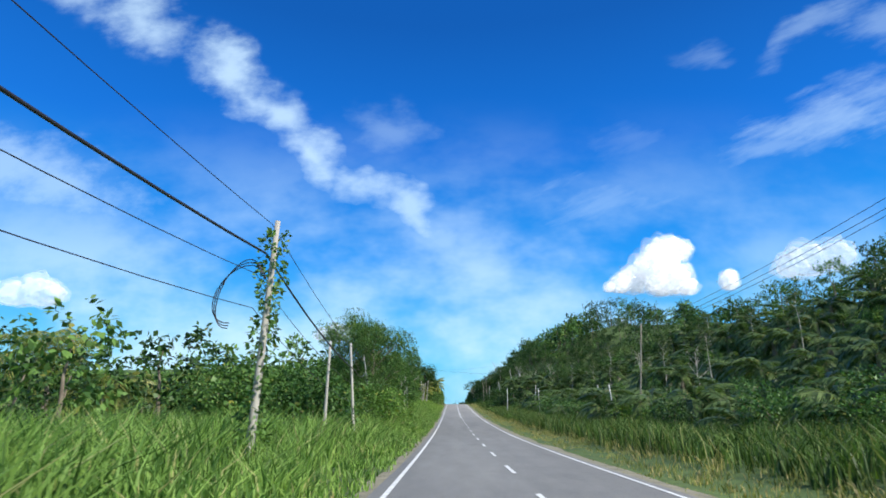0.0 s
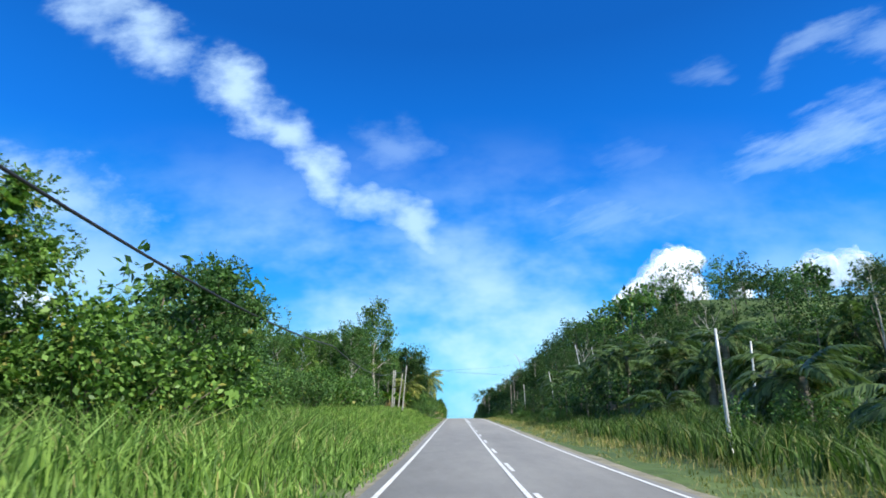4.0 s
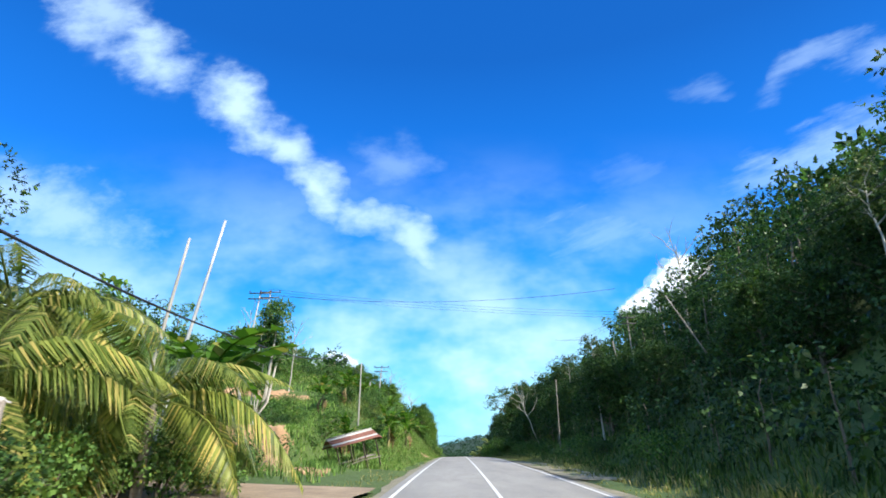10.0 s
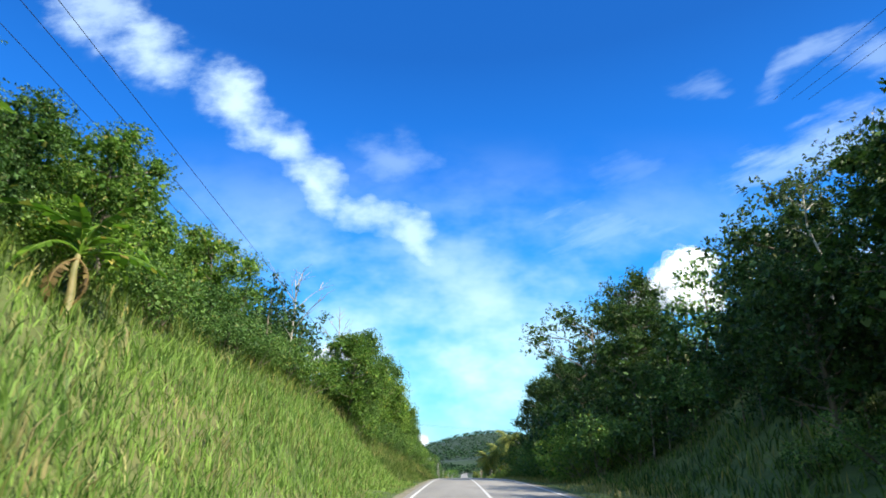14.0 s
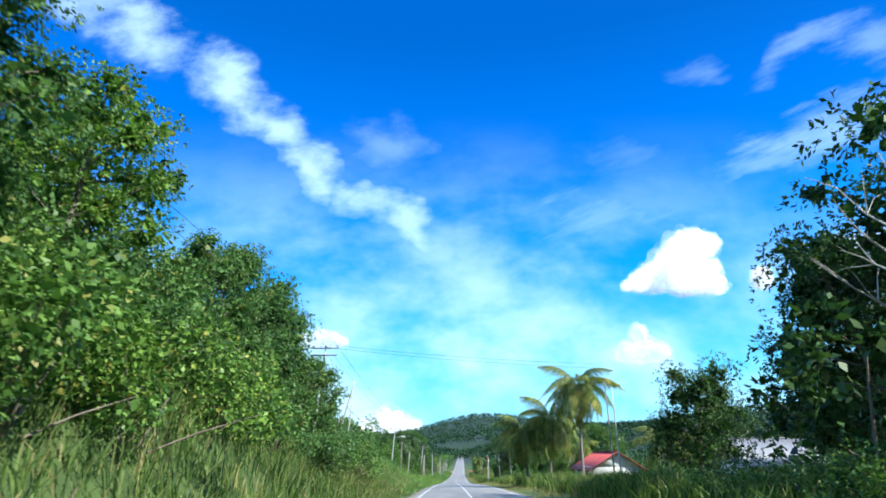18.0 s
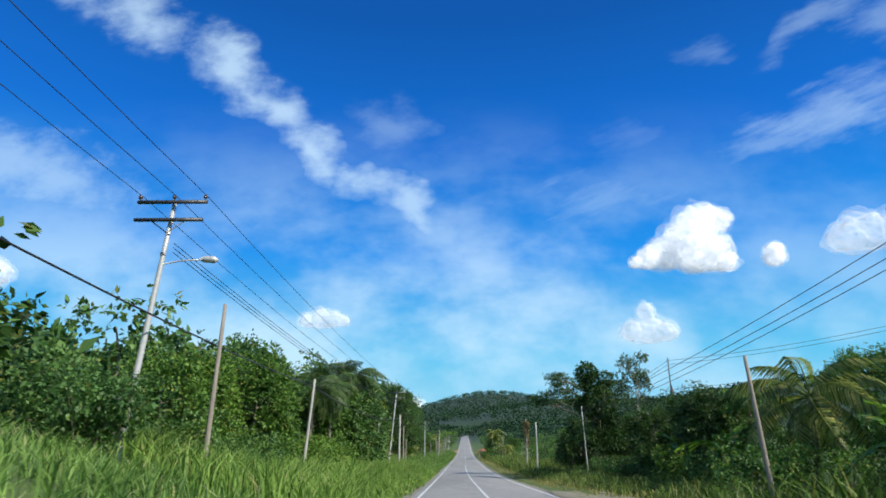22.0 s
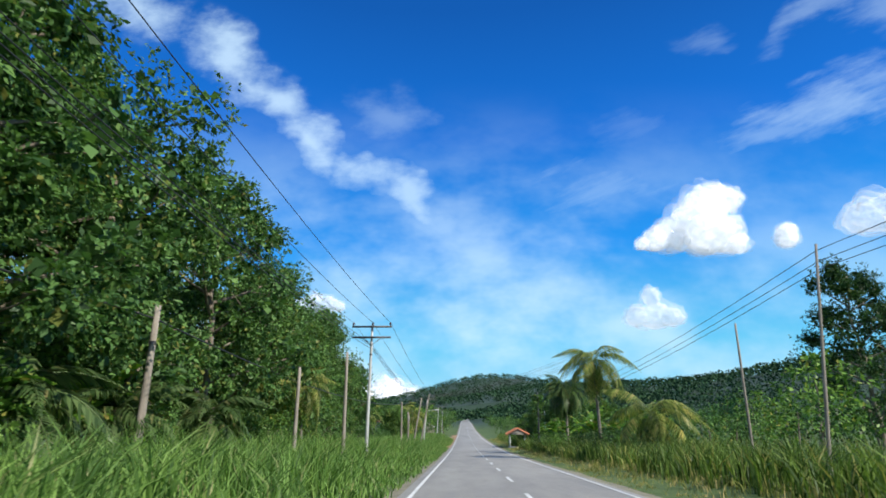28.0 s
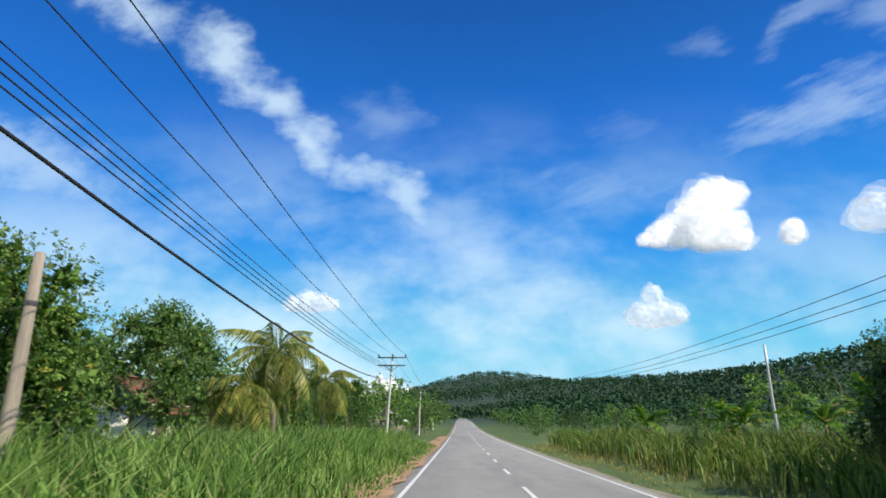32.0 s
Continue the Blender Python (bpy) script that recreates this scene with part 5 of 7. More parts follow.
grass("tall_grass", 604, 760, -12.5, -3.7, 36, 1.1, 1.9, M_GRASS, TALL, 0.042, 25)
# far verge: blades in the darker copy, shade included in the colour
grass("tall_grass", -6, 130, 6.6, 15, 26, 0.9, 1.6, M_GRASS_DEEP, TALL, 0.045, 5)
grass("tall_grass", 130, 400, 6.2, 13, 20, 0.35, 0.8, M_GRASS_DEEP, "grass with painted-in shade under the wooded cutting", 0.05, 6)
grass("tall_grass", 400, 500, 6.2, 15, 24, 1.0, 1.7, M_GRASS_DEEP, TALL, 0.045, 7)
grass("tall_grass", 500, 566, 6.0, 14, 30, 0.4, 0.9, M_GRASS_DEEP, "short grass with painted-in shade along the verge", 0.04, 48)
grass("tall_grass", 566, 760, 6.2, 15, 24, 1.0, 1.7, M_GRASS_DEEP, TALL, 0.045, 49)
grass("dry_grass", -6, 760, -5.6, -3.6, 20, 0.15, 0.5, M_GRASS_DRY, "short dry grass along the road edge", 0.03, 8)
grass("dry_grass", -6, 760, 3.6, 7.2, 26, 0.2, 0.6, M_GRASS_DRY, "short dry grass along the road edge", 0.03, 9)
# ---------------------------------------------------------------- poles and wires


def top_of(u, y, h, lean=(0, 0)):
    x = float(road_x(y) + u)
    return np.array([x + lean[0], y + lean[1], float(ground_z(x, y)) + h])


def pole(u, y, h, mat=None, lean=(0.0, 0.0), arms=0, lamp=0.0, r=0.12, label="weathered grey concrete utility pole", name="utility_pole", group="utility poles", span=2.3):
    """A tapering pole; arms: crossarms with pin insulators; lamp: reach of a street-lamp arm."""
    mat = mat or M_CONCRETE
    e = thing(name, label, "utility pole", group, on_ground(u, y))
    s = np.linspace(0, 1, 6)
    p = np.stack([lean[0] * s, lean[1] * s, -0.6 + (h + 0.6) * s], 1)
    part("shaft", smooth(mesh_np("shaft", *tube(p, np.linspace(r * 1.15, r * 0.68, 6), 10), mat)), e)
    for k in range(arms):
        z, w = h - 0.12 - 0.62 * k, span - 0.05 * k
        f = z / h
        cx, cy = lean[0] * f, lean[1] * f - 0.16
        part("crossarm", mesh_np("crossarm", *box(cx, cy, z, w, 0.10, 0.10), M_STEEL), e)
        if k == 0:
            for dx in (-0.47 * span, 0.05, 0.47 * span):
                prof = tube([(cx + dx, cy, z + 0.03), (cx + dx, cy, z + 0.1), (cx + dx, cy, z + 0.14), (cx + dx, cy, z + 0.2), (cx + dx, cy, z + 0.26)],
                            (0.02, 0.025, 0.075, 0.06, 0.03), 8)
                part("insulator", smooth(mesh_np("insulator", *prof, M_INSUL)), e)
        else:
            for dx in (-1, 1):
                part("brace", mesh_np("brace", *tube([(cx, cy, z - 0.45), (cx + dx * 0.55, cy, z - 0.04)], 0.02, 4), M_STEEL), e)
    if arms or r > 0.11:
        part("band", smooth(mesh_np("band", *tube([(lean[0] * 0.78, lean[1] * 0.78, h * 0.78 - 0.05), (lean[0] * 0.78, lean[1] * 0.78, h * 0.78 + 0.05)], r * 0.86, 10), M_STEEL)), e)
    if lamp:
        z = h * 0.74
        x0 = lean[0] * 0.74
        arm = part("lamp_arm", mesh_np("lamp_arm", *tube([(x0, 0, z), (x0 + lamp * 0.5, 0, z + 0.12), (x0 + lamp, 0, z + 0.16)], 0.025, 6), M_POLE_PAINT), e)
        part("lamp_head", smooth(mesh_np("lamp_head", *tube([(x0 + lamp - 0.05, 0, z + 0.16), (x0 + lamp + 0.1, 0, z + 0.17), (x0 + lamp + 0.42, 0, z + 0.15), (x0 + lamp + 0.55, 0, z + 0.13)],
                                                            (0.04, 0.11, 0.12, 0.03), 8), M_POLE_PAINT)), arm, "pale street lamp head")
    return e


def cable(points, r=0.014, sag=0.02, label="black overhead cable slung between the poles", name="overhead_cable", group="overhead cables"):
    """One hanging wire through the given points."""
    path = []
    for a, b in zip(points[:-1], points[1:]):
        a, b = np.asarray(a, float), np.asarray(b, float)
        L = np.linalg.norm(b - a)
        n = 14
        s = np.linspace(0, 1, n, endpoint=False)[:, None]
        path.append(a + (b - a) * s - np.array([0, 0, 1.0]) * (4 * sag * L) * s * (1 - s))
    path.append(np.asarray(points[-1], float)[None])
    me = smooth(mesh_np("cable", *tube(np.vstack(path), r, 5, False), M_CABLE))
    return tagged(new(name, me), label, "cable", group)


# low telephone poles beside the near lane: offset, distance, height, sideways lean
near_poles = ((-7.6, 28.5, 5.0, 0.1), (-6.65, 32.0, 5.4, -0.45), (-8.5, 54.0, 6.6, -1.1), (-7.9, 74.0, 5.0, 0.12), (-7.6, 77.2, 5.7, 0.05), (-7.9, 87.9, 5.8, -0.25),
              (-9.2, 160.5, 4.9, 0.15), (-8.5, 166.6, 6.0, 0.5), (-9.6, 172.0, 5.2, 0.6), (-10.4, 174.6, 5.8, 0.1), (-9.2, 216.5, 6.0, 0.6), (-11.5, 217.5, 5.0, 0.8), (-13.0, 243.1, 10.4, 1.85), (-13.4, 242.3, 9.3, 1.2))
for u, y, h, ln in near_poles:
    pole(u, y, h, M_CONCRETE if int(y) % 3 else M_POLE_PAINT, (ln, 0.0), r=0.08, label="pale leaning telephone pole in the grass")
left_later = ((-9.6, 517.0, 5.6, 0.45, 0.085), (-9.9, 504.8, 6.2, 0.15, 0.09), (-9.4, 547.0, 5.3, 0.1, 0.10), (-8.3, 559.0, 6.6, 0.05, 0.15),
              (-9.4, 576.7, 5.8, 0.0, 0.10), (-11.2, 600.0, 4.6, 0.2, 0.1), (-12.0, 606.0, 4.6, 0.3, 0.1), (-11.2, 634.0, 5.3, 0.1, 0.13), (-8.75, 642.0, 4.3, 0.05, 0.09),
              (-7.6, 646.9, 5.7, 0.0, 0.1), (-8.4, 684.0, 5.2, 0.0, 0.12), (-7.9, 686.2, 3.8, 0.15, 0.09), (-7.75, 690.0, 6.0, 1.15, 0.11))
for u, y, h, ln, r in left_later:
    pole(u, y, h, M_CONCRETE if int(y) % 2 else M_POLE_WOOD, (ln, 0.0), r=r, label="weathered roadside telephone pole leaning slightly")
right_poles = ((13.2, 48.8, 8.7, 1.0, 0.06), (11.0, 197.2, 5.2, -0.2, 0.07), (9.5, 208.8, 5.8, 0.0, 0.09), (10.6, 210.5, 4.2, 0.4, 0.07), (10.6, 269.4, 5.2, -0.4, 0.07), (8.75, 280.0, 6.95, 0.0, 0.055), (14.2, 274.4, 6.2, -0.9, 0.07), (15.8, 258.0, 5.0, -3.1, 0.06), (19.2, 276.6, 5.5, -0.4, 0.08),
               (12.5, 448.7, 8.8, -0.2, 0.07), (13.3, 449.6, 8.3, -0.2, 0.07), (8.8, 484.6, 7.2, -0.1, 0.06), (9.5, 506.0, 5.0, -0.3, 0.09), (9.9, 537.5, 5.9, -0.25, 0.05),
               (8.6, 561.0, 5.8, 0.0, 0.09), (9.5, 640.0, 5.8, 0.0, 0.055), (8.7, 634.0, 7.2, 0.9, 0.055))
for u, y, h, ln, r in right_poles:
    pole(u, y, h, M_POLE_PAINT if int(y) % 2 else M_POLE_WOOD, (ln, 0.0), r=r, label="thin weathered pole beside the road carrying wires")
sticks = ((13.6, 56.5, 4.0, -0.5), (16.0, 71.5, 4.2, -0.3), (12.6, 97.5, 4.5, -0.2), (8.6, 111.0, 4.6, 0.1), (15.1, 122.1, 4.6, 0.4), (16.1, 168.8, 7.6, -1.2), (18.5, 171.0, 7.4, -0.9), (13.0, 176.0, 5.6, -0.8))
for u, y, h, ln in sticks:
    pole(u, y, h, M_POLE_PAINT, (ln, 0.0), r=0.075, label="thin pale leaning pole at the foot of the hill", name="pole", group="leaning poles")
# power line poles with crossarms
power = ((-23.2, 280.6, 8.6, 0.9), (-23.1, 283.7, 8.8, 0.9), (-13.6, 314.0, 7.2, 0.5), (-13.2, 449.0, 8.4, 0.75), (-11.4, 502.0, 8.5, 0.7),
         (-9.3, 555.8, 9.0, 0.9), (-8.2, 609.6, 8.3, 0.0), (-7.0, 650.3, 7.8, 0.15), (-7.2, 702.4, 6.6, 0.6), (-7.4, 752.0, 7.0, 0.4), (-8.0, 800.0, 7.0, 0.2), (-8.0, 850.0, 7.0, 0.0))
for k, (u, y, h, ln) in enumerate(power):
    pole(u, y, h, M_POLE_PAINT, (ln, 0.0), 2, 1.3 if k in (4, 8) else 0.0, 0.10, "pale power pole with two crossarms and insulators", group="power poles")
for u, y, h, ln in ((11.0, 217.0, 7.3, -0.1), (16.4, 278.6, 7.4, -0.3)):
    pole(u, y, h, M_POLE_WOOD, (ln, 0.0), 2, 0.0, 0.075, "wooden power pole with crossarms before the forest", group="power poles", span=1.5)
for k in range(3):
    off = (-1.08, 0.05, 1.08)[k]
    near_off = off * 0.65
    pts = [top_of(u, y, h + 0.12, (ln + off, 0)) for u, y, h, ln in power[2:]]
    cable(pts, 0.012, 0.012, "bare power wire strung between crossarms", "power_wire", "power wires")
    pts = [top_of(11.0, 217.0, 7.4, (-0.1 + near_off, 0)), top_of(16.4, 278.6, 7.5, (-0.3 + near_off, 0)), top_of(20, 340, 14, (off, 0))]
    cable(pts, 0.012, 0.015, "bare power wire strung between crossarms", "power_wire", "power wires")
    # spans over the road from the terrace poles to the far side
    cable([top_of(-23.1, 283.7, 8.8, (0.9, off)), top_of(16.4, 278.6, 7.6, (-0.3, off))], 0.011, 0.012, "power wire crossing high over the road", "power_wire", "power wires")
    cable([top_of(-11.4, 502.0, 6.7 + 0.15 * k, (0.85, 0)), top_of(-9.3, 555.8, 7.5 + 0.15 * k, (0.8, 0)), top_of(-8.2, 609.6, 6.9 + 0.15 * k),
           top_of(-7.0, 650.3, 6.4 + 0.15 * k, (0.15, 0)), top_of(-7.2, 702.4, 5.4 + 0.15 * k, (0.5, 0)), top_of(-7.4, 752, 5.8 + 0.15 * k, (0.4, 0))], 0.013, 0.012)
# the thick bundle that follows the near poles
bundle = [top_of(-7.4, -25, 5.4), top_of(-7.0, 16.2, 6.1), top_of(-6.9, 32.2, 3.9, (0.1, 0)), top_of(-8.5, 54, 5.2, (-0.85, 0)), top_of(-7.6, 77.2, 4.2), top_of(-7.9, 87.9, 5.4), top_of(-8.2, 120, 4.4),
          top_of(-9.2, 160.5, 4.6), top_of(-8.5, 166.6, 5.4, (0.4, 0)), top_of(-8.6, 192, 5.0), top_of(-9.2, 216.5, 5.6, (0.5, 0)), top_of(-10.5, 246, 5.6), top_of(-12, 275, 5.5), top_of(-13.6, 314, 5.2)]
cable(bundle, 0.035, 0.02, "thick black twisted cable bundle along the verge")
cable([p + (0.1, 0, 0.9) for p in bundle[:6]], 0.011, 0.014)
cable([p + (-0.25, 0, -0.6) for p in bundle[:3]], 0.011, 0.02)
cable([p + (-0.25, 0, -1.6) for p in bundle[:3]], 0.011, 0.02)
late = [top_of(-16.1, 441.8, 8.6, (0.4, 0)), top_of(-11.87, 452.0, 4.6, (1.28, 0)), top_of(-13.5, 468.3, 5.2), top_of(-9.6, 517, 5.2, (0.4, 0)), top_of(-8.3, 559, 6.2), top_of(-11.2, 634, 4.9),
        top_of(-8.3, 684, 5.0), top_of(-7.75, 690.0, 6.0, (1.1, 0)), top_of(-7.2, 702.4, 5.2, (0.5, 0)), top_of(-7.4, 752, 5.2)]
cable(late, 0.03, 0.018, "thick black twisted cable bundle along the verge")
for u, y, h, ln in ((-16.1, 441.8, 9.2, 0.5), (-11.87, 452.0, 6.1, 1.7), (-13.5, 468.3, 5.5, 0.5), (-15.0, 470.2, 5.3, 0.3)):
    pole(u, y, h, M_CONCRETE, (ln, 0.0), r=0.1, label="pale telephone pole on the grassy bank")
# wires on the far side, house by house
for dz in (0.0, -0.35, -0.6):
    cable([top_of(13.5, 15, 9 + dz), top_of(13.2, 49, 8.5 + dz, (1.0, 0)), top_of(22, 95, 10 + dz)], 0.012, 0.012)
    cable([top_of(12.5, 448.7, 8.6 + dz, (-0.2, 0)), top_of(8.8, 484.6, 7.2 + dz, (-0.2, 0)), top_of(9.9, 537.5, 5.8 + dz, (-0.2, 0)), top_of(8.6, 561, 5.7 + dz),
           top_of(8.7, 634.0, 7.0 + dz, (0.9, 0)), top_of(9, 690, 6 + dz), top_of(10, 760, 6 + dz)], 0.012, 0.014)
    cable([top_of(-7.75, 690.0, 6.1 + dz * 0.5, (1.1, 0)), top_of(13, 697 + dz * 2, 10.9 + dz)], 0.016, 0.03, "drooping black cables crossing over the road")
    cable([top_of(-7.2, 694.5, 6.5 + dz * 0.4, (1.25, 0)), top_of(15, 704 + dz * 2, 13.0 + dz)], 0.016, 0.03, "drooping black cables crossing over the road")
for k, dz in enumerate((0.0, -0.25, -0.5)):
    cable([top_of(-9.8, 273.0, 5.75 + dz), top_of(-13.6, 314.0, 6.6 + dz, (0.5, 0))], 0.013, 0.012)
cable([top_of(-23.2, 280.6, 8.4, (0.9, 0)), top_of(16.0, 281.5, 11.5)], 0.02, 0.03, "cable sagging across the road")
cable([top_of(-16.5, 452.5, 9.7), top_of(13.8, 456.5, 11.6, (-0.3, 0))], 0.012, 0.012, "wire crossing over the road")
cable([top_of(-16.5, 453.2, 9.6), top_of(13.8, 456.7, 11.2, (-0.3, 0))], 0.012, 0.012, "wire crossing over the road")
cable([top_of(-9.3, 555.8, 7.6, (0.8, 0)), top_of(15, 552, 9.0)], 0.011, 0.02, "wire crossing over the road")
pole(-9.8, 273.0, 5.85, M_CONCRETE, (0.05, 0), r=0.07, label="pale leaning pole on the grassy bank")
pole(-7.2, 694.5, 6.7, M_POLE_WOOD, (1.3, 0), r=0.11, label="dark wooden pole leaning towards the road with cables")


def climber(u, y, h, lean, r, count, seed, label, mat, leaf=0.2, shaft=None, name="vine_covered_pole", low=1.1):
    """A pole overgrown with climbing leaves."""
    rng = np.random.default_rng(seed)
    e = pole(u, y, h, shaft or M_CONCRETE, lean, r=0.11, label=label, name=name, group="overgrown poles")
    f = rng.beta(low, 1.0, count)
    a = rng.uniform(0, 2 * np.pi, count)
    d = np.stack([np.cos(a), np.sin(a), 0 * a], 1)
    rad = r * (0.35 + 0.65 * np.abs(np.sin(f * 9 + a))) * rng.uniform(0.5, 1.1, count)
    at = np.stack([lean[0] * f, lean[1] * f, f * h * 0.96], 1) + d * rad[:, None]
    part("climbing_leaves", mesh_np("climbing_leaves", *leaves(at, leaf, d, 0.3, 0.6, rng), mat), e, "leafy green climbing vine")
    return e


climber(-7.0, 16.2, 7.1, (0.25, 0), 0.42, 900, 5, "pale concrete pole wrapped in green climbing vine", M_LEAF, 0.17)
climber(9.1, 577.5, 7.0, (0.05, 0), 0.35, 420, 6, "leaning pole topped with a tangle of dry vine", M_LEAF_DRY, 0.3, low=3.0)
climber(7.2, 687.3, 6.5, (0.0, 0), 0.65, 900, 8, "tall dark pole crowned with green climbing vine", M_LEAF, 0.2, M_STEEL, low=8.0)
# cable loops on the vine-covered pole
s = np.linspace(0, 2 * np.pi, 26)
for k in range(3):
    p = top_of(-7.0, 16.2, 4.6)
    loop = np.stack([p[0] - 0.75 + (0.55 + 0.07 * k) * np.cos(s) + 0.1, p[1] - 0.1 + 0.03 * k + 0 * s, p[2] + 0.3 + (1.0 - 0.08 * k) * np.sin(s)], 1)
    loop[:, 0] += 0.25 * np.sin(s)
    tagged(new("cable_loop", smooth(mesh_np("cable_loop", *tube(loop[2:20], 0.016, 5, False), M_CABLE))), "slack black cable loop hanging on the pole", "cable", "cable loops")
pole(15.3, 531.0, 9.0, M_STEEL, (0.0, 0), 0, 0.0, 0.06, "dark thin pole with a cable box strapped on")
drum = thing("transformer", "dark transformer drum strapped to the pole", "transformer", "", pose(float(road_x(531)) + 15.3, 530.8, float(ground_z(road_x(531) + 15.3, 531.0)) + 5.4))
part("tank", smooth(mesh_np("tank", *tube([(0, 0, 0), (0, 0, 0.05), (0, 0, 1.2), (0, 0, 1.25)], (0.08, 0.14, 0.14, 0.07), 10), M_STEEL)), drum)
part("bushing", smooth(mesh_np("bushing", *tube([(0, 0, 1.24), (0, 0, 1.36), (0, 0, 1.5)], (0.03, 0.05, 0.02), 8), M_INSUL)), drum)
for dz in (0.0, -0.3, -2.2, -2.5):
    cable([top_of(9.9, 537.5, 5.6 + dz * 0.4), top_of(15.3, 531.0, 8.8 + dz), top_of(32.0, 524.0, 10.9 + dz)], 0.014, 0.02)
pole(-12.9, 300.0, 3.4, M_CONCRETE, (0.1, 0), r=0.1, label="pale telephone pole on the grassy bank")
pole(-10.5, 716.0, 5.0, M_POLE_WOOD, (-0.05, 0), r=0.16, label="stout weathered pole beside the overgrown garden")
pole(14.3, 735.0, 5.6, M_POLE_PAINT, (0.0, 0), r=0.08, label="thin weathered pole beside the road carrying wires")
# ---------------------------------------------------------------- buildings, car, shelters
M_WALL_WHITE = rough_paint("wall_white", (0.62, 0.61, 0.57), (0.82, 0.81, 0.78), 1.5, 0.85, 0.15)
M_WALL_BLUE = rough_paint("wall_pale_blue", (0.15, 0.32, 0.40), (0.28, 0.48, 0.56), 1.8, 0.8, 0.2, (1, 1, 3))
M_WALL_PINK = rough_paint("wall_pink", (0.50, 0.30, 0.26), (0.66, 0.42, 0.36), 1.5, 0.85, 0.15)
M_WOOD_DARK = rough_paint("wood_dark", (0.05, 0.038, 0.03), (0.13, 0.10, 0.075), 3, 0.85, 0.4, (0.5, 0.5, 5))
M_WOOD_GREY = rough_paint("wood_grey", (0.18, 0.155, 0.13), (0.36, 0.32, 0.27), 3, 0.9, 0.4, (0.5, 4, 4))
M_ROOF_RED = rough_paint("roof_red", (0.34, 0.055, 0.045), (0.50, 0.10, 0.08), 2.0, 0.6, 0.15, (1, 4, 1))
M_ROOF_RUST = rough_paint("roof_rust", (0.14, 0.05, 0.035), (0.30, 0.13, 0.085), 2.5, 0.8, 0.3, (1, 3, 1))
M_ROOF_ZINC = rough_paint("roof_zinc", (0.46, 0.44, 0.42), (0.70, 0.68, 0.65), 2.0, 0.55, 0.2, (1, 3, 1), 0.15)
M_ROOF_GREY = rough_paint("roof_grey", (0.30, 0.30, 0.30), (0.46, 0.46, 0.45), 2.0, 0.6, 0.15, (1, 3, 1))
M_TILE = rough_paint("roof_tile_orange", (0.42, 0.13, 0.06), (0.62, 0.24, 0.12), 4.0, 0.75, 0.2)
# near-black paint that stands for the shade inside the hut
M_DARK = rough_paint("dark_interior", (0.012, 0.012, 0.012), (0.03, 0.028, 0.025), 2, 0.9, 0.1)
M_TARP = rough_paint("tarp_blue", (0.01, 0.04, 0.30), (0.03, 0.09, 0.50), 2, 0.5, 0.2)
M_CLOTH = rough_paint("cloth_white", (0.60, 0.58, 0.55), (0.85, 0.84, 0.82), 3, 0.9, 0.2)
M_GLASS, n, l, p = material("window_glass")
p.inputs["Base Color"].default_value = (0.02, 0.025, 0.03, 1)
p.inputs["Roughness"].default_value, p.inputs["Specular IOR Level"].default_value = 0.08, 0.8
M_CAR, n, l, p = material("car_paint")
l.new(ramp(n, l, noise_node(n, l, 2.0, 4), ((0.3, (0.008, 0.011, 0.028)), (0.7, (0.014, 0.019, 0.042)))), p.inputs["Base Color"])
p.inputs["Roughness"].default_value, p.inputs["Coat Weight"].default_value, p.inputs["Metallic"].default_value = 0.36, 0.35, 0.1
M_LAMP_RED = rough_paint("lamp_red", (0.45, 0.02, 0.015), (0.62, 0.05, 0.03), 4, 0.15, 0.02)
M_RUBBER = rough_paint("rubber", (0.015, 0.015, 0.015), (0.03, 0.03, 0.03), 6, 0.8, 0.2)
M_RIM = rough_paint("wheel_rim", (0.35, 0.35, 0.36), (0.55, 0.55, 0.56), 6, 0.35, 0.05, (1, 1, 1), 0.8)


def sheet(x0, x1, y0, y1, z0, z1, mat, pitch=0.25, along="x", thick=0.02):
    """A corrugated roof sheet that climbs from z0 to z1; along: the way the ribs run."""
    L = abs((y1 - y0) if along == "x" else (x1 - x0))
    n = max(6, int(L / pitch) * 4)
    s = np.linspace(0, 1, n)
    wave = 0.028 * np.sin(s * L / pitch * 2 * np.pi)
    top = []
    for t, z in ((0.0, z0), (1.0, z1)):
        for k in range(n):
            if along == "x":
                top.append((x0 + (x1 - x0) * t, y0 + (y1 - y0) * s[k], z + wave[k]))
            else:
                top.append((x0 + (x1 - x0) * s[k], y0 + (y1 - y0) * t, z + wave[k]))
    top = np.array(top)
    v = np.vstack([top, top - (0, 0, thick)])
    f = [(k, k + 1, n + k + 1, n + k) for k in range(n - 1)] + [(2 * n + k, 3 * n + k, 3 * n + k + 1, 2 * n + k + 1) for k in range(n - 1)]
    f += [(k, 2 * n + k, 2 * n + k + 1, k + 1) for k in range(n - 1)] + [(n + k, n + k + 1, 3 * n + k + 1, 3 * n + k) for k in range(n - 1)]
    f += [(0, n, 3 * n, 2 * n), (n - 1, 3 * n - 1, 4 * n - 1, 2 * n - 1)]
    return mesh_np("roof_sheet", v, f, mat)


def prism(tri, y0, y1):
    """A three-cornered wall piece between two depths; tri: three (x, z)."""
    v = [(x, y0, z) for x, z in tri] + [(x, y1, z) for x, z in tri]
    return np.array(v), np.array([(0, 1, 2, 2), (5, 4, 3, 3), (0, 3, 4, 1), (1, 4, 5, 2), (2, 5, 3, 0)])


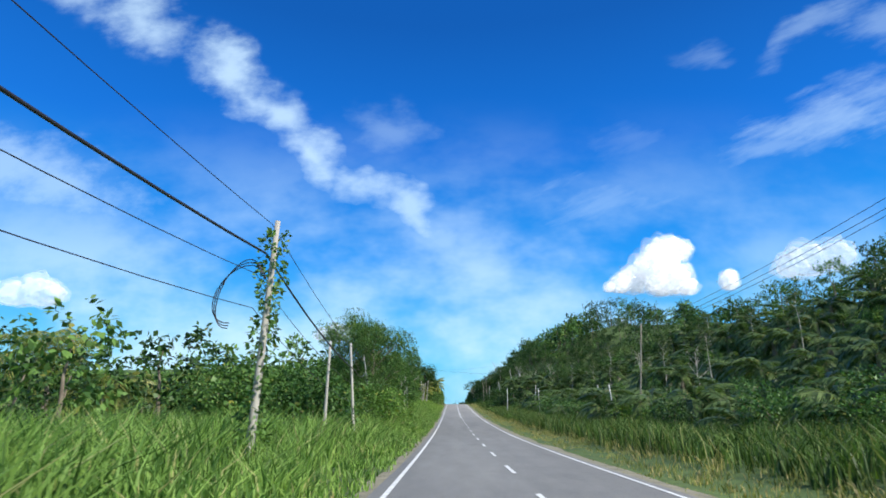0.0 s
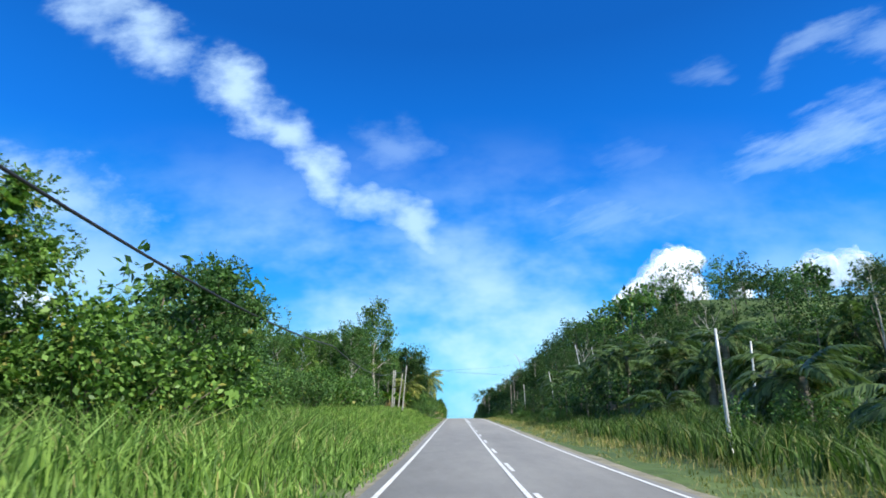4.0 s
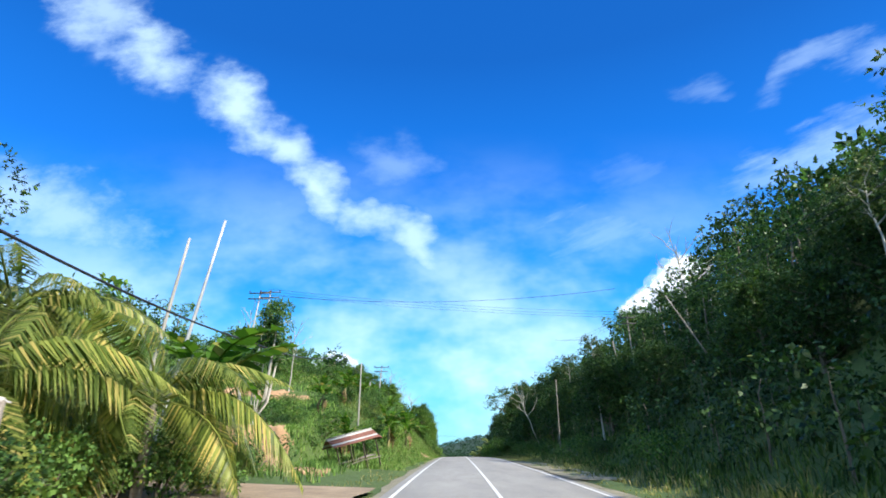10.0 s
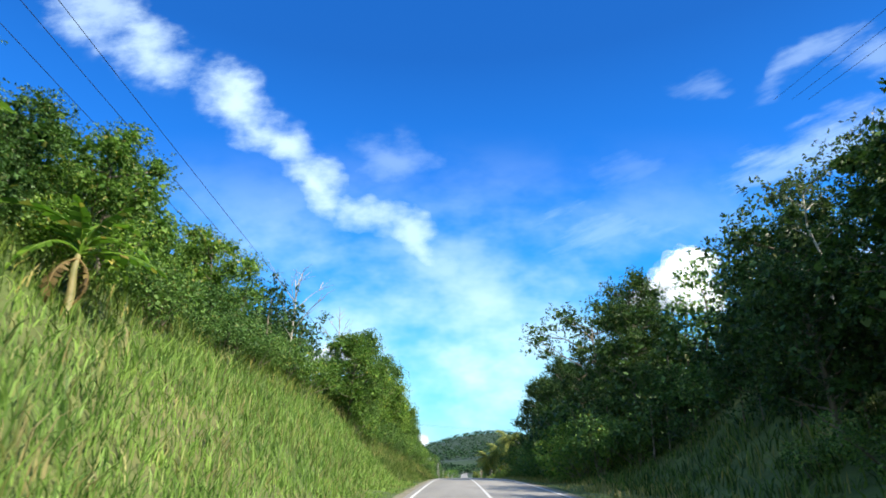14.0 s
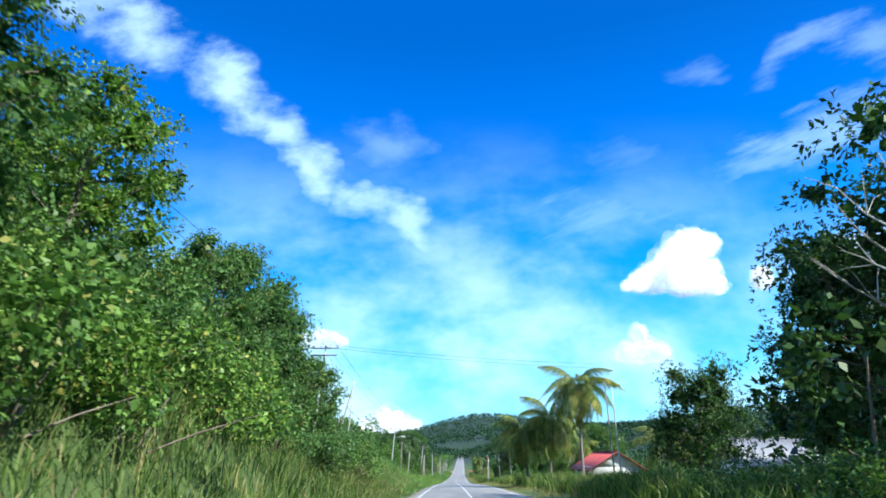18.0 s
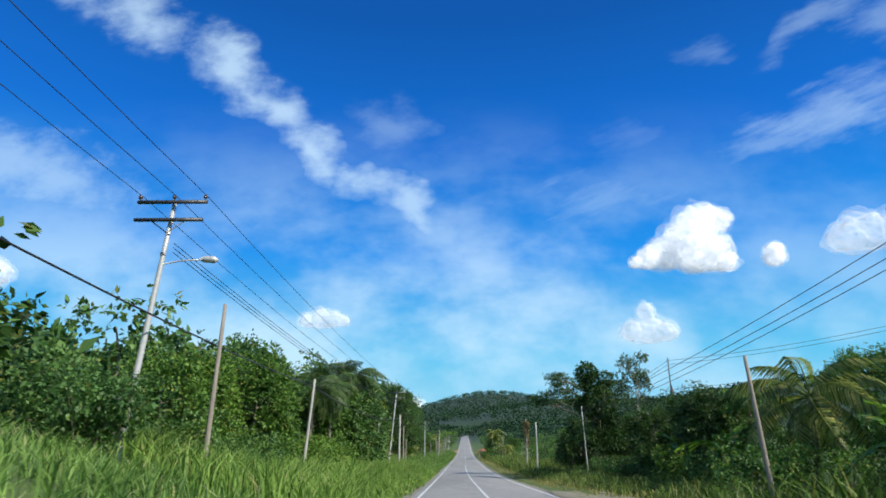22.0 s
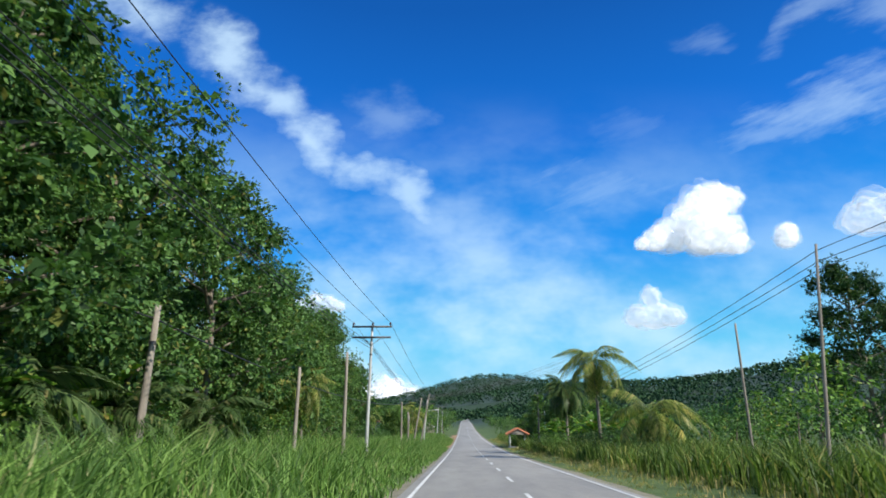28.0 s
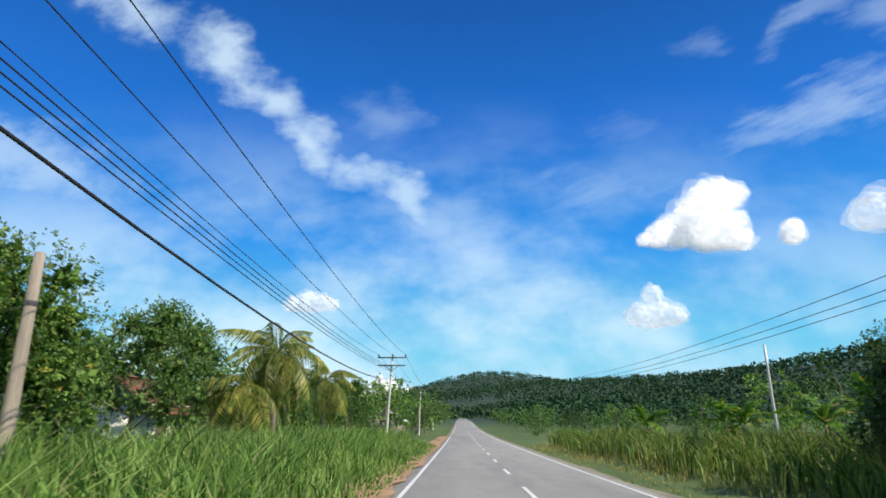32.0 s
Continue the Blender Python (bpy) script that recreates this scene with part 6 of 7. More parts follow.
def gable_house(name, label, u, y, rz, w, d, wall_h, ridge, wall_m, roof_m, over=0.6, stilts=0.0, group=""):
    """A house with its gable towards -y: walls, gables, two roof slopes, door and windows."""
    e = thing(name, label, "house", group, on_ground(u, y, 0.0, rz))
    b = stilts
    for k, (cx, cy, sx, sy) in enumerate(((0, -d / 2, w, 0.15), (0, d / 2, w, 0.15), (-w / 2, 0, 0.15, d - 0.15), (w / 2, 0, 0.15, d - 0.15))):
        part("wall", mesh_np("wall", *box(cx, cy, b + wall_h / 2 - 0.2, sx, sy, wall_h + 0.4), wall_m), e)
    for s in (-1, 1):
        tri = ((-w / 2, b + wall_h), (w / 2, b + wall_h), (0, b + ridge - 0.05))
        part("gable", mesh_np("gable", *prism(tri, s * d / 2 - 0.07, s * d / 2 + 0.07), wall_m), e)
        z0 = b + wall_h - over * (ridge - wall_h) / (w / 2)
        part("roof", sheet(s * (w / 2 + over), 0, -d / 2 - over, d / 2 + over, z0, b + ridge, roof_m, 0.3, "x", 0.05), e)
    part("ridge_cap", mesh_np("ridge_cap", *box(0, 0, b + ridge + 0.03, 0.3, d + 2 * over, 0.06), roof_m), e)
    for s, yy in ((-1, -d * 0.2), (-1, d * 0.25), (1, 0)):
        win = part("window", mesh_np("window", *box(s * (w / 2 + 0.04), yy, b + wall_h * 0.58, 0.1, 1.2, 1.0), M_WOOD_GREY), e)
        part("pane", mesh_np("pane", *box(s * (w / 2 + 0.07), yy, b + wall_h * 0.58, 0.06, 1.04, 0.84), M_GLASS), win)
    part("door", mesh_np("door", *box(w / 2 + 0.06, -d * 0.3, b + 1.0, 0.08, 0.9, 2.0), M_WOOD_DARK), e)
    if b:
        for px in (-w / 2 + 0.2, 0, w / 2 - 0.2):
            for py in (-d / 2 + 0.2, 0, d / 2 - 0.2):
                part("stilt", mesh_np("stilt", *box(px, py, b / 2 - 0.3, 0.16, 0.16, b + 0.6), M_WOOD_DARK), e)
    return e


gable_house("house", "white village house with a red metal roof behind palms", 19.2, 478.5, 0, 6.0, 11.0, 2.2, 4.0, M_WALL_WHITE, M_ROOF_RED, 0.7)
gable_house("house", "low house with a pale grey roof under dark trees", 30.0, 455.0, 90, 7.0, 9.0, 2.3, 4.3, M_WALL_WHITE, M_ROOF_GREY, 0.7)
gable_house("house", "dark wooden house on the slope behind the trees", -27.0, 592.0, 80, 7.0, 9.0, 2.4, 4.2, M_WOOD_DARK, M_WOOD_DARK, 0.8, 0.8)
gable_house("house", "pink walled village house with a rusty roof", -26.8, 709.0, 60, 6.0, 8.0, 2.3, 3.4, M_WALL_PINK, M_ROOF_RUST, 0.8, 0.6)
gable_house("house", "small white house half hidden by banana plants", -17.8, 735.0, 0, 3.6, 6.0, 2.5, 3.8, M_WALL_WHITE, M_ROOF_RUST, 0.6)
gable_house("house", "far grey roofed house beside the road", -13.0, 800.0, 0, 5.0, 8.0, 2.4, 3.8, M_WOOD_GREY, M_ROOF_ZINC, 0.6)

# roadside stall hut
hut = thing("stall_hut", "shabby pale blue roadside hut with a rusty striped roof", "hut", "", on_ground(-12.2, 222.8, 0.0, -20))
part("wall", mesh_np("wall", *box(2.6, 2.2, 1.0, 0.12, 5.8, 2.4), M_WALL_BLUE), hut)
# the open half is a solid black sheet, its inner shade given as colour
part("wall", mesh_np("wall", *box(2.45, -3.2, 1.0, 0.1, 4.6, 2.4), M_DARK), hut, "near-black sheet painted as the shaded open shop front")
part("wall", mesh_np("wall", *box(0.2, 5.1, 1.0, 4.9, 0.12, 2.4), M_WALL_BLUE), hut)
part("wall", mesh_np("wall", *box(0.2, -5.5, 1.0, 4.9, 0.12, 2.4), M_WOOD_DARK), hut)
part("wall", mesh_np("wall", *box(-2.3, 0, 1.0, 0.12, 10.6, 2.4), M_WOOD_DARK), hut)
for k in range(12):
    me = sheet(3.6, 1.1, -0.6 + k * 0.56, -0.05 + k * 0.56, 2.05, 2.62, M_ROOF_ZINC if k % 2 else M_ROOF_RUST, 0.14)
    part("roof_sheet", me, hut, "pale zinc roof sheet" if k % 2 else "rusty red roof sheet")
part("roof", sheet(1.2, -3.0, -6.0, 6.2, 2.6, 2.15, M_ROOF_RUST, 0.25), hut)
part("awning", mesh_np("awning", *box(2.6, -3.6, 2.4, 3.0, 5.2, 0.07), M_ROOF_ZINC), hut, "flat pale roof over the open shop front")
for yy in (-6.0, -3.4, -0.8, 3.0, 6.0):
    part("post", mesh_np("post", *box(3.55, yy, 0.8, 0.09, 0.09, 2.5), M_WOOD_GREY), hut)
tarp = thing("tarpaulin", "blue tarpaulin over the hut's back roof", "tarpaulin", "", on_ground(-12.6, 221.8, 0.35))
part("cloth", smooth(mesh_np("cloth", *join([box(0, 0, 3.05, 1.8, 2.4, 0.06), box(0.9, 0, 2.75, 0.06, 2.4, 0.6)]), M_TARP)), tarp)
for k, (yy, ln) in enumerate(((218.6, 1.6), (221.6, 2.2), (224.6, 2.4))):
    tb = thing("stall_table", "rough plank selling table before the hut", "table", "stall tables", on_ground(-7.6, yy))
    for j in range(3):
        part("plank", mesh_np("plank", *box(-0.3 + 0.3 * j, 0, 0.86, 0.28, ln, 0.04), M_WOOD_GREY), tb)
    for sx in (-0.35, 0.35):
        for sy in (-ln / 2 + 0.15, ln / 2 - 0.15):
            part("leg", mesh_np("leg", *box(sx, sy, 0.4, 0.06, 0.06, 0.9), M_WOOD_GREY), tb)
cl = thing("draped_sheet", "pale cloth sheet draped on the stall table", "cloth", "", on_ground(-7.6, 221.6))
part("cloth", smooth(mesh_np("cloth", *join([tube([(0, -0.8, 0.95), (0.05, -0.3, 1.1), (0, 0.2, 1.05), (-0.05, 0.8, 0.96)], (0.1, 0.17, 0.15, 0.07), 8)]), M_CLOTH)), cl)
sacks = ((-7.0, 215.6), (-7.3, 216.4), (-6.9, 217.0))
for u, y in sacks:
    e = thing("rubble_block", "broken white concrete block by the dirt forecourt", "block", "rubble blocks", on_ground(u, y, 0.05, u * 50))
    part("block", mesh_np("block", *box(0, 0, 0.18, 0.7, 0.45, 0.4), M_WALL_WHITE), e)

# open lean-to with rusty sheets on the verge
stall = thing("lean_to", "low roadside stall roofed with rusty red and grey sheets", "shelter", "", on_ground(-7.2, 257.0, 0.0, 28) @ pose(0, 0, 0, 0, -15, 0) @ Matrix.Diagonal((0.5, 0.85, 0.72, 1)))
rng = np.random.default_rng(77)
for sgn in (-1, 1):
    for k in range(5):
        strip = part("roof_sheet", mesh_np("roof_sheet", *box(0, 0.18, 0, 5.7, 0.36, 0.025), (M_ROOF_ZINC, M_ROOF_RUST, M_ROOF_RUST, M_ROOF_ZINC, M_ROOF_RUST)[k]), stall,
                     ("pale zinc roof strip", "rusty red roof strip", "rusty red roof strip", "pale zinc roof strip", "rusty red roof strip")[k])
        down = Euler((-0.49, 0, 0 if sgn > 0 else math.pi), "XYZ").to_matrix().to_4x4()
        strip.matrix_basis = Matrix.Translation((0, 0.15, 2.72 + rng.normal() * 0.008)) @ down @ pose(0, 0.33 * k, 0.006 * k)
part("ridge_cap", mesh_np("ridge_cap", *join([box(0, 0.15, 2.76, 5.7, 0.22, 0.03)]), M_ROOF_ZINC), stall)
part("gable_sheet", mesh_np("gable_sheet", np.array([(2.8, 0.15, 2.7), (2.8, -1.25, 1.97), (3.5, -0.9, 1.75), (3.5, 0.9, 1.75), (2.8, 1.55, 1.97), (2.8, 0.15, 2.66), (2.8, -1.25, 1.93), (3.5, -0.9, 1.71), (3.5, 0.9, 1.71), (2.8, 1.55, 1.93)]),
                            [(0, 1, 2), (0, 2, 3), (0, 3, 4), (5, 7, 6), (5, 8, 7), (5, 9, 8), (1, 6, 7), (1, 7, 2), (2, 7, 8), (2, 8, 3), (3, 8, 9), (3, 9, 4)], M_ROOF_RUST), stall)
for px in (-2.4, -0.8, 0.8, 2.4):
    for py in (-1.05, 1.3):
        part("post", smooth(mesh_np("post", *tube([(px, py, -0.3), (px + rng.normal() * 0.03, py, 1.0), (px, py, 2.05)], (0.085, 0.08, 0.07), 7), M_WOOD_DARK)), stall)
part("bench", mesh_np("bench", *box(0, 0.1, 0.62, 4.6, 1.6, 0.06), M_WOOD_GREY), stall)
for yy in (-1.15, -1.0):
    part("rail", smooth(mesh_np("rail", *tube([(-2.5, yy, 0.45 + yy * 0.1), (0, yy, 0.5), (2.6, yy, 0.42)], 0.035, 6), M_WOOD_GREY)), stall)

# bus shelter with a tiled gable
bus = thing("bus_shelter", "small bus shelter with white posts and orange tiled roof", "bus shelter", "", on_ground(6.2, 704.8, 0.0, -4, 0.86))
part("slab", mesh_np("slab", *box(0, 0, 0.06, 3.0, 4.2, 0.2), M_CONCRETE), bus)
for px in (-1.25, 1.25):
    for py in (-1.8, 0, 1.8):
        part("post", mesh_np("post", *box(px, py, 1.1, 0.18, 0.18, 2.2), M_WALL_WHITE), bus)
for s_ in (-1, 1):
    slope = part("roof_slope", mesh_np("roof_slope", *join([prism(((s_ * 1.9, 2.08), (0, 3.02), (0, 2.94)), -2.4, 2.4)]), M_WOOD_GREY), bus)
    for r in range(6):
        a = r / 6
        cx, cz = s_ * (1.9 - 1.9 * a), 2.13 + 0.94 * a
        for k in range(12):
            me = mesh_np("tile", *tube([(cx, -2.4 + k * 0.4 + 0.2, cz), (cx - s_ * 0.34, -2.4 + k * 0.4 + 0.2, cz + 0.15)], (0.2, 0.17), 6, False), M_TILE)
            part("tile", me, slope)
    part("gable_board", mesh_np("gable_board", *prism(((-1.7, 2.1), (1.7, 2.1), (0, 2.95)), s_ * 2.2 - 0.04, s_ * 2.2 + 0.04), M_WOOD_GREY), bus)
part("bench", mesh_np("bench", *box(0.7, 0, 0.5, 0.5, 3.4, 0.1), M_CONCRETE), bus)
part("back_wall", mesh_np("back_wall", *box(1.3, 0, 0.6, 0.1, 3.7, 1.0), M_WALL_WHITE), bus)

# small red-roofed box shelter by the pink house
kiosk = thing("red_canopy", "small red roofed stand in the garden", "shelter", "", on_ground(-16.2, 684.0, 0.1, 0, 0.82))
part("canopy", sheet(1.0, -1.0, -0.9, 0.9, 1.5, 1.75, M_ROOF_RED, 0.2), kiosk)
for px in (-0.8, 0.8):
    for py in (-0.7, 0.7):
        part("post", mesh_np("post", *box(px, py, 0.75, 0.12, 0.12, 1.7), M_WALL_WHITE), kiosk)

# ---------------------------------------------------------------- parked hatchback


def car(u, y, rz):
    e = thing("car", "dark blue small hatchback parked with its tail to the road", "car", "", on_ground(u, y, 0.0, rz))
    # side profile from tail to nose: (length, height, half width)
    prof = [(-1.78, 0.32, 0.70), (-1.80, 0.62, 0.73), (-1.74, 0.90, 0.73), (-1.60, 1.18, 0.66), (-1.42, 1.44, 0.57), (-0.9, 1.50, 0.56), (0.0, 1.48, 0.56),
            (0.45, 1.36, 0.58), (1.0, 0.98, 0.68), (1.55, 0.86, 0.70), (1.76, 0.66, 0.68), (1.80, 0.34, 0.66)]
    low = [(-1.78, 0.25, 0.68), (-1.3, 0.22, 0.72), (-0.6, 0.22, 0.74), (0.0, 0.22, 0.74), (0.6, 0.22, 0.74), (1.3, 0.22, 0.72), (1.78, 0.25, 0.66)]
    v, f = [], []
    for yy, z, w in prof:
        v += [(-w, yy, z), (-w * 0.5, yy, z + 0.03), (w * 0.5, yy, z + 0.03), (w, yy, z)]
    n = len(prof)
    for k in range(n - 1):
        for j in range(3):
            a = k * 4 + j
            f.append((a, a + 1, a + 5, a + 4))
    base = len(v)
    for yy, z, w in prof:
        v += [(-max(w, 0.72), yy, min(z, 0.9)), (max(w, 0.72), yy, min(z, 0.9)), (-0.72, yy, 0.24), (0.72, yy, 0.24)]
    for k in range(n - 1):
        a, b = k * 4, (k + 1) * 4
        c, d = base + k * 4, base + (k + 1) * 4
        f += [(a, b, d, c), (c, d, d + 2, c + 2), (b + 3, a + 3, c + 1, d + 1), (d + 1, c + 1, c + 3, d + 3)]
    f += [(0, base, base + 2, base + 3), (0, base + 3, base + 1, 3), (0, 3, 2, 1)]
    m = 4 * (n - 1)
    f += [(m, base + m + 2, base + m + 3, m + 3)]
    part("body", smooth(mesh_np("body", v, f, M_CAR)), e, "glossy dark blue body")
    rear = part("rear_window", mesh_np("rear_window", *box(0, 0, 0, 1.02, 0.03, 0.44), M_GLASS), e, "dark rear window")
    rear.matrix_basis = pose(0, -1.575, 1.22, -33, 0, 0)
    for s in (-1, 1):
        for yy, L in ((-0.75, 0.8), (0.15, 0.78)):
            w = part("side_window", mesh_np("side_window", *box(0, 0, 0, 0.03, L, 0.36), M_GLASS), e, "dark side window")
            w.matrix_basis = pose(s * 0.655, yy, 1.17, 0, -s * 16, 0)
        lamp = part("tail_lamp", mesh_np("tail_lamp", *box(s * 0.62, -1.775, 0.82, 0.16, 0.06, 0.34), M_LAMP_RED), e, "red tail lamp")
        part("reverse_lamp", mesh_np("reverse_lamp", *box(s * 0.62, -1.80, 0.70, 0.13, 0.05, 0.07), M_CLOTH), lamp)
        part("mirror", smooth(mesh_np("mirror", *tube([(s * 0.70, 0.62, 0.98), (s * 0.82, 0.6, 1.0), (s * 0.9, 0.6, 1.0)], (0.03, 0.08, 0.05), 8), M_CAR)), e)
        for yy in (-1.15, 1.15):
            ty = part("wheel", smooth(mesh_np("wheel", *tube([(s * 0.58, yy, 0.28), (s * 0.60, yy, 0.28), (s * 0.74, yy, 0.28), (s * 0.76, yy, 0.28)], (0.24, 0.285, 0.285, 0.24), 16), M_RUBBER)), e)
            part("rim", smooth(mesh_np("rim", *tube([(s * 0.745, yy, 0.28), (s * 0.765, yy, 0.28), (s * 0.77, yy, 0.28)], (0.18, 0.17, 0.05), 12), M_RIM)), ty)
    part("bumper", smooth(mesh_np("bumper", *tube([(-0.74, -1.62, 0.42), (-0.66, -1.82, 0.42), (0.66, -1.82, 0.42), (0.74, -1.62, 0.42)], (0.11, 0.13, 0.13, 0.11), 8), M_CAR)), e)
    plate = part("plate", mesh_np("plate", *box(0, -1.86, 0.60, 0.5, 0.02, 0.13), M_RUBBER), e, "black number plate with pale bars")
    part("bar", mesh_np("bar", *box(0, -1.872, 0.60, 0.34, 0.01, 0.06), M_CLOTH), plate)
    part("badge", mesh_np("badge", *box(0, -1.80, 0.80, 0.14, 0.03, 0.07), M_RIM), e)
    part("handle", mesh_np("handle", *box(0.2, -1.79, 0.74, 0.2, 0.04, 0.04), M_STEEL), e)
    return e


car(-8.7, 213.2, 32)

# dirt forecourt before the hut and clay cuts on the bank
tagged(new("dirt_forecourt", ribbon("dirt_forecourt", -13.5, -4.0, 207, 240, 0.13, M_DIRT, 1.5, 0.35, 12)), "bare brown dirt forecourt before the hut", "dirt", kind="structure")

# ---------------------------------------------------------------- flowering shrub by the car
ixora = bush_meshes("ixora", 5.6, 2.9, 307, 0.25, 13000, M_LEAF_BRIGHT, 0.5, 13)
e = thing("flowering_shrub", "tall leafy shrub covered with red flower heads", "shrub", "", on_ground(-9.7, 206.2, 0.1, 40, 1.1))
part("trunk", ixora[0], e)
part("crown", ixora[1], e)
rng = np.random.default_rng(302)
v, _ = mesh_arrays(ixora[1])
for k in range(150):
    c0 = v[rng.integers(0, 52000)] * (1.05, 1.05, 1.02)
    d0 = rng.normal(size=(46, 3))
    d0 /= np.linalg.norm(d0, axis=1)[:, None]
    part("flower", mesh_np("flower", *leaves(c0 + d0 * 0.115 * (1, 1, 0.7), 0.1, d0, 0.4, 0.9, rng), M_FLOWER), e)

# ---------------------------------------------------------------- fair-weather clouds
M_CLOUD, n, l, p = material("cloud")
p.inputs["Base Color"].default_value = (0.8, 0.8, 0.82, 1)
p.inputs["Roughness"].default_value = 1.0
p.inputs["Specular IOR Level"].default_value = 0.0
# faint added glow whitens the clouds' unlit sides
p.inputs["Emission Color"].default_value, p.inputs["Emission Strength"].default_value = (0.85, 0.92, 1.0, 1), 0.2
tr, sh = n.new("ShaderNodeBsdfTranslucent"), n.new("ShaderNodeMixShader")
tr.inputs[0].default_value = (0.9, 0.92, 0.96, 1)
sh.inputs[0].default_value = 0.35
l.new(p.outputs[0], sh.inputs[1]), l.new(tr.outputs[0], sh.inputs[2]), l.new(sh.outputs[0], n["Material Output"].inputs[0])


def heap(lumps, seed, grow, rough):
    """Billowing lumps (dx, dz, radius), swollen by grow."""
    bm = bmesh.new()
    for k, (dx, dz, r) in enumerate(lumps):
        made = bmesh.ops.create_icosphere(bm, subdivisions=4, radius=1.0)
        for vert in made["verts"]:
            q = vert.co.copy()
            s_ = grow + rough * noise.fractal(q * 1.9 + Vector((k * 3.3, seed, grow * 20)), 0.8, 2.0, 5)
            vert.co = Vector((dx, 0.35 * r * math.sin(k * 2.1), dz)) + q * s_ * r
            if vert.co.z < -20:
                vert.co.z = -20 + (vert.co.z + 20) * 0.5
    me = bpy.data.meshes.new("cloud")
    bm.to_mesh(me)
    bm.free()
    return me


def merged(ob, voxel):
    m = ob.modifiers.new("merge", "REMESH")
    m.mode, m.voxel_size, m.use_smooth_shade = "VOXEL", voxel, True
    return ob


def vapour(thin):
    m = M_CLOUD.copy()
    m.name = "vapour"
    nn, ll = m.node_tree.nodes, m.node_tree.links
    solid = nn["Material Output"].inputs[0].links[0].from_socket
    clear, blend = nn.new("ShaderNodeBsdfTransparent"), nn.new("ShaderNodeMixShader")
    blend.inputs[0].default_value = thin
    ll.new(clear.outputs[0], blend.inputs[1]), ll.new(solid, blend.inputs[2]), ll.new(blend.outputs[0], nn["Material Output"].inputs[0])
    return m


VEILS = ((0.7, vapour(0.42)), (0.82, vapour(0.32)), (0.94, vapour(0.22)), (1.06, vapour(0.12)), (1.18, vapour(0.05)))


HAZE = vapour(0.3)
THIN = vapour(0.12)


def cloud(x, y, z, lumps, seed, label="white sunlit cumulus cloud with flat grey base", solid=True):
    """A merged heap of lumps inside thinning veils."""
    me = heap(lumps, seed, 0.58 if solid else 0.84, 0.26)
    me.materials.append(M_CLOUD if solid else HAZE)
    ob = merged(tagged(new("cloud", me), label, "cloud", kind="structure"), 7.0)
    ob.location = (x, y, z)
    for grow, mat in VEILS if solid else ((0.97, THIN), (1.1, THIN)):
        me = heap(lumps, seed + 0.3 * grow, grow, 0.36)
        me.materials.append(mat)
        veil = merged(part("veil", me, ob), 7.0)
        veil.visible_shadow = False
    return ob


cloud(1165, 3300, 815, ((-205, 20, 62), (-120, 50, 88), (-20, 100, 115), (45, 190, 105), (115, 235, 80), (160, 215, 60), (85, 50, 115), (175, 5, 65), (-270, -5, 36), (20, 20, 90)), 1)
cloud(1580, 3300, 830, ((0, 5, 52), (15, 50, 44), (-12, 40, 38)), 2, "small white puff of cumulus cloud")
cloud(1110, 3900, 560, ((-80, 5, 70), (20, 15, 95), (105, 0, 70), (5, 130, 55)), 3, "hazy white cumulus cloud low over the hills", False)
cloud(2010, 3300, 930, ((-60, 0, 95), (60, 40, 115), (190, 60, 95)), 4, "pale hazy cumulus cloud above the hill", False)
cloud(-2700, 3600, 850, ((-100, 0, 100), (40, 20, 120), (170, 0, 80)), 5, "hazy white cumulus cloud low over the trees", False)
cloud(-860, 4200, 690, ((-90, 0, 55), (0, 15, 75), (90, 10, 60), (150, 0, 40)), 6, "hazy white cumulus cloud low over the trees", False)
cloud(-420, 4500, 110, ((-160, 0, 110), (0, 50, 130), (130, 0, 110), (250, -30, 80)), 7, "white cloud bank behind the far hill")



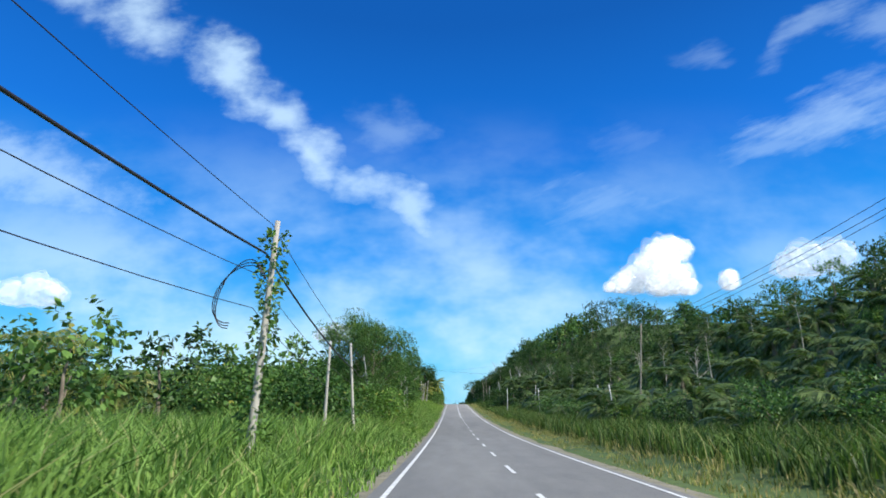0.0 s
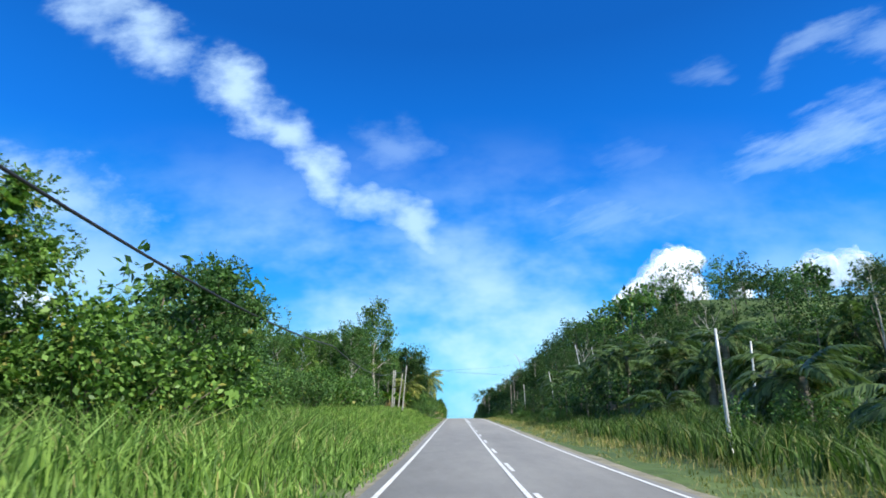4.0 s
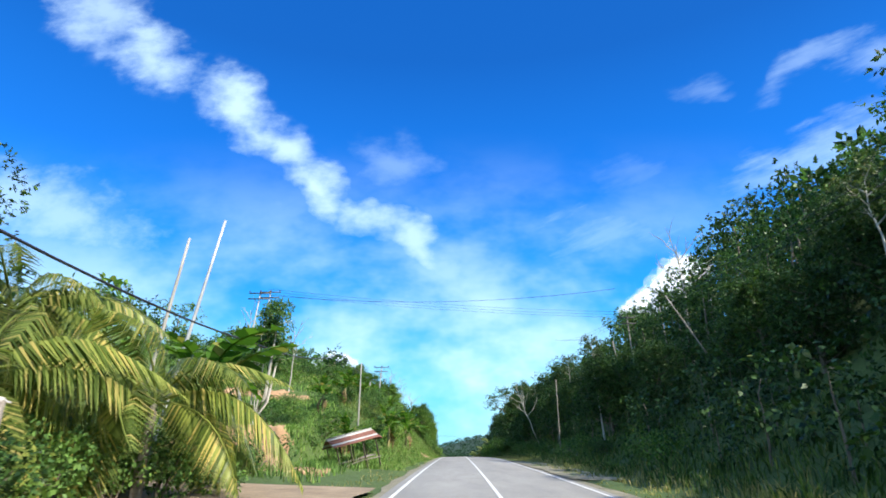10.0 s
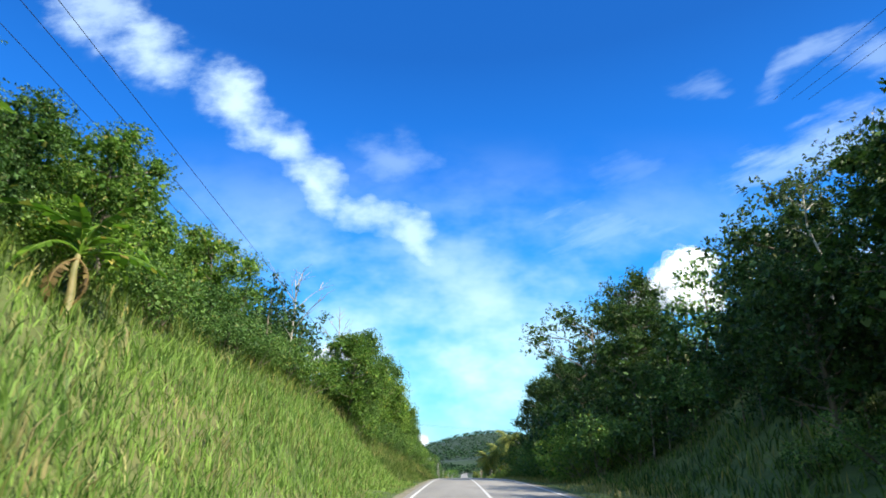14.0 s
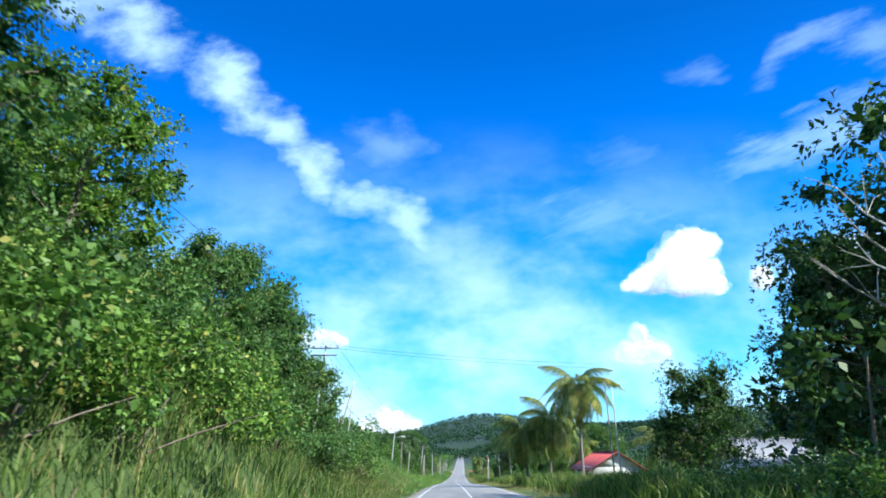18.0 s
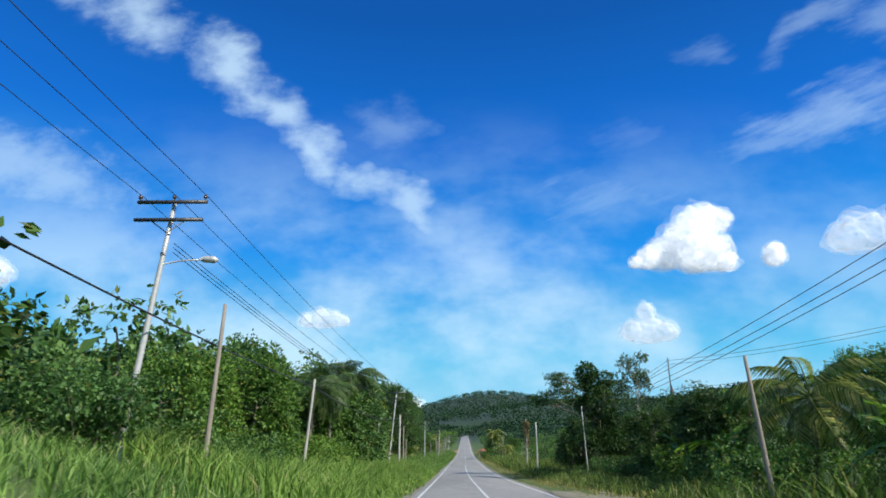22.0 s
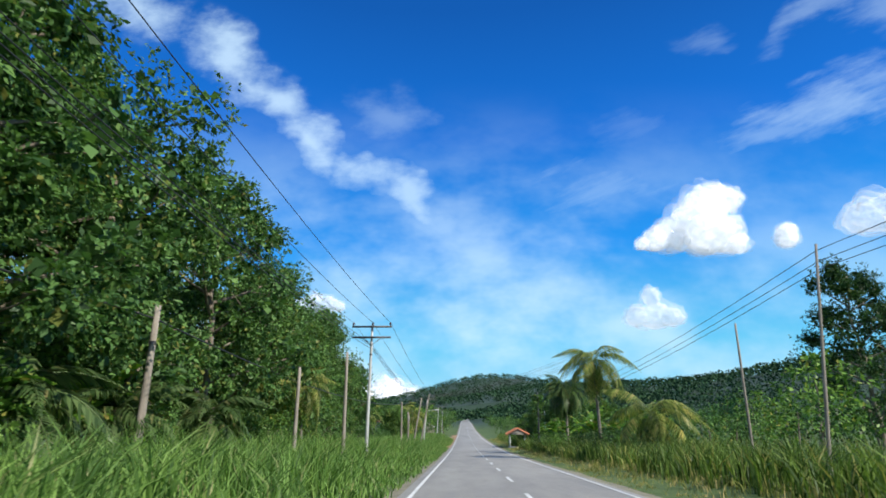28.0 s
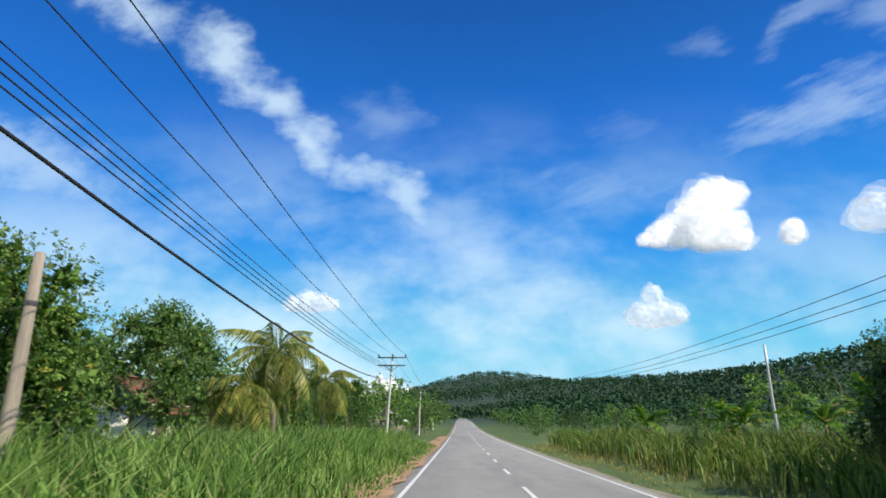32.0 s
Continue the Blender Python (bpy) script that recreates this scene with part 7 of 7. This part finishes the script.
def clay_face(corners, seed, label, rough=0.12):
    """A raw clay patch draped over the bank between four (u, y) corners, with a ragged rim and crumbled relief."""
    a, b, c, d = (np.array(q, float) for q in corners)
    n = 44
    p, q = np.meshgrid(np.linspace(0, 1, n), np.linspace(0, 1, n))
    uy = (a * (1 - p[..., None]) + b * p[..., None]) * (1 - q[..., None]) + (d * (1 - p[..., None]) + c * p[..., None]) * q[..., None]
    r = np.random.default_rng(seed)
    knots = r.normal(size=(25, 25))
    gx, gq = p * 23.9, q * 23.9
    i0, j0 = gx.astype(int), gq.astype(int)
    fx_, fq = gx - i0, gq - j0
    low = (knots[j0, i0] * (1 - fx_) + knots[j0, i0 + 1] * fx_) * (1 - fq) + (knots[j0 + 1, i0] * (1 - fx_) + knots[j0 + 1, i0 + 1] * fx_) * fq
    rim = np.minimum(np.minimum(p, 1 - p), np.minimum(q, 1 - q)) * 6 + low * 0.45
    x = uy[..., 0] + road_x(uy[..., 1])
    z = ground_z(x, uy[..., 1]) + np.where(rim > 0.25, 0.09 + rough * (0.7 * low + r.normal(size=p.shape) * 0.35), -0.15)
    i, j = np.meshgrid(np.arange(n - 1), np.arange(n - 1), indexing="ij")
    f = np.stack([i * n + j, i * n + j + 1, (i + 1) * n + j + 1, (i + 1) * n + j], -1).reshape(-1, 4)
    return tagged(new("clay_bank", mesh_np("clay_bank", np.stack([x, uy[..., 1], z], -1).reshape(-1, 3), f, M_SOIL)), label, "soil", kind="structure")


clay_face(((-17.0, 251.8), (-9.6, 251.8), (-10.6, 255.3), (-17.0, 255.2)), 41, "raw orange clay face cut below the terrace", 0.1)
clay_face(((-25.5, 270.6), (-13.8, 270.6), (-14.2, 275.6), (-25.0, 275.6)), 42, "bare orange clay cut into the upper bank")
clay_face(((-13.2, 250.0), (-7.2, 247.6), (-7.4, 251.2), (-12.6, 252.4)), 43, "trodden orange dirt below the clay face", 0.03)
clay_face(((-6.2, 292.0), (-4.3, 292.4), (-4.3, 302.0), (-6.0, 301.0)), 45, "bare orange clay at the foot of the bank", 0.05)
clay_face(((-7.0, 386.0), (-4.7, 385.0), (-4.7, 400.0), (-7.0, 398.0)), 44, "bare orange clay at the foot of the bank", 0.05)
tagged(new("clay_bank", ribbon("clay_bank", -14.5, -11.0, 573, 578, 0.08, M_SOIL, 0.8, 0.4, 25)), "bare orange clay in the grassy clearing", "soil", kind="structure")
for a, b, y0, y1, sd in ((-4.9, -3.36, 702, 800, 31), (3.4, 6.4, 503, 519, 32), (3.4, 5.6, 246, 278, 33)):
    tagged(new("dirt_shoulder", ribbon("dirt_shoulder", a, b, y0, y1, 0.05, M_SOIL if sd == 31 else M_GRAVEL, 1.2, 0.14, sd)), "bare earth shoulder beside the asphalt", "dirt", kind="structure")
